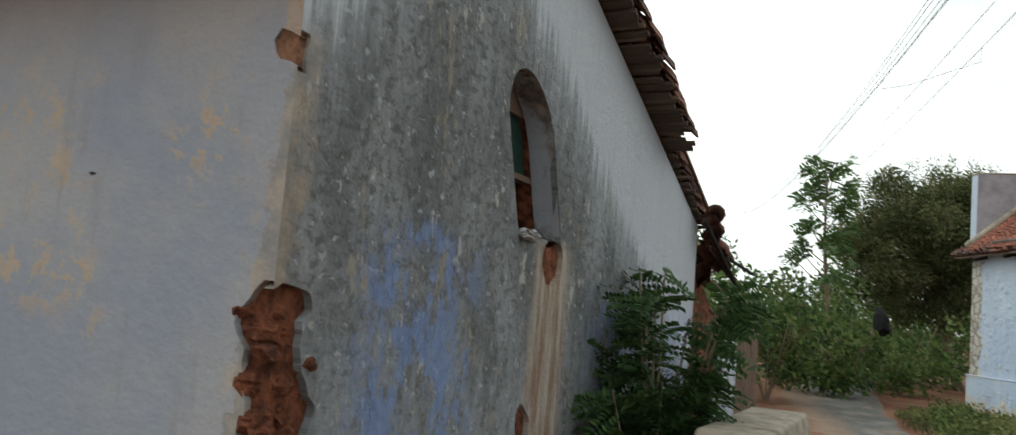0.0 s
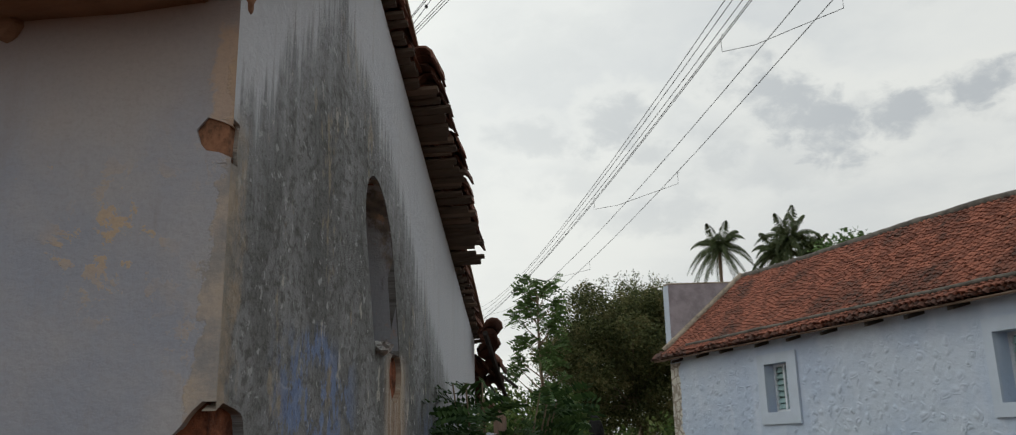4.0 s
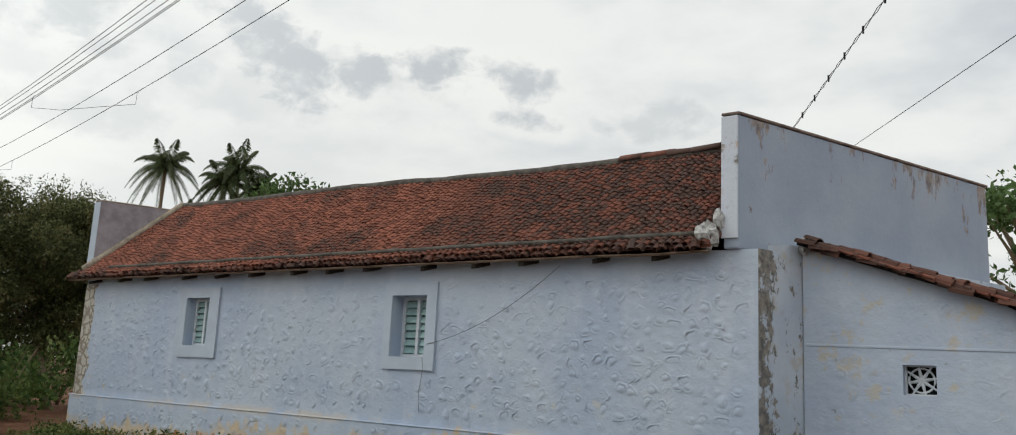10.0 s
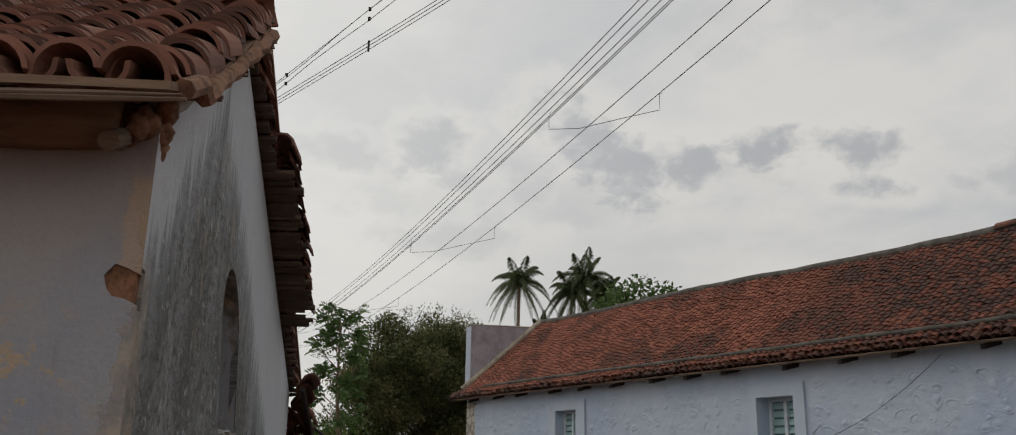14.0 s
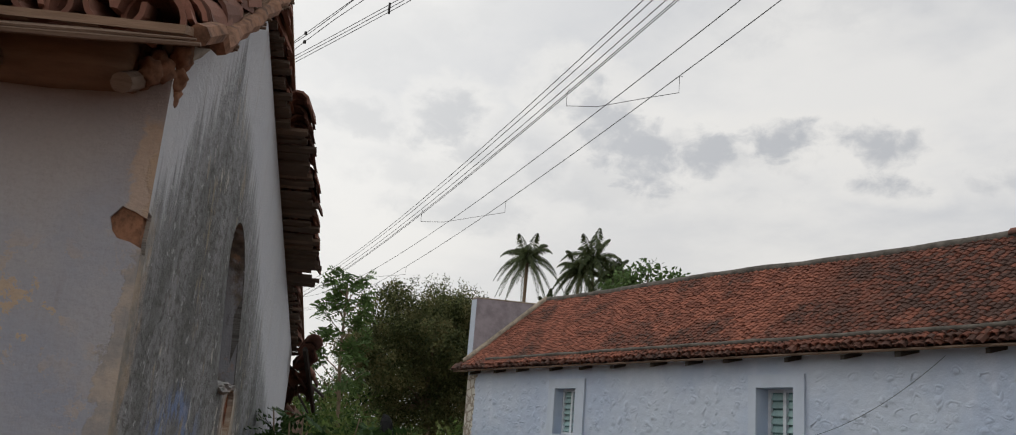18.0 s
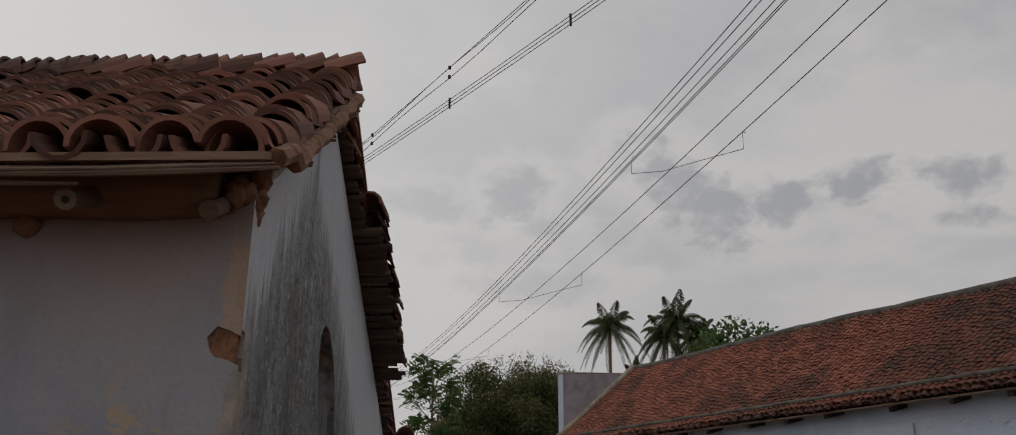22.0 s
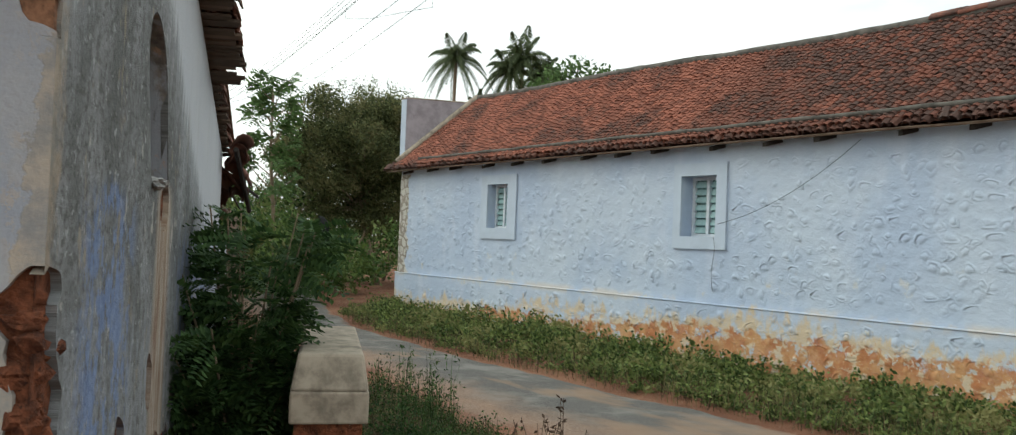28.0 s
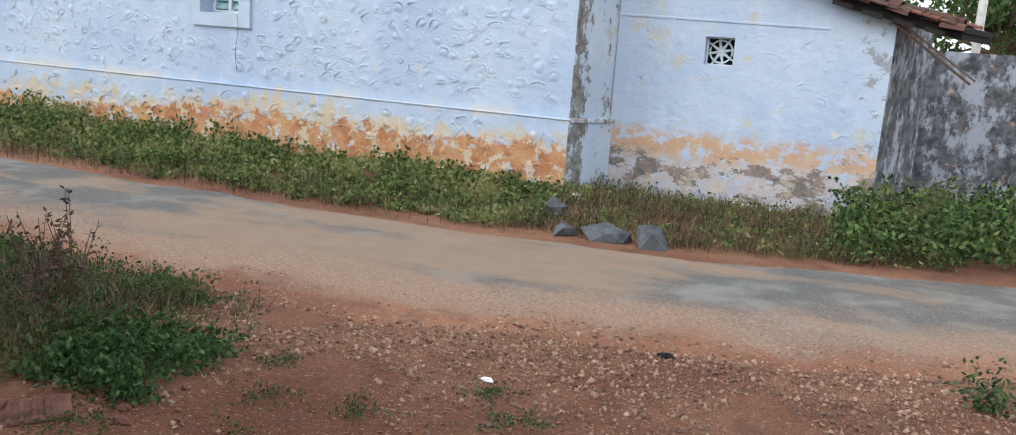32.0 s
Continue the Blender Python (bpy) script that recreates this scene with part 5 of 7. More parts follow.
for s0, s1, z0, z1 in ((1.74, 1.95, 1.70, 1.84), (1.36, 1.74, 1.70, 1.80), (1.20, 1.76, 2.30, 2.46), (1.20, 1.90, 2.04, 2.065)):
    part("window_rail", Geo().box(pa(s0, 0, z0) - N_A * 0.104, U_A * (s1 - s0), -N_A * 0.05, (0, 0, z1 - z0)), M_WOOD, house_a, "old timber window frame")
part("shutter", Geo().box(pa(1.30, 0, 2.07) - N_A * 0.13, U_A * 0.5, -N_A * 0.02, (0, 0, 0.23)), plain("dark_green_shutter", (0.02, 0.05, 0.04), 0.5), house_a, "dark green shutter")
part("room_shade_panel", Geo().box(pa(1.15, 0, 1.70) - N_A * 0.19, U_A * 0.85, -N_A * 0.01, (0, 0, 0.75)), M_DARK, house_a)
part("sill_lump", lump(pa(1.56, 0.0, 1.795) + N_A * 0.005, (0.15, 0.05, 0.028), 21, 3, 0.35), M_LIME, house_a, "broken white sill")
# front window
g = Geo().box(pa(0.10, WIN[0], WIN[2]), V_A * (WIN[1] - WIN[0]), U_A * 0.03, (0, 0, WIN[3] - WIN[2]))
board = part("window_board", g, M_GREEN_SIGN, house_a, "dark teal board in the window")
for k, (a, b) in enumerate(((0.10, 0.16), (0.19, 0.25), (0.28, 0.30))):
    part("letter_bar", Geo().box(pa(0.094, WIN[0] + a, WIN[2] + 0.42), V_A * (b - a), U_A * 0.004, (0, 0, 0.10)), M_WHITE, board)

# ---------- ruin beyond house A ----------
ruin = thing("ruined_wall", pa(5.0, 0, 0), "crumbling red brick wall with broken tiles on top", "wall")
g = sheet(lambda s, z, o: pa(s, 0.14 + 0.02 * hum(s * 5, z * 5, 3), z) - N_A * o, steps(4.96, 6.9, 0.06), steps(0, 2.3, 0.06), lambda s, z: 2.12 - 0.30 * (s - 4.96) + 0.12 * hum(s * 3, 1, 1) - z, 0.2)
part("brickwork", g, M_BRICK, ruin)
g = Geo().box(pa(6.9, 0.05, 0), U_A * 0.9, V_A * 0.3, (0, 0, 1.55))
part("pier", g, M_WEATHER, ruin, "white-washed pier")
g = sheet(lambda s, z, o: pa(s, 0.08, z) - N_A * o, steps(7.8, 9.8, 0.1), steps(0, 2.0, 0.1), lambda s, z: 1.86 - 0.04 * (s - 7.8) + 0.05 * hum(s * 3, 4, 1) - z, 0.25)
part("mud_wall", g, plain("brown_mud_plaster", (0.20, 0.13, 0.09), 0.95, 0, 0.25, 5), ruin)
for k in range(24):
    s = rng.uniform(4.95, 7.0)
    m = frame_of(pa(s, rng.uniform(-0.02, 0.34), 2.10 - 0.30 * (s - 4.96) + rng.uniform(-0.05, 0.05)), V_A, U_A + Vector((0, 0, -0.35)), rng.uniform(-0.2, 0.25), rng.uniform(-0.5, 0.5), rng.uniform(-0.4, 0.4))
    vs, fs = half_tile(0.2, 0.065, 0.012)
    part("broken_tile", Geo().add([m @ Vector(v) for v in vs], fs), M_TILE_EAVE, ruin, smooth=True)
for k in range(9):
    s = 4.72 + 0.11 * k
    m = frame_of(pa(s, -0.16 + rng.uniform(-0.05, 0.08), 2.26 - 0.36 * (s - 4.72) + rng.uniform(-0.03, 0.03)), V_A, U_A + Vector((0, 0, -0.3)), rng.uniform(-0.2, 0.15), rng.uniform(-0.35, 0.35), rng.uniform(-0.35, 0.35))
    vs, fs = half_tile(0.20, 0.075, 0.013)
    part("broken_tile", Geo().add([m @ Vector(v) for v in vs], fs), M_TILE_EAVE, ruin, smooth=True)
part("stick", Geo().tube([pa(4.6, -0.14, 2.22), pa(5.9, -0.2, 1.80)], 0.02, 6), M_TIMBER_BLACK, ruin)
part("stick", Geo().tube([pa(5.2, 0.0, 2.12), pa(6.5, -0.25, 1.95)], 0.014, 6), M_TIMBER_BLACK, ruin)
part("stick", Geo().tube([pa(5.6, 0.05, 2.1), pa(7.0, -0.1, 1.80)], 0.012, 6), M_TIMBER_BLACK, ruin)

# ---------- house B: tiles, eave, ridge, windows, stones ----------
rng = random.Random(11)


def roof_b_at(x, k, dz=0.0):
    """Front slope: k 0 at the eave, 1 at the ridge; x along the eave."""
    sag = R_SAG * (x - XL) / (XR - XL) * k
    bow = -0.02 * math.sin((x - XL) * 0.9) * k
    return pb(x, -0.26 + (R_D + 0.26) * k, 3.15 + (R_Z + 0.03 - 3.15) * k - sag + bow + dz)


LEN_B = (roof_b_at(-10, 1) - roof_b_at(-10, 0)).length
PITCH_B = 0.101
poses = []
x = XL + 0.28
while x < -3.74:
    t = -0.04 + rng.uniform(-0.02, 0.02)
    jitter = 0.012 * hum(x * 2, 1, 1)
    while t < LEN_B - 0.05:
        k = t / LEN_B
        at = roof_b_at(x + rng.uniform(-0.007, 0.007), k, 0.012 + jitter + rng.uniform(-0.004, 0.008))
        way = roof_b_at(x, 1) - roof_b_at(x, 0)
        poses.append(frame_of(at, Vector((1, 0, 0)), way, -0.115 + rng.uniform(-0.06, 0.05), rng.uniform(-0.15, 0.15), rng.uniform(-0.16, 0.16)))
        t += 0.078 + rng.uniform(-0.012, 0.012)
    x += PITCH_B
put_tiles(poses, half_tile(0.13, 0.055, 0.012, 0.84, 4), M_TILE_B, M_TILE_B_REST, roof_b, lambda p: p.x > -4.9, "tile")
# second layer hanging at the eave, with broken pieces
poses = []
x = XL - 0.05
while x < -3.72:
    for row in range(2):
        at = pb(x + rng.uniform(-0.03, 0.03), -0.30 + rng.uniform(-0.03, 0.05) + 0.05 * row, 3.075 + 0.03 * row + 0.02 * hum(x * 1.4, 3, 3))
        poses.append(frame_of(at, Vector((1, 0, 0)), roof_b_at(x, 1) - roof_b_at(x, 0), rng.uniform(-0.1, 0.25), rng.uniform(-0.35, 0.35), rng.uniform(-0.4, 0.4)))
    x += 0.105
put_tiles(poses, half_tile(0.17, 0.062, 0.012, 0.86, 4), M_TILE_EAVE, M_TILE_EAVE, roof_b, lambda p: True, "eave_tile")
# cement bands: near the eave and along the ridge, verge fillets
g = Geo()
pts = [roof_b_at(x, 0.034 + 0.006 * hum(x, 3, 3), 0.070 + 0.012 * hum(x * 1.7, 1, 6)) for x in steps(XL + 1.1, -3.72, 0.2)]
g.tube(pts, [0.034 + 0.008 * hum(i * 0.9, 1, 2) for i in range(len(pts))], 7)
part("cement_band", g, M_CEMENT_OLD, roof_b, smooth=True)
g = Geo()
pts = [roof_b_at(x, 1.0, 0.03 + 0.015 * hum(x * 1.3, 5, 6)) for x in steps(XL + 0.2, -3.72, 0.2)]
g.tube(pts, [0.07 + 0.012 * hum(i * 0.7, 2, 2) for i in range(len(pts))], 10)
part("ridge_band", g, M_CEMENT_OLD, roof_b, "grey cement ridge", smooth=True)
g = Geo()
pts = [roof_b_at(XL + 0.24, k, 0.07) for k in steps(0.02, 1.0, 0.1)]
g.tube(pts, 0.075, 7)
part("verge_fillet", g, M_CEMENT, roof_b, smooth=True)
x = -6.3
while x < -3.8:
    m = frame_of(roof_b_at(x, 1.0, 0.03), E_B, Vector((1, 0, 0.0)), 0.05 + rng.uniform(-0.03, 0.03), rng.uniform(-0.06, 0.06), 0)
    vs, fs = half_tile(0.42, 0.10, 0.014, 0.9, 6)
    part("ridge_tile", Geo().add([m @ Vector(v) for v in vs], fs), M_TILE_B, roof_b, "orange ridge tile", smooth=True)
    x += 0.36
# rafter ends and eave board
x = XL + 0.45
while x < -3.75:
    g = Geo().box(pb(x, -0.22 + rng.uniform(-0.03, 0.02), 2.975 + rng.uniform(-0.01, 0.01)), (rng.uniform(0.05, 0.09), 0, 0), E_B * 0.25 + Vector((0, 0, 0.07)), (0, 0, rng.uniform(0.05, 0.07)))
    part("rafter_end", g, M_TIMBER_BLACK, roof_b)
    x += rng.uniform(0.70, 1.15)
g = Geo()
pts = [pb(x, -0.26, 3.052 + 0.012 * hum(x, 1, 4)) for x in steps(XL - 0.15, -3.72, 0.3)]
g.tube(pts, 0.018, 6)
part("eave_batten", g, M_WOOD, roof_b)
for k in range(5):
    g = Geo().box(pb(XL - 0.25 - 0.05 * k, -0.30 + 0.09 * k, 3.075 + 0.012 * k), (0.8, rng.uniform(-0.03, 0.03), 0.01), E_B * 0.05, (0, 0, 0.018))
    part("batten_end", g, M_WOOD, roof_b, "weathered batten end")
part("lime_lump", lump(pb(-3.79, -0.18, 3.25), (0.12, 0.11, 0.15), 31, 3, 0.6), M_LIME, house_b, "broken white lime lump at the eave")
part("lime_lump", lump(pb(-3.73, -0.08, 3.42), (0.06, 0.07, 0.13), 33, 3, 0.6), M_LIME, house_b)
# coping of the right parapet, moulded foot of the end wall
g = Geo().box(pb(-3.72, -0.07, 4.64), (0.22, 0, 0), E_B * (DEPTH_B + 0.09), (0, 0, 0.035))
bevel(part("coping", g, plain("brown_stained_coping", (0.26, 0.20, 0.17), 0.9, 0, 0.3, 6), house_b), 0.012)
g = Geo().box(pb(XL - 0.01, -0.06, 4.64), (0.22, 0, 0), E_B * (DEPTH_B + 0.06), (0, 0, 0.03))
bevel(part("coping", g, M_CEMENT, house_b), 0.012)
g = Geo().box(pb(XR + 0.002, -0.05, 0.84), (0.075, 0, 0), E_B * 0.80, (0, 0, 0.06))
bevel(part("string_course", g, M_WEATHER_DARK, house_b), 0.015)
g = Geo().box(pb(XR + 0.002, -0.06, 0), (0.05, 0, 0), E_B * 0.78, (0, 0, 0.84))
part("plinth_return", g, M_END, house_b)
g = Geo().box(pb(XR + 0.002, 0.0, 0.9), (0.012, 0, 0), E_B * 0.43, (0, 0, 2.2))
part("corner_plaster", g, M_END, house_b, "mouldy plaster at the corner")
rows = [(z, 0.34 + 0.12 * hum(z * 3.1, 2, 5) + 0.07 * hum(z * 11, 5, 5)) for z in steps(0.885, 2.985, 0.04)]
vs = [p for z, w in rows for p in ((XL - 0.004, Y_B - 0.008, z), (XL + w, Y_B - 0.008, z), (XL + w + 0.01, Y_B + 0.003, z), (XL - 0.004, Y_B + 0.003, z))]
fs = [(4 * i + k, 4 * i + (k + 1) % 4, 4 * i + 4 + (k + 1) % 4, 4 * i + 4 + k) for i in range(len(rows) - 1) for k in range(4)]
g = Geo().add(vs, fs)
part("stained_quoin", g, quoin_wash(), house_b, "corner strip with brown mud joints between cream stones")
# plinth top line
g = Geo().box((XL - 0.04, Y_B - 0.072, 0.868), (XR - XL + 0.08, 0, 0), (0, 0.07, 0), (0, 0, 0.022))
bevel(part("plinth_band", g, M_BLUE, house_b), 0.012)


def louvre_window(hole, outer, slats, deep):
    x0, x1, z0, z1 = hole
    a0, a1, b0, b1 = outer
    # back panel painted near-black for the shade inside the opening
    win = part("window", Geo().box((x0, Y_B + 0.36, z0), (x1 - x0, 0, 0), (0, 0.03, 0), (0, 0, z1 - z0)), M_DARK, house_b, "small louvred window in a deep plastered reveal")
    g = Geo()
    for p, q, r, t in ((a0, x0, b0, b1), (x1, a1, b0, b1), (x0, x1, b0, z0), (x0, x1, z1, b1)):
        g.box((p, Y_B - 0.035, r), (q - p, 0, 0), (0, 0.04, 0), (0, 0, t - r))
    part("surround", g, M_SURROUND, win, "raised plaster band")
    y = Y_B + deep
    for p, q, r, t in ((x0, x0 + 0.05, z0, z1), (x1 - 0.05, x1, z0, z1), (x0 + 0.05, x1 - 0.05, z0, z0 + 0.045), (x0 + 0.05, x1 - 0.05, z1 - 0.045, z1)):
        part("frame_bar", Geo().box((p, y, r), (q - p, 0, 0), (0, 0.05, 0), (0, 0, t - r)), M_WHITE, win)
    mid = x0 + 0.47 * (x1 - x0)
    part("mullion", Geo().box((mid - 0.025, y - 0.012, z0 + 0.045), (0.05, 0, 0), (0, 0.06, 0), (0, 0, z1 - z0 - 0.09)), M_WHITE, win)
    h = (z1 - z0 - 0.1) / slats
    for p, q in ((x0 + 0.052, mid - 0.027), (mid + 0.027, x1 - 0.052)):
        for k in range(slats):
            zz = z0 + 0.05 + h * (k + 0.08)
            part("slat", Geo().box((p, y + 0.005, zz), (q - p, 0, 0), (0, 0.035, h * 0.62), (0, 0.006, h * 0.18)), M_TEAL, win)
        part("lining", Geo().box((p, y + 0.045, z0 + 0.045), (q - p, 0, 0), (0, 0.006, 0), (0, 0, z1 - z0 - 0.09)), plain("dull_green_glass", (0.15, 0.27, 0.27), 0.3), win)


louvre_window(HOLES[0], WINS[0], 7, 0.16)
louvre_window(HOLES[1], WINS[1], 7, 0.21)

# rubble bulges under the wash
rng = random.Random(23)


def stone_shape(r, h, seed, seg=9):
    """A stone in its pocket: wash swells up round it, drops steeply inside the lip, and the stone's face stands in the middle; the lip fails on one side."""
    q = random.Random(seed)
    turn = q.uniform(0, 6.28)
    ang = [2 * math.pi * (i + q.uniform(-0.25, 0.25)) / seg for i in range(seg)]
    long = q.uniform(0.0, 0.35)
    lean = q.uniform(0, 3.14)
    rad = [r * q.uniform(0.72, 1.25) * (1 + long * math.cos(2 * (a - lean))) for a in ang]
    face = q.uniform(0.5, 1.5)
    vs = [(0, -h * 0.55 * face, 0)]
    for k, rise in ((0.58, 0.52 * face), (0.84, 0.03), (1.02, 1.0)):
        for a, w in zip(ang, rad):
            lip = max(0.0, 0.32 + 0.68 * math.cos(a - turn)) * q.uniform(0.4, 1.4) if k > 0.9 else 1.0
            vs.append((math.cos(a) * w * k, -h * rise * lip * q.uniform(0.8, 1.15) - 0.001, math.sin(a) * w * k * 0.85))
    vs += [(math.cos(a) * w * 1.5, 0.004, math.sin(a) * w * 1.3) for a, w in zip(ang, rad)]
    fs = []
    for i in range(seg):
        j = (i + 1) % seg
        fs.append((0, 1 + i, 1 + j))
        for k in range(3):
            fs.append((1 + k * seg + i, 1 + (k + 1) * seg + i, 1 + (k + 1) * seg + j, 1 + k * seg + j))
    return vs, fs


shapes = [stone_shape(rng.uniform(0.045, 0.090), rng.uniform(0.010, 0.024), k) for k in range(30)]
wall_b = [o for o in house_b.children if o.name.startswith("front_wall")][0]


def rubble(spots, mat, parent, near, flat=1.0):
    """Stones at (x, y, z); those where near(x) holds as parts, the others joined."""
    meshes = [Geo().add(*sh).mesh("stone", mat, True) for sh in shapes]
    rest, count = Geo(), 0
    for x, y, z in spots:
        i = rng.randrange(30)
        m = Matrix.Translation((x, y, z)) @ Euler((0, rng.uniform(-0.35, 0.35), 0)).to_matrix().to_4x4() @ Matrix.Diagonal((rng.uniform(0.75, 1.2), flat, rng.uniform(0.75, 1.1), 1))
        if count < 300 and near(x):
            ob = new("stone", meshes[i])
            under(ob, parent)
            ob.matrix_basis = m
            count += 1
        else:
            rest.add([m @ Vector(v) for v in shapes[i][0]], shapes[i][1])
    if rest.v:
        part("rubble_relief", rest, mat, parent, kind="stuff", smooth=True)


spots = []
z = 0.16
while z < 2.92:
    x = XL + 0.35 + rng.uniform(0, 0.15)
    while x < XR - 0.12:
        px, pz = x + rng.uniform(-0.04, 0.04), z + rng.uniform(-0.05, 0.05)
        x += rng.uniform(0.14, 0.22)
        if 0.78 < pz < 1.0 or any(a - 0.10 < px < b + 0.10 and c - 0.10 < pz < d + 0.10 for a, b, c, d in WINS):
            continue
        if rng.random() < 0.20 + 0.6 * max(0.0, pz - 2.4):
            continue
        spots.append((px, Y_B if pz > 0.88 else Y_B - 0.06, pz))
    z += rng.uniform(0.14, 0.18)
rng.shuffle(spots)
rubble(spots, M_BLUE, wall_b, lambda x: x > -8.2)
wall_x = [o for o in annex.children if o.name.startswith("front_wall")][0]
spots = []
for k in range(700):
    x, z = rng.uniform(XA0 + 0.25, XA1 - 0.12), rng.uniform(0.35, 2.9)
    if z > top_x(x) - 0.2 or 2.0 < z < 2.16 or abs(x + 1.88) < 0.28 and abs(z - 1.75) < 0.28 or any((x - p) ** 2 + (z - r) ** 2 < 0.045 for p, _, r in spots):
        continue
    spots.append((x, Y_X, z))
rubble(spots, M_ANNEX, wall_x, lambda x: True, 0.55)
g = Geo().box((XA0 + 0.02, Y_X - 0.010, 2.085), (2.3, 0, -0.03), (0, 0.014, 0), (0, 0, 0.03))
bevel(part("string_course", g, M_ANNEX, annex, "low plaster ledge"), 0.012)

# cable from the eave to the window, loose end below
cable = thing("cable", (-5.9, Y_B - 0.03, 2.98), "thin black cable sagging from eave to window", "cable")
pts = [Vector((-5.85 + (-7.95 + 5.85) * k, Y_B - 0.04, 2.99 + (1.98 - 2.99) * k - 0.38 * k * (1 - k) * 1.6)) for k in steps(0, 1, 0.05)]
part("span", Geo().tube(pts, 0.0032, 5), M_WIRE, cable)
pts = [Vector((-8.02 + 0.02 * math.sin(k * 7), Y_B - 0.035, 1.80 - 0.75 * k)) for k in steps(0, 1, 0.08)]
part("loose_end", Geo().tube(pts, 0.003, 5), M_WIRE, cable)

# ---------- annex: grille, roof tiles ----------
x0, x1, z0, z1 = VENT
# backing panel painted near-black for the shade behind the star
grille = part("vent_grille", Geo().box((x0, Y_X + 0.22, z0), (x1 - x0, 0, 0), (0, 0.02, 0), (0, 0, z1 - z0)), M_DARK, annex, "white star-pattern vent block")
cx, cz, y = (x0 + x1) / 2, (z0 + z1) / 2, Y_X + 0.13
for k in range(8):
    a = math.pi * k / 4 + 0.2
    tip = 0.148 / max(abs(math.cos(a)), abs(math.sin(a)))
    part("petal", Geo().tube([(cx + math.cos(a) * r, y, cz + math.sin(a) * r) for r in (0.02, 0.05, 0.10, tip)], [0.010, 0.020, 0.014, 0.010], 6), M_WHITE, grille)
part("ring", Geo().tube([(cx + 0.125 * math.cos(0.2618 * k), y, cz + 0.125 * math.sin(0.2618 * k)) for k in range(25)], 0.011, 6, False), M_WHITE, grille)
part("hub", Geo().tube([(cx, y - 0.015, cz), (cx, y + 0.015, cz)], 0.03, 10), M_WHITE, grille)
for p, q, r, t in ((x0, x0 + 0.016, z0, z1), (x1 - 0.016, x1, z0, z1), (x0 + 0.016, x1 - 0.016, z0, z0 + 0.016), (x0 + 0.016, x1 - 0.016, z1 - 0.016, z1)):
    part("grille_rim", Geo().box((p, y - 0.02, r), (q - p, 0, 0), (0, 0.05, 0), (0, 0, t - r)), M_WHITE, grille)
rng = random.Random(31)
poses = []
x = XA0 + 0.30
while x < 0.58:
    k = 0.345 if x < -0.5 else 0.23
    for col in range(4):
        at = Vector((x, Y_X - 0.13, top_x(min(x, 0.52)) + 0.052)) + E_B * (col * 0.25) + Vector((0, 0, rng.uniform(-0.006, 0.014)))
        poses.append(frame_of(at, E_B, Vector((-1, 0, k)), 0.0 + rng.uniform(-0.06, 0.02), rng.uniform(-0.06, 0.06), rng.uniform(-0.04, 0.04)))
    x += 0.16
flat = ([(-0.12, 0, 0), (0.12, 0, 0), (0.12, 0.33, 0), (-0.12, 0.33, 0), (-0.12, 0, 0.016), (-0.06, 0, 0.034), (0, 0, 0.018), (0.06, 0, 0.034), (0.12, 0, 0.016),
         (-0.12, 0.33, 0.016), (-0.06, 0.33, 0.034), (0, 0.33, 0.018), (0.06, 0.33, 0.034), (0.12, 0.33, 0.016)],
        [(3, 2, 1, 0), (4, 5, 10, 9), (5, 6, 11, 10), (6, 7, 12, 11), (7, 8, 13, 12), (0, 1, 8, 7, 6, 5, 4), (2, 3, 9, 10, 11, 12, 13), (0, 4, 9, 3), (1, 2, 13, 8)])
put_tiles(poses, flat, M_TILE_B, M_TILE_B_REST, roof_x, lambda p: True, "roof_tile")
poses = []
x = XA0 + 0.22
while x < 0.55:     # tile ends hanging over the front edge
    k = 0.345 if x < -0.5 else 0.23
    for row in range(2):
        at = Vector((x + rng.uniform(-0.04, 0.04), Y_X - 0.165 + 0.03 * row + rng.uniform(-0.03, 0.02), top_x(min(x, 0.52)) + 0.030 + 0.035 * row + rng.uniform(-0.012, 0.012)))
        poses.append(frame_of(at, E_B, Vector((-1, 0, k)), rng.uniform(-0.16, 0.05), rng.uniform(-0.3, 0.3), rng.uniform(-0.5, 0.5)))
    x += 0.13
put_tiles(poses, half_tile(0.22, 0.070, 0.013, 0.85, 5), M_TILE_EAVE, M_TILE_EAVE, roof_x, lambda p: True, "edge_tile")
for k in range(4):      # rafter tails under the tiles
    g = Geo().box(Vector((-0.75 + 0.3 * k, Y_X - 0.175, top_x(-0.75 + 0.3 * k) - 0.085)), (0.2, 0.0, -0.05), (0.0, 0.03, 0), (0, 0, 0.05))
    part("rafter_end", g, M_TIMBER_BLACK, roof_x)
for k, (a, b, r) in enumerate((((-0.15, Y_X - 0.10, 2.17), (0.66, Y_X + 0.10, 1.60), 0.014), ((-0.12, Y_X - 0.10, 2.20), (0.70, Y_X + 0.02, 1.63), 0.011))):
    part("bamboo_pole", Geo().tube([a, b], r, 7), M_WOOD, roof_x)
part("mortar_lump", lump((XA0 + 0.03, Y_X - 0.06, 3.2), (0.07, 0.07, 0.11), 41, 2, 0.4), M_LIME, annex)

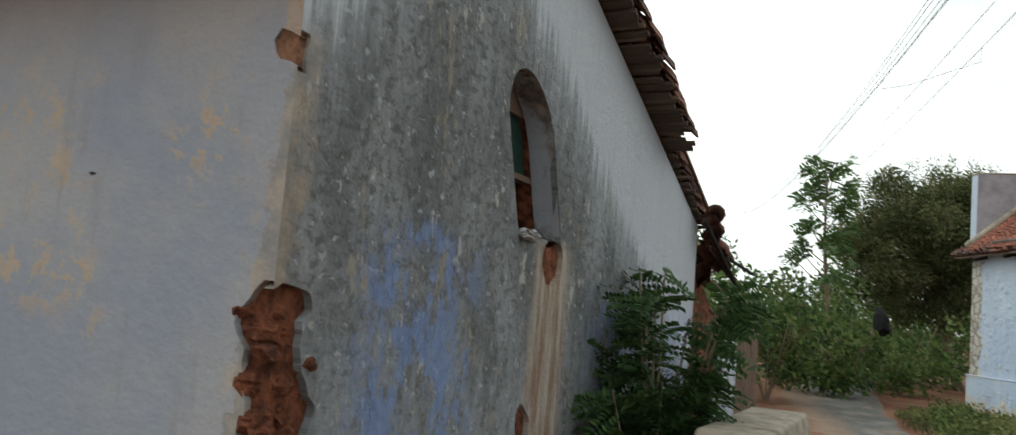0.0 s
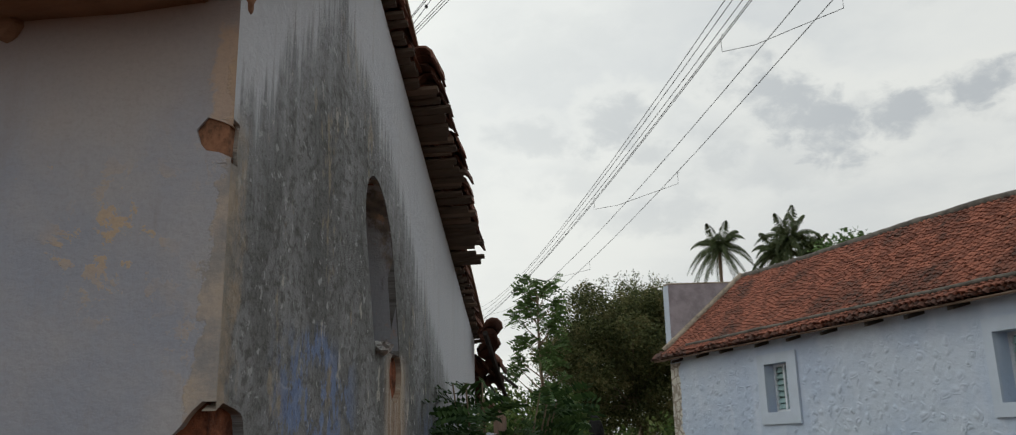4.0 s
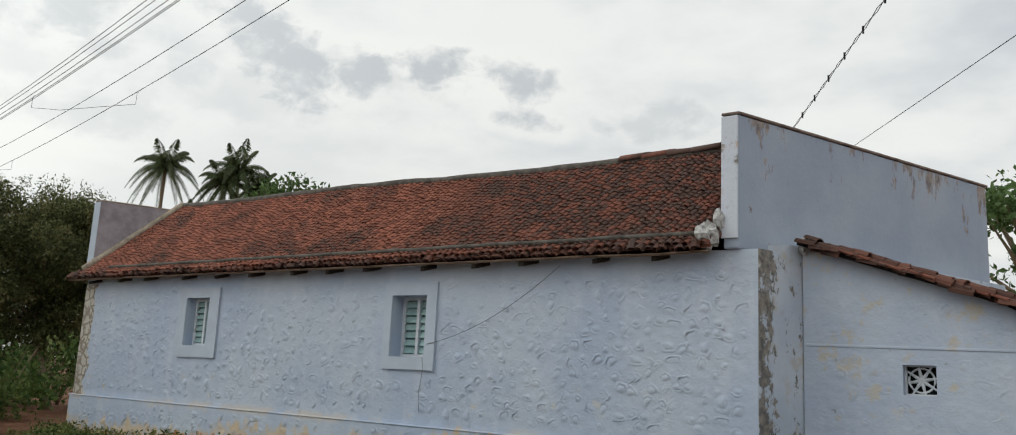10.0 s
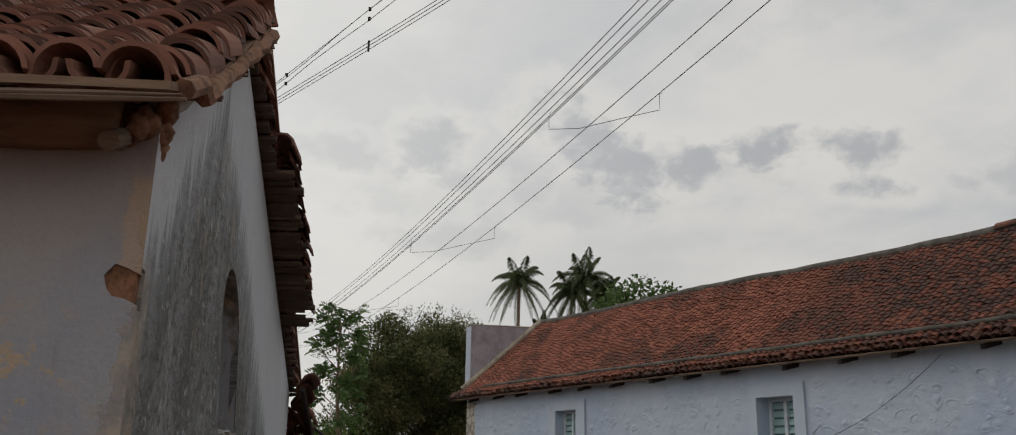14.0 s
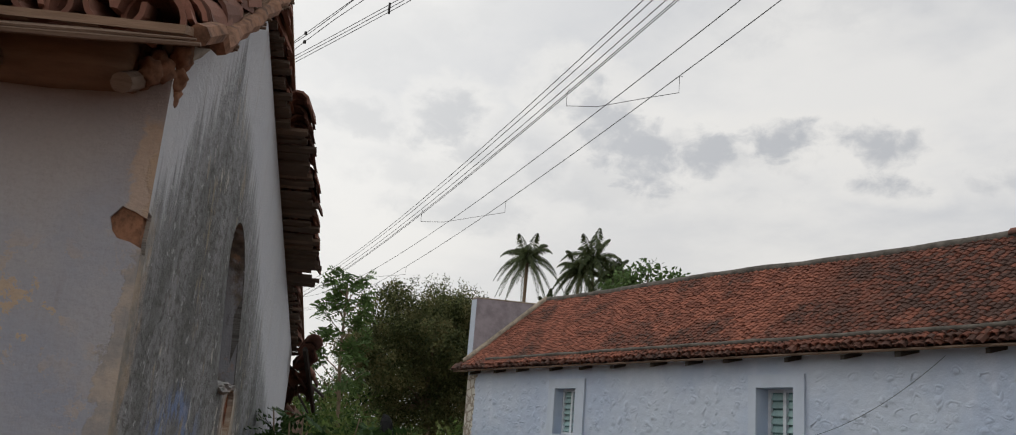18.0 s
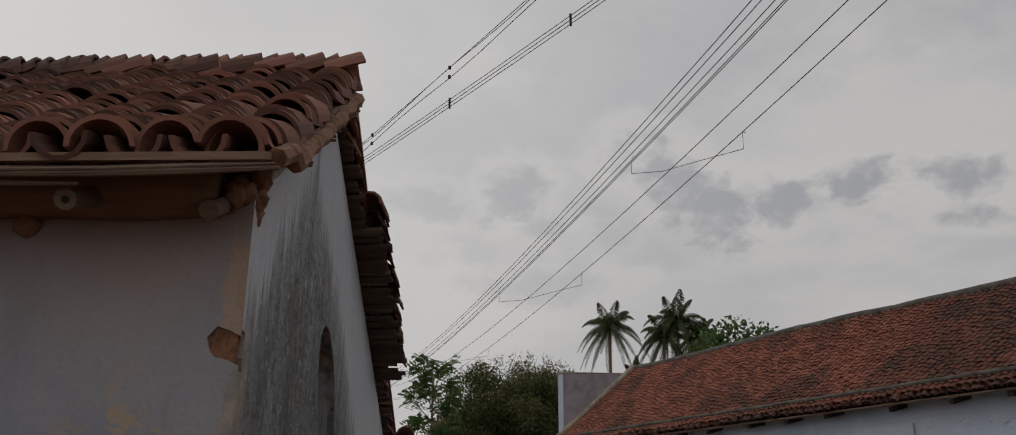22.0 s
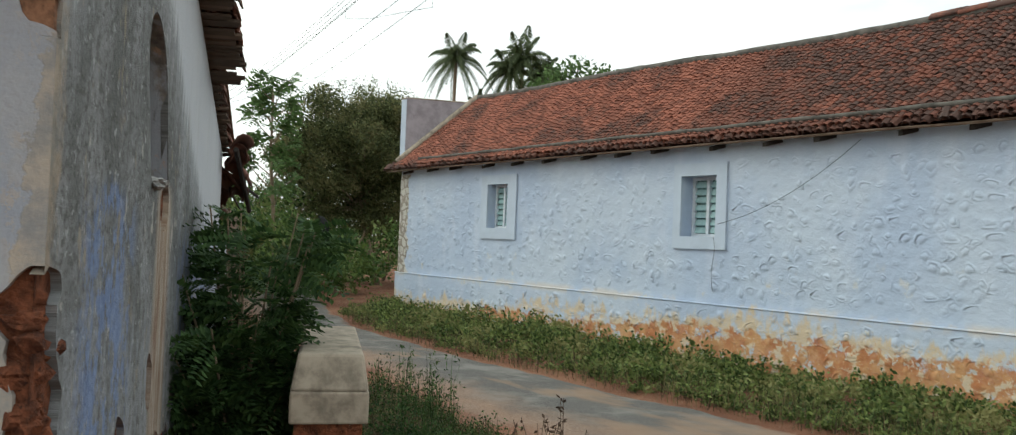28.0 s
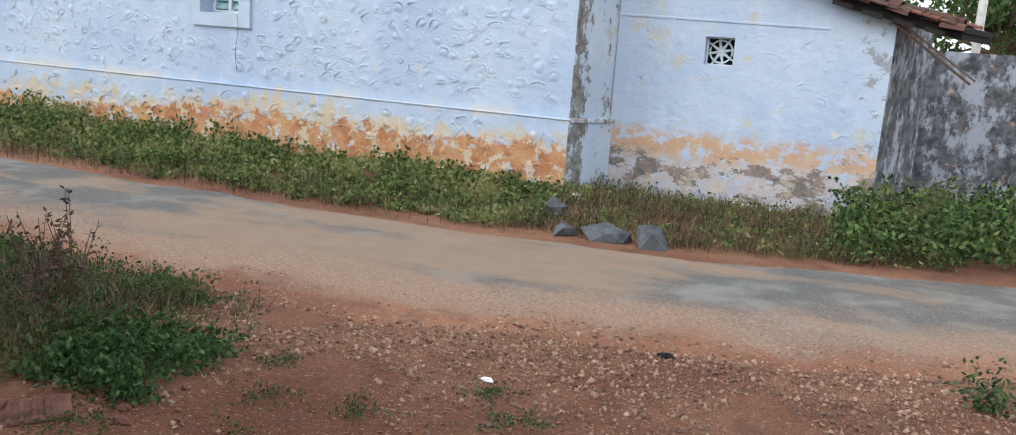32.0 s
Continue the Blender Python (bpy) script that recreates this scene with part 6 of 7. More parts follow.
# ---------- plants ----------


def leaf(g, at, way, side, length, width):
    """One leaf: a kite of two faces, folded a little along its rib."""
    up = way.cross(side)
    n = len(g.v)
    g.v += [tuple(at), tuple(at + way * length * 0.45 + side * width * 0.5 + up * width * 0.12), tuple(at + way * length), tuple(at + way * length * 0.45 - side * width * 0.5 + up * width * 0.12)]
    g.f += [(n, n + 1, n + 2), (n, n + 2, n + 3)]


def any_way(q, up=0.0):
    v = Vector((q.gauss(0, 1), q.gauss(0, 1), q.gauss(0, 1) + up))
    return v.normalized() if v.length > 1e-6 else Vector((0, 0, 1))


def leaf_cloud(g, q, centre, radius, n, size, flat=0.8, up=0.3):
    for _ in range(n):
        d = any_way(q) * radius * q.random() ** 0.45
        at = centre + Vector((d.x, d.y, d.z * flat))
        way = any_way(q, up)
        side = way.cross(any_way(q)).normalized()
        s = size * q.uniform(0.6, 1.3)
        leaf(g, at, way, side, s, s * 0.5)


def tree(name, base, height, crown, clumps, leaves, size, mat, label, seed, trunk_r=0.14, fork=0.35, lean=(0, 0), clump_r=0.6, shoots=0):
    """crown: centre height and the three half axes of its outline."""
    q = random.Random(seed)
    base = Vector(base)
    ob = thing(name, base, label, "tree")
    cz, ax, ay, az = crown
    top = base + Vector((lean[0], lean[1], height * fork))
    g = Geo().tube([base - Vector((0, 0, 0.1)), base.lerp(top, 0.5) + Vector((0.06, -0.04, 0)), top], [trunk_r * 1.25, trunk_r, trunk_r * 0.8], 10)
    part("trunk", g, M_BARK, ob, smooth=True)
    crown_g = Geo()
    for k in range(clumps):
        for _ in range(40):
            d = Vector((q.uniform(-1, 1), q.uniform(-1, 1), q.uniform(-1, 1)))
            if 0.25 < d.length < 1:
                break
        c = base + Vector((lean[0] + d.x * ax, lean[1] + d.y * ay, cz + d.z * az))
        if k < 26:
            mid = top.lerp(c, 0.5) + Vector((0, 0, 0.12 * height * q.uniform(0, 0.4)))
            part("limb", Geo().tube([top - Vector((0, 0, 0.05)), mid, c], [trunk_r * 0.5, trunk_r * 0.28, trunk_r * 0.08], 6, False), M_BARK, ob, smooth=True)
        leaf_cloud(crown_g, q, c, clump_r * q.uniform(0.6, 1.3), leaves // clumps, size)
    if shoots:
        for k in range(shoots):
            a, r = q.uniform(0, 6.28), q.random() ** 0.5
            foot = base + Vector((lean[0] + math.cos(a) * ax * r, lean[1] + math.sin(a) * ay * r, cz + az * 0.92 * math.sqrt(max(0.0, 1 - r * r))))
            for j in range(14):
                p = foot + Vector((q.gauss(0, 0.05), q.gauss(0, 0.05), 0.05 * j))
                way = any_way(q, 0.8)
                leaf(crown_g, p, way, way.cross(any_way(q)).normalized(), size * 1.1, size * 0.35)
    part("crown", crown_g, mat, ob, kind="stuff")
    return ob


tree("tree", (-26.5, 14.2, 0), 6.8, (4.2, 2.5, 3.0, 2.3), 190, 150000, 0.096, M_TREE, "dull olive spreading tree with a bare trunk", 3, 0.125, 0.38, (-0.1, -0.75), 0.80, 150)
tree("tree", (-10.8, -8.6, 0), 6.6, (5.4, 1.9, 1.6, 0.9), 26, 5200, 0.10, M_TREE_2, "feathery light green tree behind the old house", 9, 0.12, 0.6, (0, 0), 0.5)
tree("tree", (-1.4, 18.6, 0), 6.6, (4.6, 1.5, 1.5, 1.5), 24, 3600, 0.16, M_TREE_2, "leafy green tree behind the parapet", 13, 0.12, 0.5, (0, 0), 0.6)
tree("tree", (2.0, 22.0, 0), 5.6, (3.6, 2.6, 1.8, 1.8), 44, 11000, 0.17, M_TREE_2, "leafy tree behind the compound wall", 15, 0.12, 0.4, (0, 0), 0.6)
tree("tree", (-45.5, 39.0, 0), 14.0, (12.3, 3.2, 3.2, 1.6), 22, 3200, 0.35, M_TREE_2, "distant bright green treetop", 17, 0.3, 0.7, (0, 0), 0.9)


def shrub(base, rx, ry, h, n, size, mat, seed, label="dense green roadside shrub"):
    q = random.Random(seed)
    base = Vector(base)
    ob = thing("shrub", base, label, "shrub", "shrubs beyond the lane")
    g = Geo()
    for k in range(7):
        a = q.uniform(0, 6.28)
        g = Geo()
        g.tube([base - Vector((0, 0, 0.05)), base + Vector((math.cos(a) * rx * 0.3, math.sin(a) * ry * 0.3, h * 0.4)), base + Vector((math.cos(a) * rx * 0.6, math.sin(a) * ry * 0.6, h * q.uniform(0.6, 0.9)))], [0.03, 0.02, 0.008], 5, False)
        part("stem", g, M_BARK, ob)
    g = Geo()
    for k in range(16):
        c = base + Vector((q.uniform(-1, 1) * rx, q.uniform(-1, 1) * ry, h * q.uniform(0.15, 0.85)))
        leaf_cloud(g, q, c, min(rx, ry, h) * q.uniform(0.35, 0.6), n // 16, size)
    part("foliage", g, mat, ob, kind="stuff")


rng = random.Random(41)
spots = [(-17.8, 6.0, 1.3, 1.0, 1.9), (-20.2, 8.4, 1.4, 1.2, 2.2), (-22.3, 10.6, 1.5, 1.3, 2.2), (-28.6, 13.4, 1.7, 1.4, 2.3), (-22.2, 7.4, 1.5, 1.3, 2.9), (-24.5, 9.0, 1.7, 1.4, 3.1),
         (-27.0, 10.8, 1.8, 1.4, 3.2), (-29.0, 15.8, 2.0, 1.5, 3.4), (-30.0, 13.0, 2.2, 1.7, 3.9), (-24.8, 15.6, 1.5, 1.3, 1.9), (-18.5, 3.9, 1.6, 1.3, 3.0), (-22.0, 4.0, 2.0, 1.5, 3.8), (-28.0, 6.0, 2.2, 1.8, 3.4), (-33.0, 11.0, 2.4, 2.0, 3.6),
         (-15.3, 4.0, 1.0, 0.8, 1.5), (-27.0, 18.6, 2.2, 1.4, 2.3), (-33, 19.5, 2.6, 1.6, 2.8)]
for k, (x, y, rx, ry, h) in enumerate(spots):
    shrub((x, y, 0), rx, ry, h, 2600, 0.15, M_HEDGE if k % 3 else M_WEED, 100 + k)
# far wood line that closes the lane
g = Geo()
q = random.Random(77)
for k in range(150):
    a = radians(q.uniform(100, 205))
    d = q.uniform(45, 75)
    c = Vector((math.cos(a) * d, math.sin(a) * d, q.uniform(0.5, 2.6)))
    leaf_cloud(g, q, c, q.uniform(1.6, 2.8), 110, 0.7)
solid("far_wood", g, M_TREE, "far belt of scrub and trees", "wood", "stuff")


def palm(base, height, seed, r=2.6):
    q = random.Random(seed)
    base = Vector(base)
    ob = thing("coconut_palm", base, "tall coconut palm with drooping dark fronds", "palm", "coconut palms")
    bend = Vector((q.uniform(-0.6, 0.6), q.uniform(-0.6, 0.6), 0))
    pts = [base + bend * (k * k) + Vector((0, 0, height * k)) for k in steps(0, 1, 0.125)]
    part("trunk", Geo().tube(pts, [0.2 - 0.06 * k / 8 for k in range(9)], 8), M_BARK, ob, smooth=True)
    head = pts[-1]
    for k in range(26):
        a = 2.4 * k + q.uniform(-0.25, 0.25)
        rise = radians(78 - 120 * (k + 0.5) / 26 + q.uniform(-9, 9))
        out = Vector((math.cos(a), math.sin(a), 0))
        L = r * q.uniform(1.15, 1.4) * (1.0 if rise > 0 else 0.9)
        rib = []
        for j in range(9):
            t = j / 8
            bow = 0.62 * t * t * (0.35 + math.cos(rise))
            rib.append(head + out * L * (t * math.cos(rise) * (1 - 0.16 * t)) + Vector((0, 0, L * (t * math.sin(rise) - bow))))
        g = Geo().tube(rib, [0.04 - 0.032 * j / 8 for j in range(9)], 4, False)
        for j in range(1, 9):
            way = (rib[j] - rib[j - 1]).normalized()
            side = way.cross(Vector((0, 0, 1))).normalized()
            for m in range(8):
                at = rib[j - 1].lerp(rib[j], m / 8)
                w = 0.52 * r / 2.6 * math.sin(math.pi * min(1, (j + m / 8) / 9.4) ** 0.75)
                for sgn in (-1, 1):
                    d = (side * sgn + way * 0.7 + Vector((0, 0, -0.9 - 0.4 * q.random()))).normalized()
                    leaf(g, at, d, way, w * q.uniform(0.8, 1.2) + 0.12, 0.075)
        part("frond", g, M_PALM, ob)
    for k in range(6):      # nuts under the crown
        a = q.uniform(0, 6.28)
        part("coconut", lump(head + Vector((math.cos(a) * 0.28, math.sin(a) * 0.28, -0.3 - 0.2 * q.random())), (0.13, 0.13, 0.16), k, 1, 0.1), M_PALM, ob)
    return ob


palm((-67.4, 43.1, 0), 18.4, 1, 3.3)
palm((-65.0, 46.7, 0), 17.4, 2, 3.1)
palm((-63.8, 48.3, 0), 18.6, 3, 3.5)
palm((-62.4, 50.1, 0), 17.0, 4, 2.8)
palm((-66.0, 44.5, 0), 13.4, 5, 2.2)

# feathery bush between the old house and the stub wall


def pinnate(g, q, at, way, length, pairs, size):
    side = way.cross(Vector((0, 0, 1))).normalized()
    roll = q.uniform(-1.1, 1.1)
    side = (side * math.cos(roll) + way.cross(side) * math.sin(roll)).normalized()
    for k in range(pairs):
        t = (k + 0.6) / pairs
        p = at + way * length * t + Vector((0, 0, -0.25 * length * t * t))
        for sgn in (-1, 1):
            d = (side * sgn + way * 0.35 + Vector((0, 0, q.uniform(-0.25, 0.1)))).normalized()
            leaf(g, p, d, way, size * q.uniform(0.8, 1.15), size * 0.5)


def slender_tree(base, seed):
    """A young tree: thin trunk, rising branches, sprays of compound leaves at their ends."""
    q = random.Random(seed)
    base = Vector(base)
    ob = thing("tree", base, "slender young tree with sparse fresh green leaves", "tree")
    top = base + Vector((0.1, -0.15, 5.1))
    trunk = [base - Vector((0, 0, 0.1)), base + Vector((0.05, 0.06, 1.7)), base + Vector((-0.02, -0.08, 3.4)), top]
    part("trunk", Geo().tube(trunk, [0.07, 0.055, 0.04, 0.02], 8), M_BARK, ob, smooth=True)
    g = Geo()
    for k in range(26):
        t = 0.42 + 0.58 * (k + 0.5) / 26
        u = t * 3
        p = trunk[int(min(2, u))].lerp(trunk[int(min(2, u)) + 1], u - int(min(2, u)))
        a = k * 2.4 + q.uniform(-0.4, 0.4)
        r = (0.95 - 0.55 * t) * q.uniform(0.8, 1.3)
        tip = p + Vector((math.cos(a) * r, math.sin(a) * r, r * 0.75 + 0.1))
        part("branch", Geo().tube([p, p.lerp(tip, 0.5) + Vector((0, 0, -0.04)), tip], [0.018, 0.012, 0.006], 5, False), M_BARK, ob)
        for j in range(8):
            b = a + q.uniform(-2.2, 2.2)
            way = Vector((math.cos(b), math.sin(b), q.uniform(-0.5, 0.9))).normalized()
            pinnate(g, q, p.lerp(tip, q.uniform(0.6, 1.0)), way, q.uniform(0.28, 0.46), 6, 0.15)
    part("crown", g, M_TREE_2, ob, kind="stuff")


slender_tree((-20.6, 8.08, 0), 7)

q = random.Random(51)
bush_at = Vector((-4.475, 1.63, 0.05))
bush = thing("bush", bush_at, "dark feathery-leaved bush growing against the old house", "bush")
stem_g, leaf_g = [], Geo()
for k in range(44):
    a = q.uniform(0, 2 * math.pi)
    reach = q.uniform(0.10, 0.46)
    h = q.uniform(0.75, 1.72) if k < 30 else q.uniform(0.3, 0.9)
    out = Vector((math.cos(a), math.sin(a), 0))
    pts = [bush_at + out * 0.03 * k / 44, bush_at + out * reach * 0.35 + Vector((0, 0, h * 0.5)), bush_at + out * reach + Vector((0, 0, h))]
    stem_g.append(pts)
    part("stem", Geo().tube(pts, [0.014, 0.009, 0.004], 5, False), M_BARK, bush)
    for j in range(46):
        t = q.uniform(0.12, 1.0) ** 1.1
        at = pts[0].lerp(pts[1], t * 2) if t < 0.5 else pts[1].lerp(pts[2], t * 2 - 1)
        b = a + q.uniform(-1.6, 1.6)
        way = Vector((math.cos(b), math.sin(b), q.uniform(-0.35, 0.7))).normalized()
        pinnate(leaf_g, q, at, way, q.uniform(0.16, 0.28), 9, 0.055)
part("foliage", leaf_g, M_LEAF, bush, kind="stuff")

# weeds along house B, at the annex, by the stub wall
g, dry, dead = Geo(), Geo(), Geo()
q = random.Random(61)


def plant(g, q, at, h, n, size, spread):
    top = at + Vector((q.uniform(-1, 1) * spread, q.uniform(-1, 1) * spread, h))
    for k in range(n):
        t = q.uniform(0.15, 1.0)
        p = at.lerp(top, t) + Vector((q.gauss(0, 1), q.gauss(0, 1), 0)) * spread * 0.35
        way = any_way(q, 0.35)
        leaf(g, p, way, way.cross(any_way(q)).normalized(), size * q.uniform(0.6, 1.3), size * 0.55)


def blade(g, q, at, h, lean):
    a = q.uniform(0, 6.28)
    tip = at + Vector((math.cos(a) * lean, math.sin(a) * lean, h))
    s = Vector((-math.sin(a), math.cos(a), 0)) * 0.0032
    m = at.lerp(tip, 0.55) + Vector((0, 0, h * 0.1))
    n = len(g.v)
    g.v += [tuple(at - s), tuple(at + s), tuple(m + s * 0.8), tuple(m - s * 0.8), tuple(tip)]
    g.f += [(n, n + 1, n + 2, n + 3), (n + 3, n + 2, n + 4)]


for k in range(3400):
    x = q.uniform(-16.9, -3.0)
    f = edge_y(FAR_EDGE, x) + 0.22 + 0.35 * hum(x * 1.3, 4, 4) + 0.15 * hum(x * 4.1, 4, 4)
    y = f + (Y_B - 0.08 - f) * q.random() ** 1.1
    if hum(x * 1.4, y * 1.4, 9) < -0.24:
        continue
    h = (0.05 + 0.20 * q.random() ** 1.8 + 0.42 * hum(x * 2.1, y * 1.4, 5)) * (1.0 - 0.45 * min(1.0, max(0.0, (x + 9.0) / 5.0)))
    plant(g, q, Vector((x, y, ground_z(x, y))), max(0.05, h), 13, 0.045 + 0.035 * (0.5 + hum(x * 2.3, y * 2.3, 8)), 0.14)
for k in range(220):    # broad-leaved plants
    x = q.uniform(-16.9, -3.0)
    f = edge_y(FAR_EDGE, x) + 0.55
    y = f + (Y_B - 0.15 - f) * q.random()
    plant(g, q, Vector((x, y, ground_z(x, y))), q.uniform(0.10, 0.34) * (1.0 if x < -8 else 0.7), 18, 0.075, 0.17)
for k in range(420):    # taller sprigs
    x = q.uniform(-16.9, -3.4)
    f = edge_y(FAR_EDGE, x) + 0.9
    y = f + (Y_B - 0.15 - f) * q.random()
    plant(g, q, Vector((x, y, ground_z(x, y))), q.uniform(0.2, 0.48) * (0.8 + 0.5 * hum(x * 1.3, 7, 5)) * (1.0 - 0.45 * min(1.0, max(0.0, (x + 9.0) / 5.0))), 22, 0.065, 0.16)
for k in range(3000):
    x = q.uniform(-16.9, -3.0)
    y = edge_y(FAR_EDGE, x) + q.uniform(-0.05, 1.0)
    blade(dry, q, Vector((x, y, ground_z(x, y))), q.uniform(0.08, 0.28), q.uniform(0.02, 0.12))
for k in range(1500):   # brown creepers in front of the annex
    x, u = q.uniform(-3.2, 0.6), q.random()
    f = edge_y(FAR_EDGE, x) + 0.25
    y = f + (Y_X - 0.1 - f) * u
    p = Vector((x, y, ground_z(x, y)))
    if q.random() < 0.34:
        plant(g, q, p, q.uniform(0.05, 0.20), 8, 0.045, 0.12)
    else:
        for _ in range(9):
            blade(dry, q, p + Vector((q.uniform(-0.1, 0.1), q.uniform(-0.1, 0.1), 0)), q.uniform(0.04, 0.2), q.uniform(0.05, 0.2))
lush = Geo()
for k in range(900):    # lush clump by the annex's end
    x = q.uniform(-0.35, 3.2)
    y = edge_y(FAR_EDGE, x) + 0.3 + q.random() * 2.6
    plant(lush, q, Vector((x, y, ground_z(x, y))), q.uniform(0.15, 0.55), 16, 0.07, 0.16)
solid("annex_weeds", lush, M_WEED, "lush green weeds at the end of the low annex", "weeds", "stuff")
solid("lane_weeds", g, M_LANE_WEED, "low green weeds along the foot of the blue house", "weeds", "stuff")

near, brown = Geo(), Geo()
for k in range(3000):   # patch near the camera, from the stub wall towards the lane
    x = q.uniform(-8.5, -2.75)
    n = edge_y(NEAR_EDGE, x)
    lo = 2.62 + 0.12 * hum(x * 2, 1, 1) if x > -4.2 else 2.3
    y = q.uniform(lo, n - 0.15)
    if y < lo or hum(x * 1.3, y * 1.3, 2) < -0.42:
        continue
    p = Vector((x, y, ground_z(x, y)))
    if x > -3.6 and y > 3.4 and (q.random() < 0.85 or x > -3.2):
        continue
    green = (hum(x * 0.8, y * 0.8, 6) > 0.20) or (x > -3.6 and y < 3.4)
    if green:
        plant(near, q, p, q.uniform(0.03, 0.16), 28, 0.024 + 0.02 * q.random(), 0.13)
    else:
        for _ in range(7):
            blade(dry, q, p + Vector((q.uniform(-0.12, 0.12), q.uniform(-0.12, 0.12), 0)), q.uniform(0.03, 0.17), q.uniform(0.03, 0.18))
        if q.random() < 0.55:
            plant(near, q, p, q.uniform(0.05, 0.25), 16, 0.026, 0.1)
for x, y, r in ((-2.58, 3.42, 0.10), (-1.9, 3.05, 0.13), (-2.35, 2.98, 0.12), (-1.35, 3.35, 0.14), (-1.55, 3.6, 0.12), (-2.2, 2.62, 0.2), (-1.9, 2.45, 0.18), (-2.75, 2.35, 0.15), (-0.4, 3.2, 0.08)):
    for _ in range(22):
        p = Vector((x + q.gauss(0, r * 0.5), y + q.gauss(0, r * 0.5), 0))
        p.z = ground_z(p.x, p.y)
        plant(near, q, p, 0.035, 9, 0.018, 0.05)
for k in range(34):     # sprig at the right edge, plants by the stub wall
    plant(near, q, Vector((0.62 + q.gauss(0, 0.05), 4.85 + q.gauss(0, 0.05), 0.0)), q.uniform(0.08, 0.30), 8, 0.036, 0.08)
for x, y, h in ((-6.3, 4.0, 0.75), (-6.9, 4.15, 0.7), (-5.2, 3.4, 0.5), (-5.8, 3.5, 0.6), (-4.6, 3.1, 0.4), (-7.6, 4.2, 0.5)):
    for _ in range(16):
        p = Vector((x + q.gauss(0, 0.09), y + q.gauss(0, 0.09), ground_z(x, y)))
        tall = h * q.uniform(0.5, 1.0)
        blade(near, q, p, tall * 1.05, 0.06)
        blade(near, q, p, tall * 0.8, 0.12)
        for j in range(18):
            t = q.uniform(0.2, 1.0)
            way = any_way(q, 0.6)
            leaf(near, p + Vector((q.gauss(0, 0.025), q.gauss(0, 0.025), tall * t)), way, way.cross(any_way(q)).normalized(), 0.045 * q.uniform(0.6, 1.2), 0.012)
solid("low_weeds", near, M_NEAR_WEED, "low green creeping weeds on the red earth", "weeds", "stuff")
solid("dry_grass", dry, M_DRY, "dry straw-coloured grass among the weeds", "grass", "stuff")
for k, (x, y, h) in enumerate(((-4.02, 3.45, 0.68), (-4.12, 3.30, 0.58), (-4.3, 3.5, 0.5), (-3.9, 3.2, 0.5), (-4.25, 3.1, 0.4))):
    ob = thing("dead_plant", (x, y, ground_z(x, y)), "dead brown weed stalk with curled leaves", "dead plant", "dead weeds")
    for j in range(7):
        a = q.uniform(0, 6.28)
        p = Vector((x, y, ground_z(x, y) - 0.01))
        tip = p + Vector((math.cos(a) * 0.14, math.sin(a) * 0.14, h * q.uniform(0.6, 1.0)))
        lg = Geo().tube([p, p.lerp(tip, 0.5) + Vector((0, 0, 0.05)), tip], [0.005, 0.004, 0.002], 4, False)
        for _ in range(14):
            w = any_way(q)
            leaf(lg, p.lerp(tip, q.uniform(0.3, 1)), w, w.cross(any_way(q)).normalized(), 0.04, 0.018)
        part("stalk", lg, plain("dead_stalk", (0.10, 0.065, 0.045), 0.9), ob) if j == 0 else part("stalk", lg, bpy.data.materials["dead_stalk"], ob)

# ---------- stones, gravel, litter ----------
for k, (x, y, sx, sy, sz) in enumerate(((-1.80, 7.50, 0.17, 0.14, 0.15), (-2.22, 7.52, 0.24, 0.14, 0.09), (-2.60, 7.46, 0.12, 0.11, 0.08), (-2.95, 8.1, 0.12, 0.1, 0.12))):
    ob = tagged(new("stone", lump((0, 0, 0), (sx, sy, sz), 60 + k, 1, 0.75).mesh("stone", M_ROCK)), "rough blue-grey granite stone beside the lane", "stone", "stones beside the lane")
    ob.location = (x, y, sz * 0.55)
for k, (x, y, s) in enumerate(((-4.55, 3.02, 0.16), (-4.3, 2.95, 0.12), (-4.2, 4.0, 0.05))):
    ob = tagged(new("stone", lump((0, 0, 0), (s * 1.3, s, s * 0.8), 70 + k, 2, 0.4).mesh("stone", M_ROCK)), "grey stone half buried among weeds", "stone", "stones among the weeds")
    ob.location = (x, y, s * 0.35)
g = Geo()
for k in range(42000):
    x = q.uniform(-5.0, 2.4)
    n = edge_y(NEAR_EDGE, x)
    y = n + 0.5 - abs(q.gauss(0, 1.3))
    if y < 1.6 or hum(x * 1.5, y * 1.5, 3) < -0.25:
        continue
    s = 0.0042 + 0.015 * q.random() ** 6
    p = Vector((x, y, ground_z(x, y) + s * 0.3 + (0.008 if y > n else 0)))
    a, b = any_way(q) * s, any_way(q) * s
    c = a.cross(b).normalized() * s if a.cross(b).length > 1e-9 else Vector((0, 0, s))
    g.add([p + a, p - a, p + b, p - b, p + c, p - c], [(0, 2, 4), (2, 1, 4), (1, 3, 4), (3, 0, 4), (2, 0, 5), (1, 2, 5), (3, 1, 5), (0, 3, 5)])
solid("gravel", g, M_PEBBLE, "loose pale gravel on the red earth", "gravel", "stuff")


def litter(name, x, y, mat, label, size, seed):
    ob = tagged(new(name, lump((0, 0, 0), size, seed, 2, 0.5).mesh(name, mat)), label, "litter")
    ob.location = (x, y, ground_z(x, y) + size[2] * 0.6)


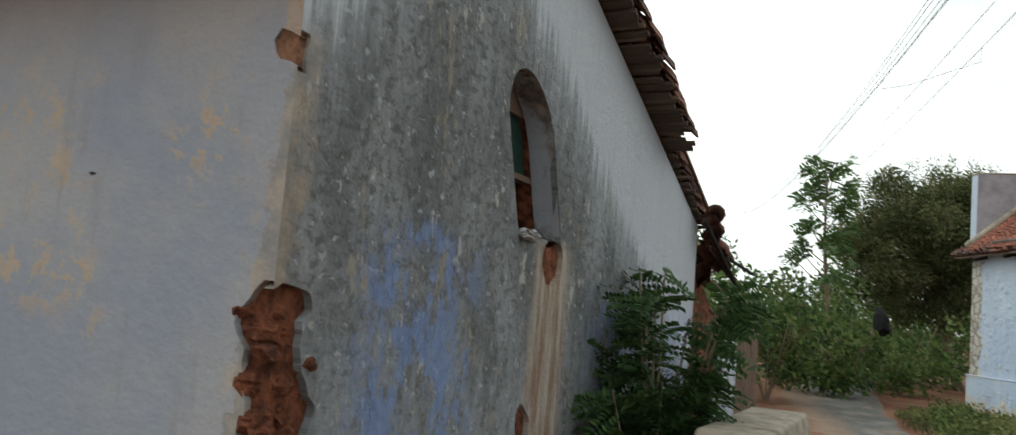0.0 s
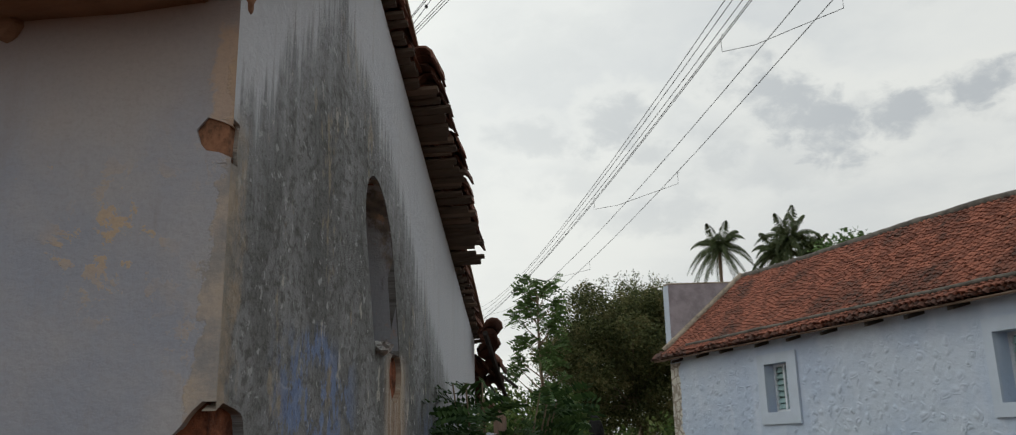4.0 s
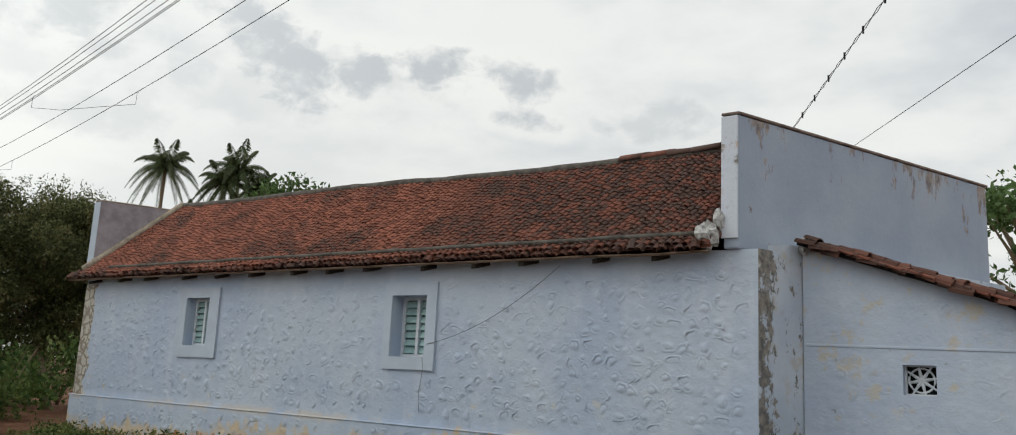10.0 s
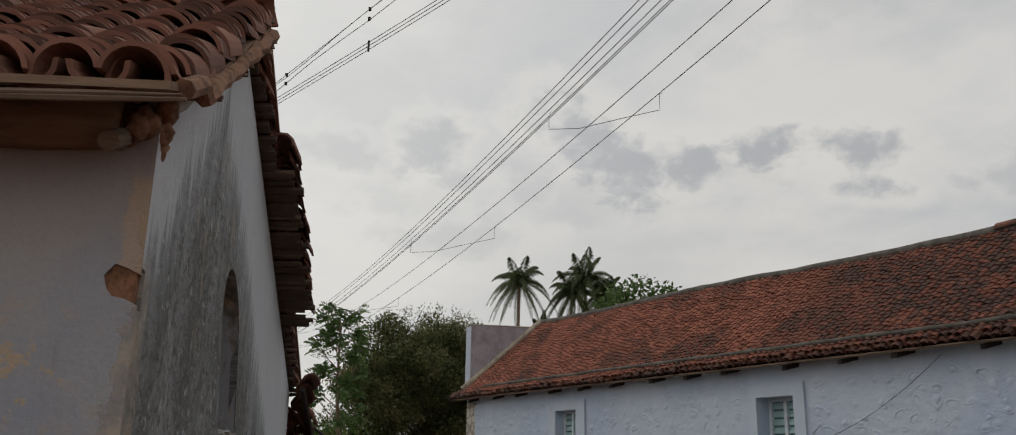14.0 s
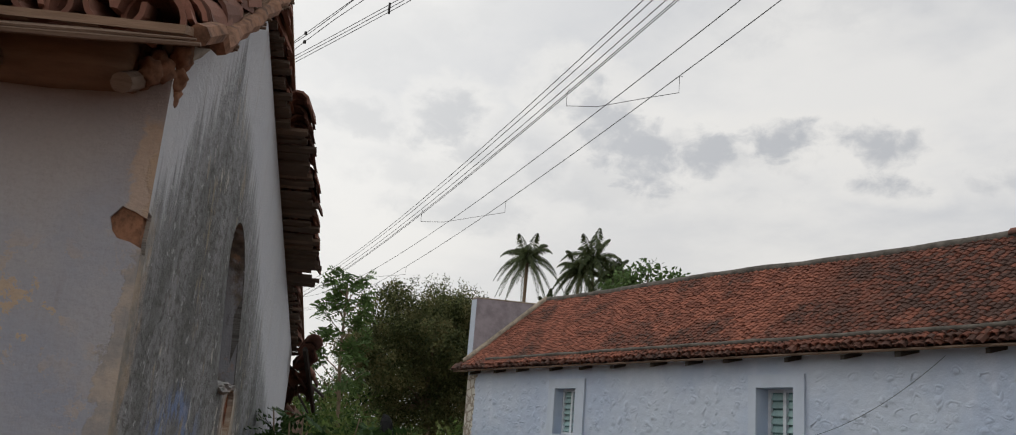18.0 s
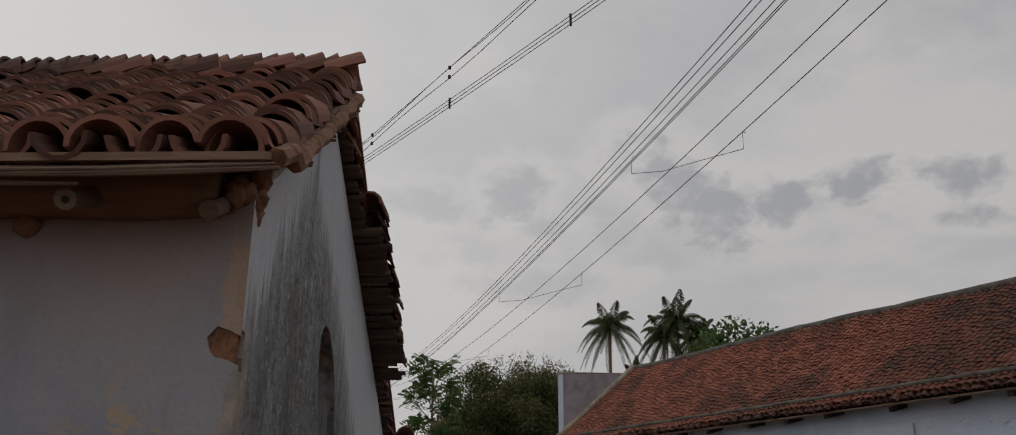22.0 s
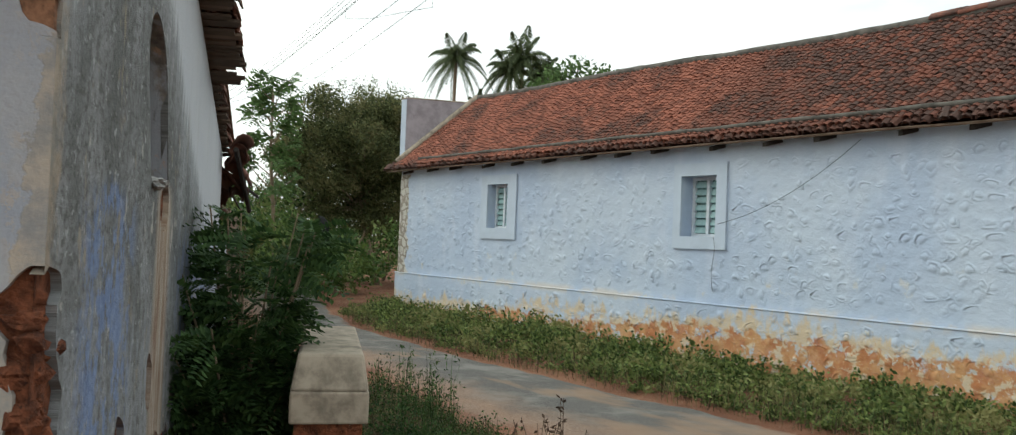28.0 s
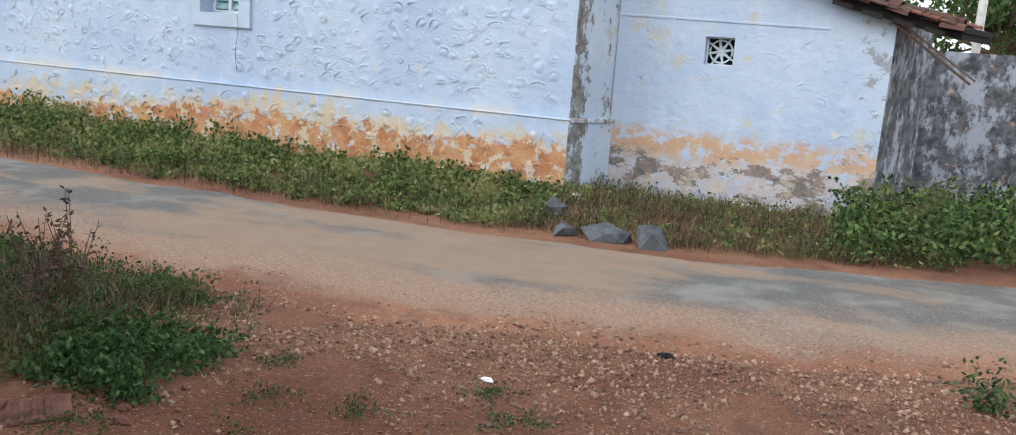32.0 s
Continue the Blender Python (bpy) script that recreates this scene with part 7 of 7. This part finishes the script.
litter("paper_scrap", -1.645, 3.775, M_LITTER, "crumpled white paper scrap on the earth", (0.035, 0.02, 0.012), 81)
litter("plastic_scrap", -0.993, 4.715, M_PLASTIC_DARK, "small black plastic scrap on the gravel", (0.05, 0.03, 0.02), 82)
litter("paper_scrap", -3.02, 9.04, M_LITTER, "crumpled white paper scrap among the weeds", (0.07, 0.05, 0.05), 83)
litter("paper_scrap", -4.2, 3.78, M_LITTER, "small white litter scrap among the weeds", (0.03, 0.02, 0.012), 84)
litter("clod", -2.318, 3.817, M_PEBBLE, "pale pebble on the red earth", (0.025, 0.02, 0.015), 85)

# red roof tiles left on the ground
M_RED = plain("pressed_red_clay", (0.155, 0.065, 0.046), 0.9, 0, 0.35, 9)
for k, (x, y, a) in enumerate(((-3.17, 2.20, 25), (-2.96, 2.36, 52), (-3.3, 2.06, 10))):
    ob = thing("flat_roof_tile", (x, y, ground_z(x, y)), "pressed red clay roof tile lying on the earth", "roof tile", "roof tiles on the ground")
    m = Matrix.Translation((x, y, ground_z(x, y) + 0.012)) @ Euler((radians(3), radians(-4), radians(a))).to_matrix().to_4x4()
    g = Geo().box((-0.13, -0.10, 0), (0.26, 0, 0), (0, 0.20, 0), (0, 0, 0.016))
    g.v = [tuple(m @ Vector(v)) for v in g.v]
    slab = part("slab", g, M_RED, ob)
    for o in (-0.09, -0.045, 0.0, 0.045, 0.09):
        r = Geo().box((o - 0.008, -0.095, 0.0165), (0.016, 0, 0), (0, 0.19, 0), (0, 0, 0.008))
        r.v = [tuple(m @ Vector(v)) for v in r.v]
        part("rib", r, M_RED, slab)
for k in range(12):
    x, y = -3.05 + q.gauss(0, 0.25), 2.32 + q.gauss(0, 0.14)
    litter("brick_bit", x, y, M_RED, "broken bit of red brick on the earth", (0.03 + 0.03 * q.random(), 0.025, 0.015), 90 + k)

# plastic pipe with an elbow
pipe = thing("water_pipe", (-2.78, 1.74, 0.0), "white plastic pipe ending in an elbow", "pipe")
a, b = Vector((-3.35, 1.02, 0.66)), Vector((-2.79, 1.73, 0.655))
part("tube", Geo().tube([a, b], 0.0115, 10), M_PIPE, pipe, smooth=True)
part("elbow", Geo().tube([b, b + (b - a).normalized() * 0.02 + Vector((0, 0, 0.008)), b + (b - a).normalized() * 0.035 + Vector((0, 0, -0.012)), b + (b - a).normalized() * 0.035 + Vector((0, 0, -0.045))], 0.016, 10), M_PIPE, pipe, smooth=True)
part("collar", Geo().tube([b - (b - a).normalized() * 0.10, b - (b - a).normalized() * 0.06], 0.0145, 10), M_PIPE, pipe)
part("riser", Geo().tube([a + Vector((0, 0, 0.0)), Vector((a.x, a.y, -0.05))], 0.017, 8), M_PIPE, pipe)

# black sheet hung in the shrubs, wood pile under the tree
hang = tagged(new("plastic_sheet", lump((0, 0, 0), (0.22, 0.16, 0.32), 95, 2, 0.7).mesh("plastic_sheet", M_PLASTIC_DARK)), "black plastic sheet caught in the shrubs", "plastic sheet")
hang.location = (-19.26, 8.82, 1.75)
for k in range(12):
    ob = tagged(new("stone", lump((0, 0, 0), (0.35, 0.28, 0.2), 110 + k, 1, 0.4).mesh("stone", M_ROCK if k % 2 else M_CLOD)), "rubble stone heaped by the lane", "stone", "rubble heap")
    ob.location = (-24.9 + q.gauss(0, 0.9), 11.4 + q.gauss(0, 0.4), 0.12)

# ---------- overhead wires ----------
lines = thing("overhead_lines", (-4.0, 3.7, 0), "overhead electric wires running along the lane", "wires")
WIRES = {"upper": (3.93, 5.22, 0.220, -0.022), "lower": (4.24, 5.29, 0.183, -0.0586), "mid": (4.44, 5.04, 0.228, -0.0226), "outer": (4.68, 5.01, 0.221, -0.040)}


def on_wire(key, s):
    """A point of a wire, s metres along the lane to the west; y, z and their slopes at its start."""
    y, z, dy, dz = WIRES[key]
    return Vector((-4.0 - s, y + dy * s, z + dz * s + 0.0025 * s * s))


for a, b, k, z in (("upper", "upper", 0, 0), ("upper", "lower", 0.35, 0.02), ("upper", "lower", 0.68, 0.0), ("lower", "lower", 0, 0.012), ("lower", "lower", 0, -0.012), ("mid", "mid", 0, 0), ("outer", "outer", 0, 0)):
    pts = [on_wire(a, s).lerp(on_wire(b, s), k) + Vector((0, 0, z)) for s in steps(-13.0, 34.0, 1.5)]
    part("wire", Geo().tube(pts, 0.0042, 5, False), M_WIRE, lines)
for p, q in ((2.9, 1.5), (8.0, 6.0), (13.9, 11.8), (22.0, 20.0)):
    a, b = on_wire("lower", p), on_wire("outer", q)
    drop = Vector((0, 0, -0.16))
    part("spacer", Geo().tube([a + Vector((0.03, 0.0, 0.05)), a, a + drop * 0.8, (a + drop).lerp(b + drop, 0.3) + drop * 0.15, (a + drop).lerp(b + drop, 0.7) + drop * 0.05, b + drop, b, b + Vector((0.04, 0, -0.02))], 0.0032, 5, False), M_WIRE, lines)

service = thing("service_lines", (-3.8, 1.5, 0), "twisted service wires passing over the old house", "wires")
for x, y, z, way, sway, offs in ((-3.619, 1.446, 3.828, (0.72, 0.147, 0.093), 0.010, ((0, 0), (0.0, -0.008), (0, -0.052))), (-3.612, 1.448, 3.636, (0.85, 0.174, 0.030), 0.0, ((0, 0.012), (0, -0.008), (0, -0.028)))):
    d = Vector(way).normalized()
    for k, (a, b) in enumerate(offs):
        pts = [Vector((x, y + a, z + b + sway * math.sin(t * 5.1 + k * 2) * (k > 0) + 0.006 * t * t)) + d * t for t in steps(-9, 8, 0.25)]
        part("wire", Geo().tube(pts, 0.0022, 4, False), M_WIRE, service)
    for t in ((-0.78, 0.0, 1.9) if sway else (0.0, 0.90, 2.2)):
        p = Vector((x, y, z + 0.006 * t * t)) + d * t
        for low, high, r in (((-0.008, 0.008, 0.008), (-0.060, -0.044, 0.008)) if sway else ((-0.036, 0.020, 0.006),)):
            part("tie", Geo().tube([p + Vector((0, 0, low)), p + Vector((0, 0, high))], r, 6), M_WIRE, service)
rear = thing("rear_lines", (-6.0, 21.0, 0), "overhead wires beyond the blue house", "wires")
for (a, b) in (((-2.69, 13.84, 7.85), (-6.57, 21.1, 7.9)), ((-1.37, 14.03, 6.64), (-5.39, 21.43, 7.31))):
    a, b = Vector(a), Vector(b)
    for k in range(2 if a.z > 7 else 1):
        pts = [a.lerp(b, t) + Vector((0, 0, 0.035 * math.sin(t * 40 + k * 3.1) * (a.z > 7))) for t in steps(-2.0, 4.0, 0.04)]
        part("wire", Geo().tube(pts, 0.008, 4, False), M_WIRE, rear)
    if a.z > 7:
        for t in steps(-0.4, 1.0, 0.16):
            p = a.lerp(b, t)
            part("tie", Geo().tube([p + Vector((0, 0, -0.07)), p + Vector((0, 0, 0.07))], 0.02, 6), M_WIRE, rear)
# lamp post beyond the compound wall
post = thing("street_pole", (1.06, 16.0, 0), "pale round street pole behind the compound wall", "pole")
part("shaft", Geo().tube([(1.08, 16.0, -0.1), (1.03, 16.0, 5.5)], [0.075, 0.06], 10), M_PIPE, post, smooth=True)
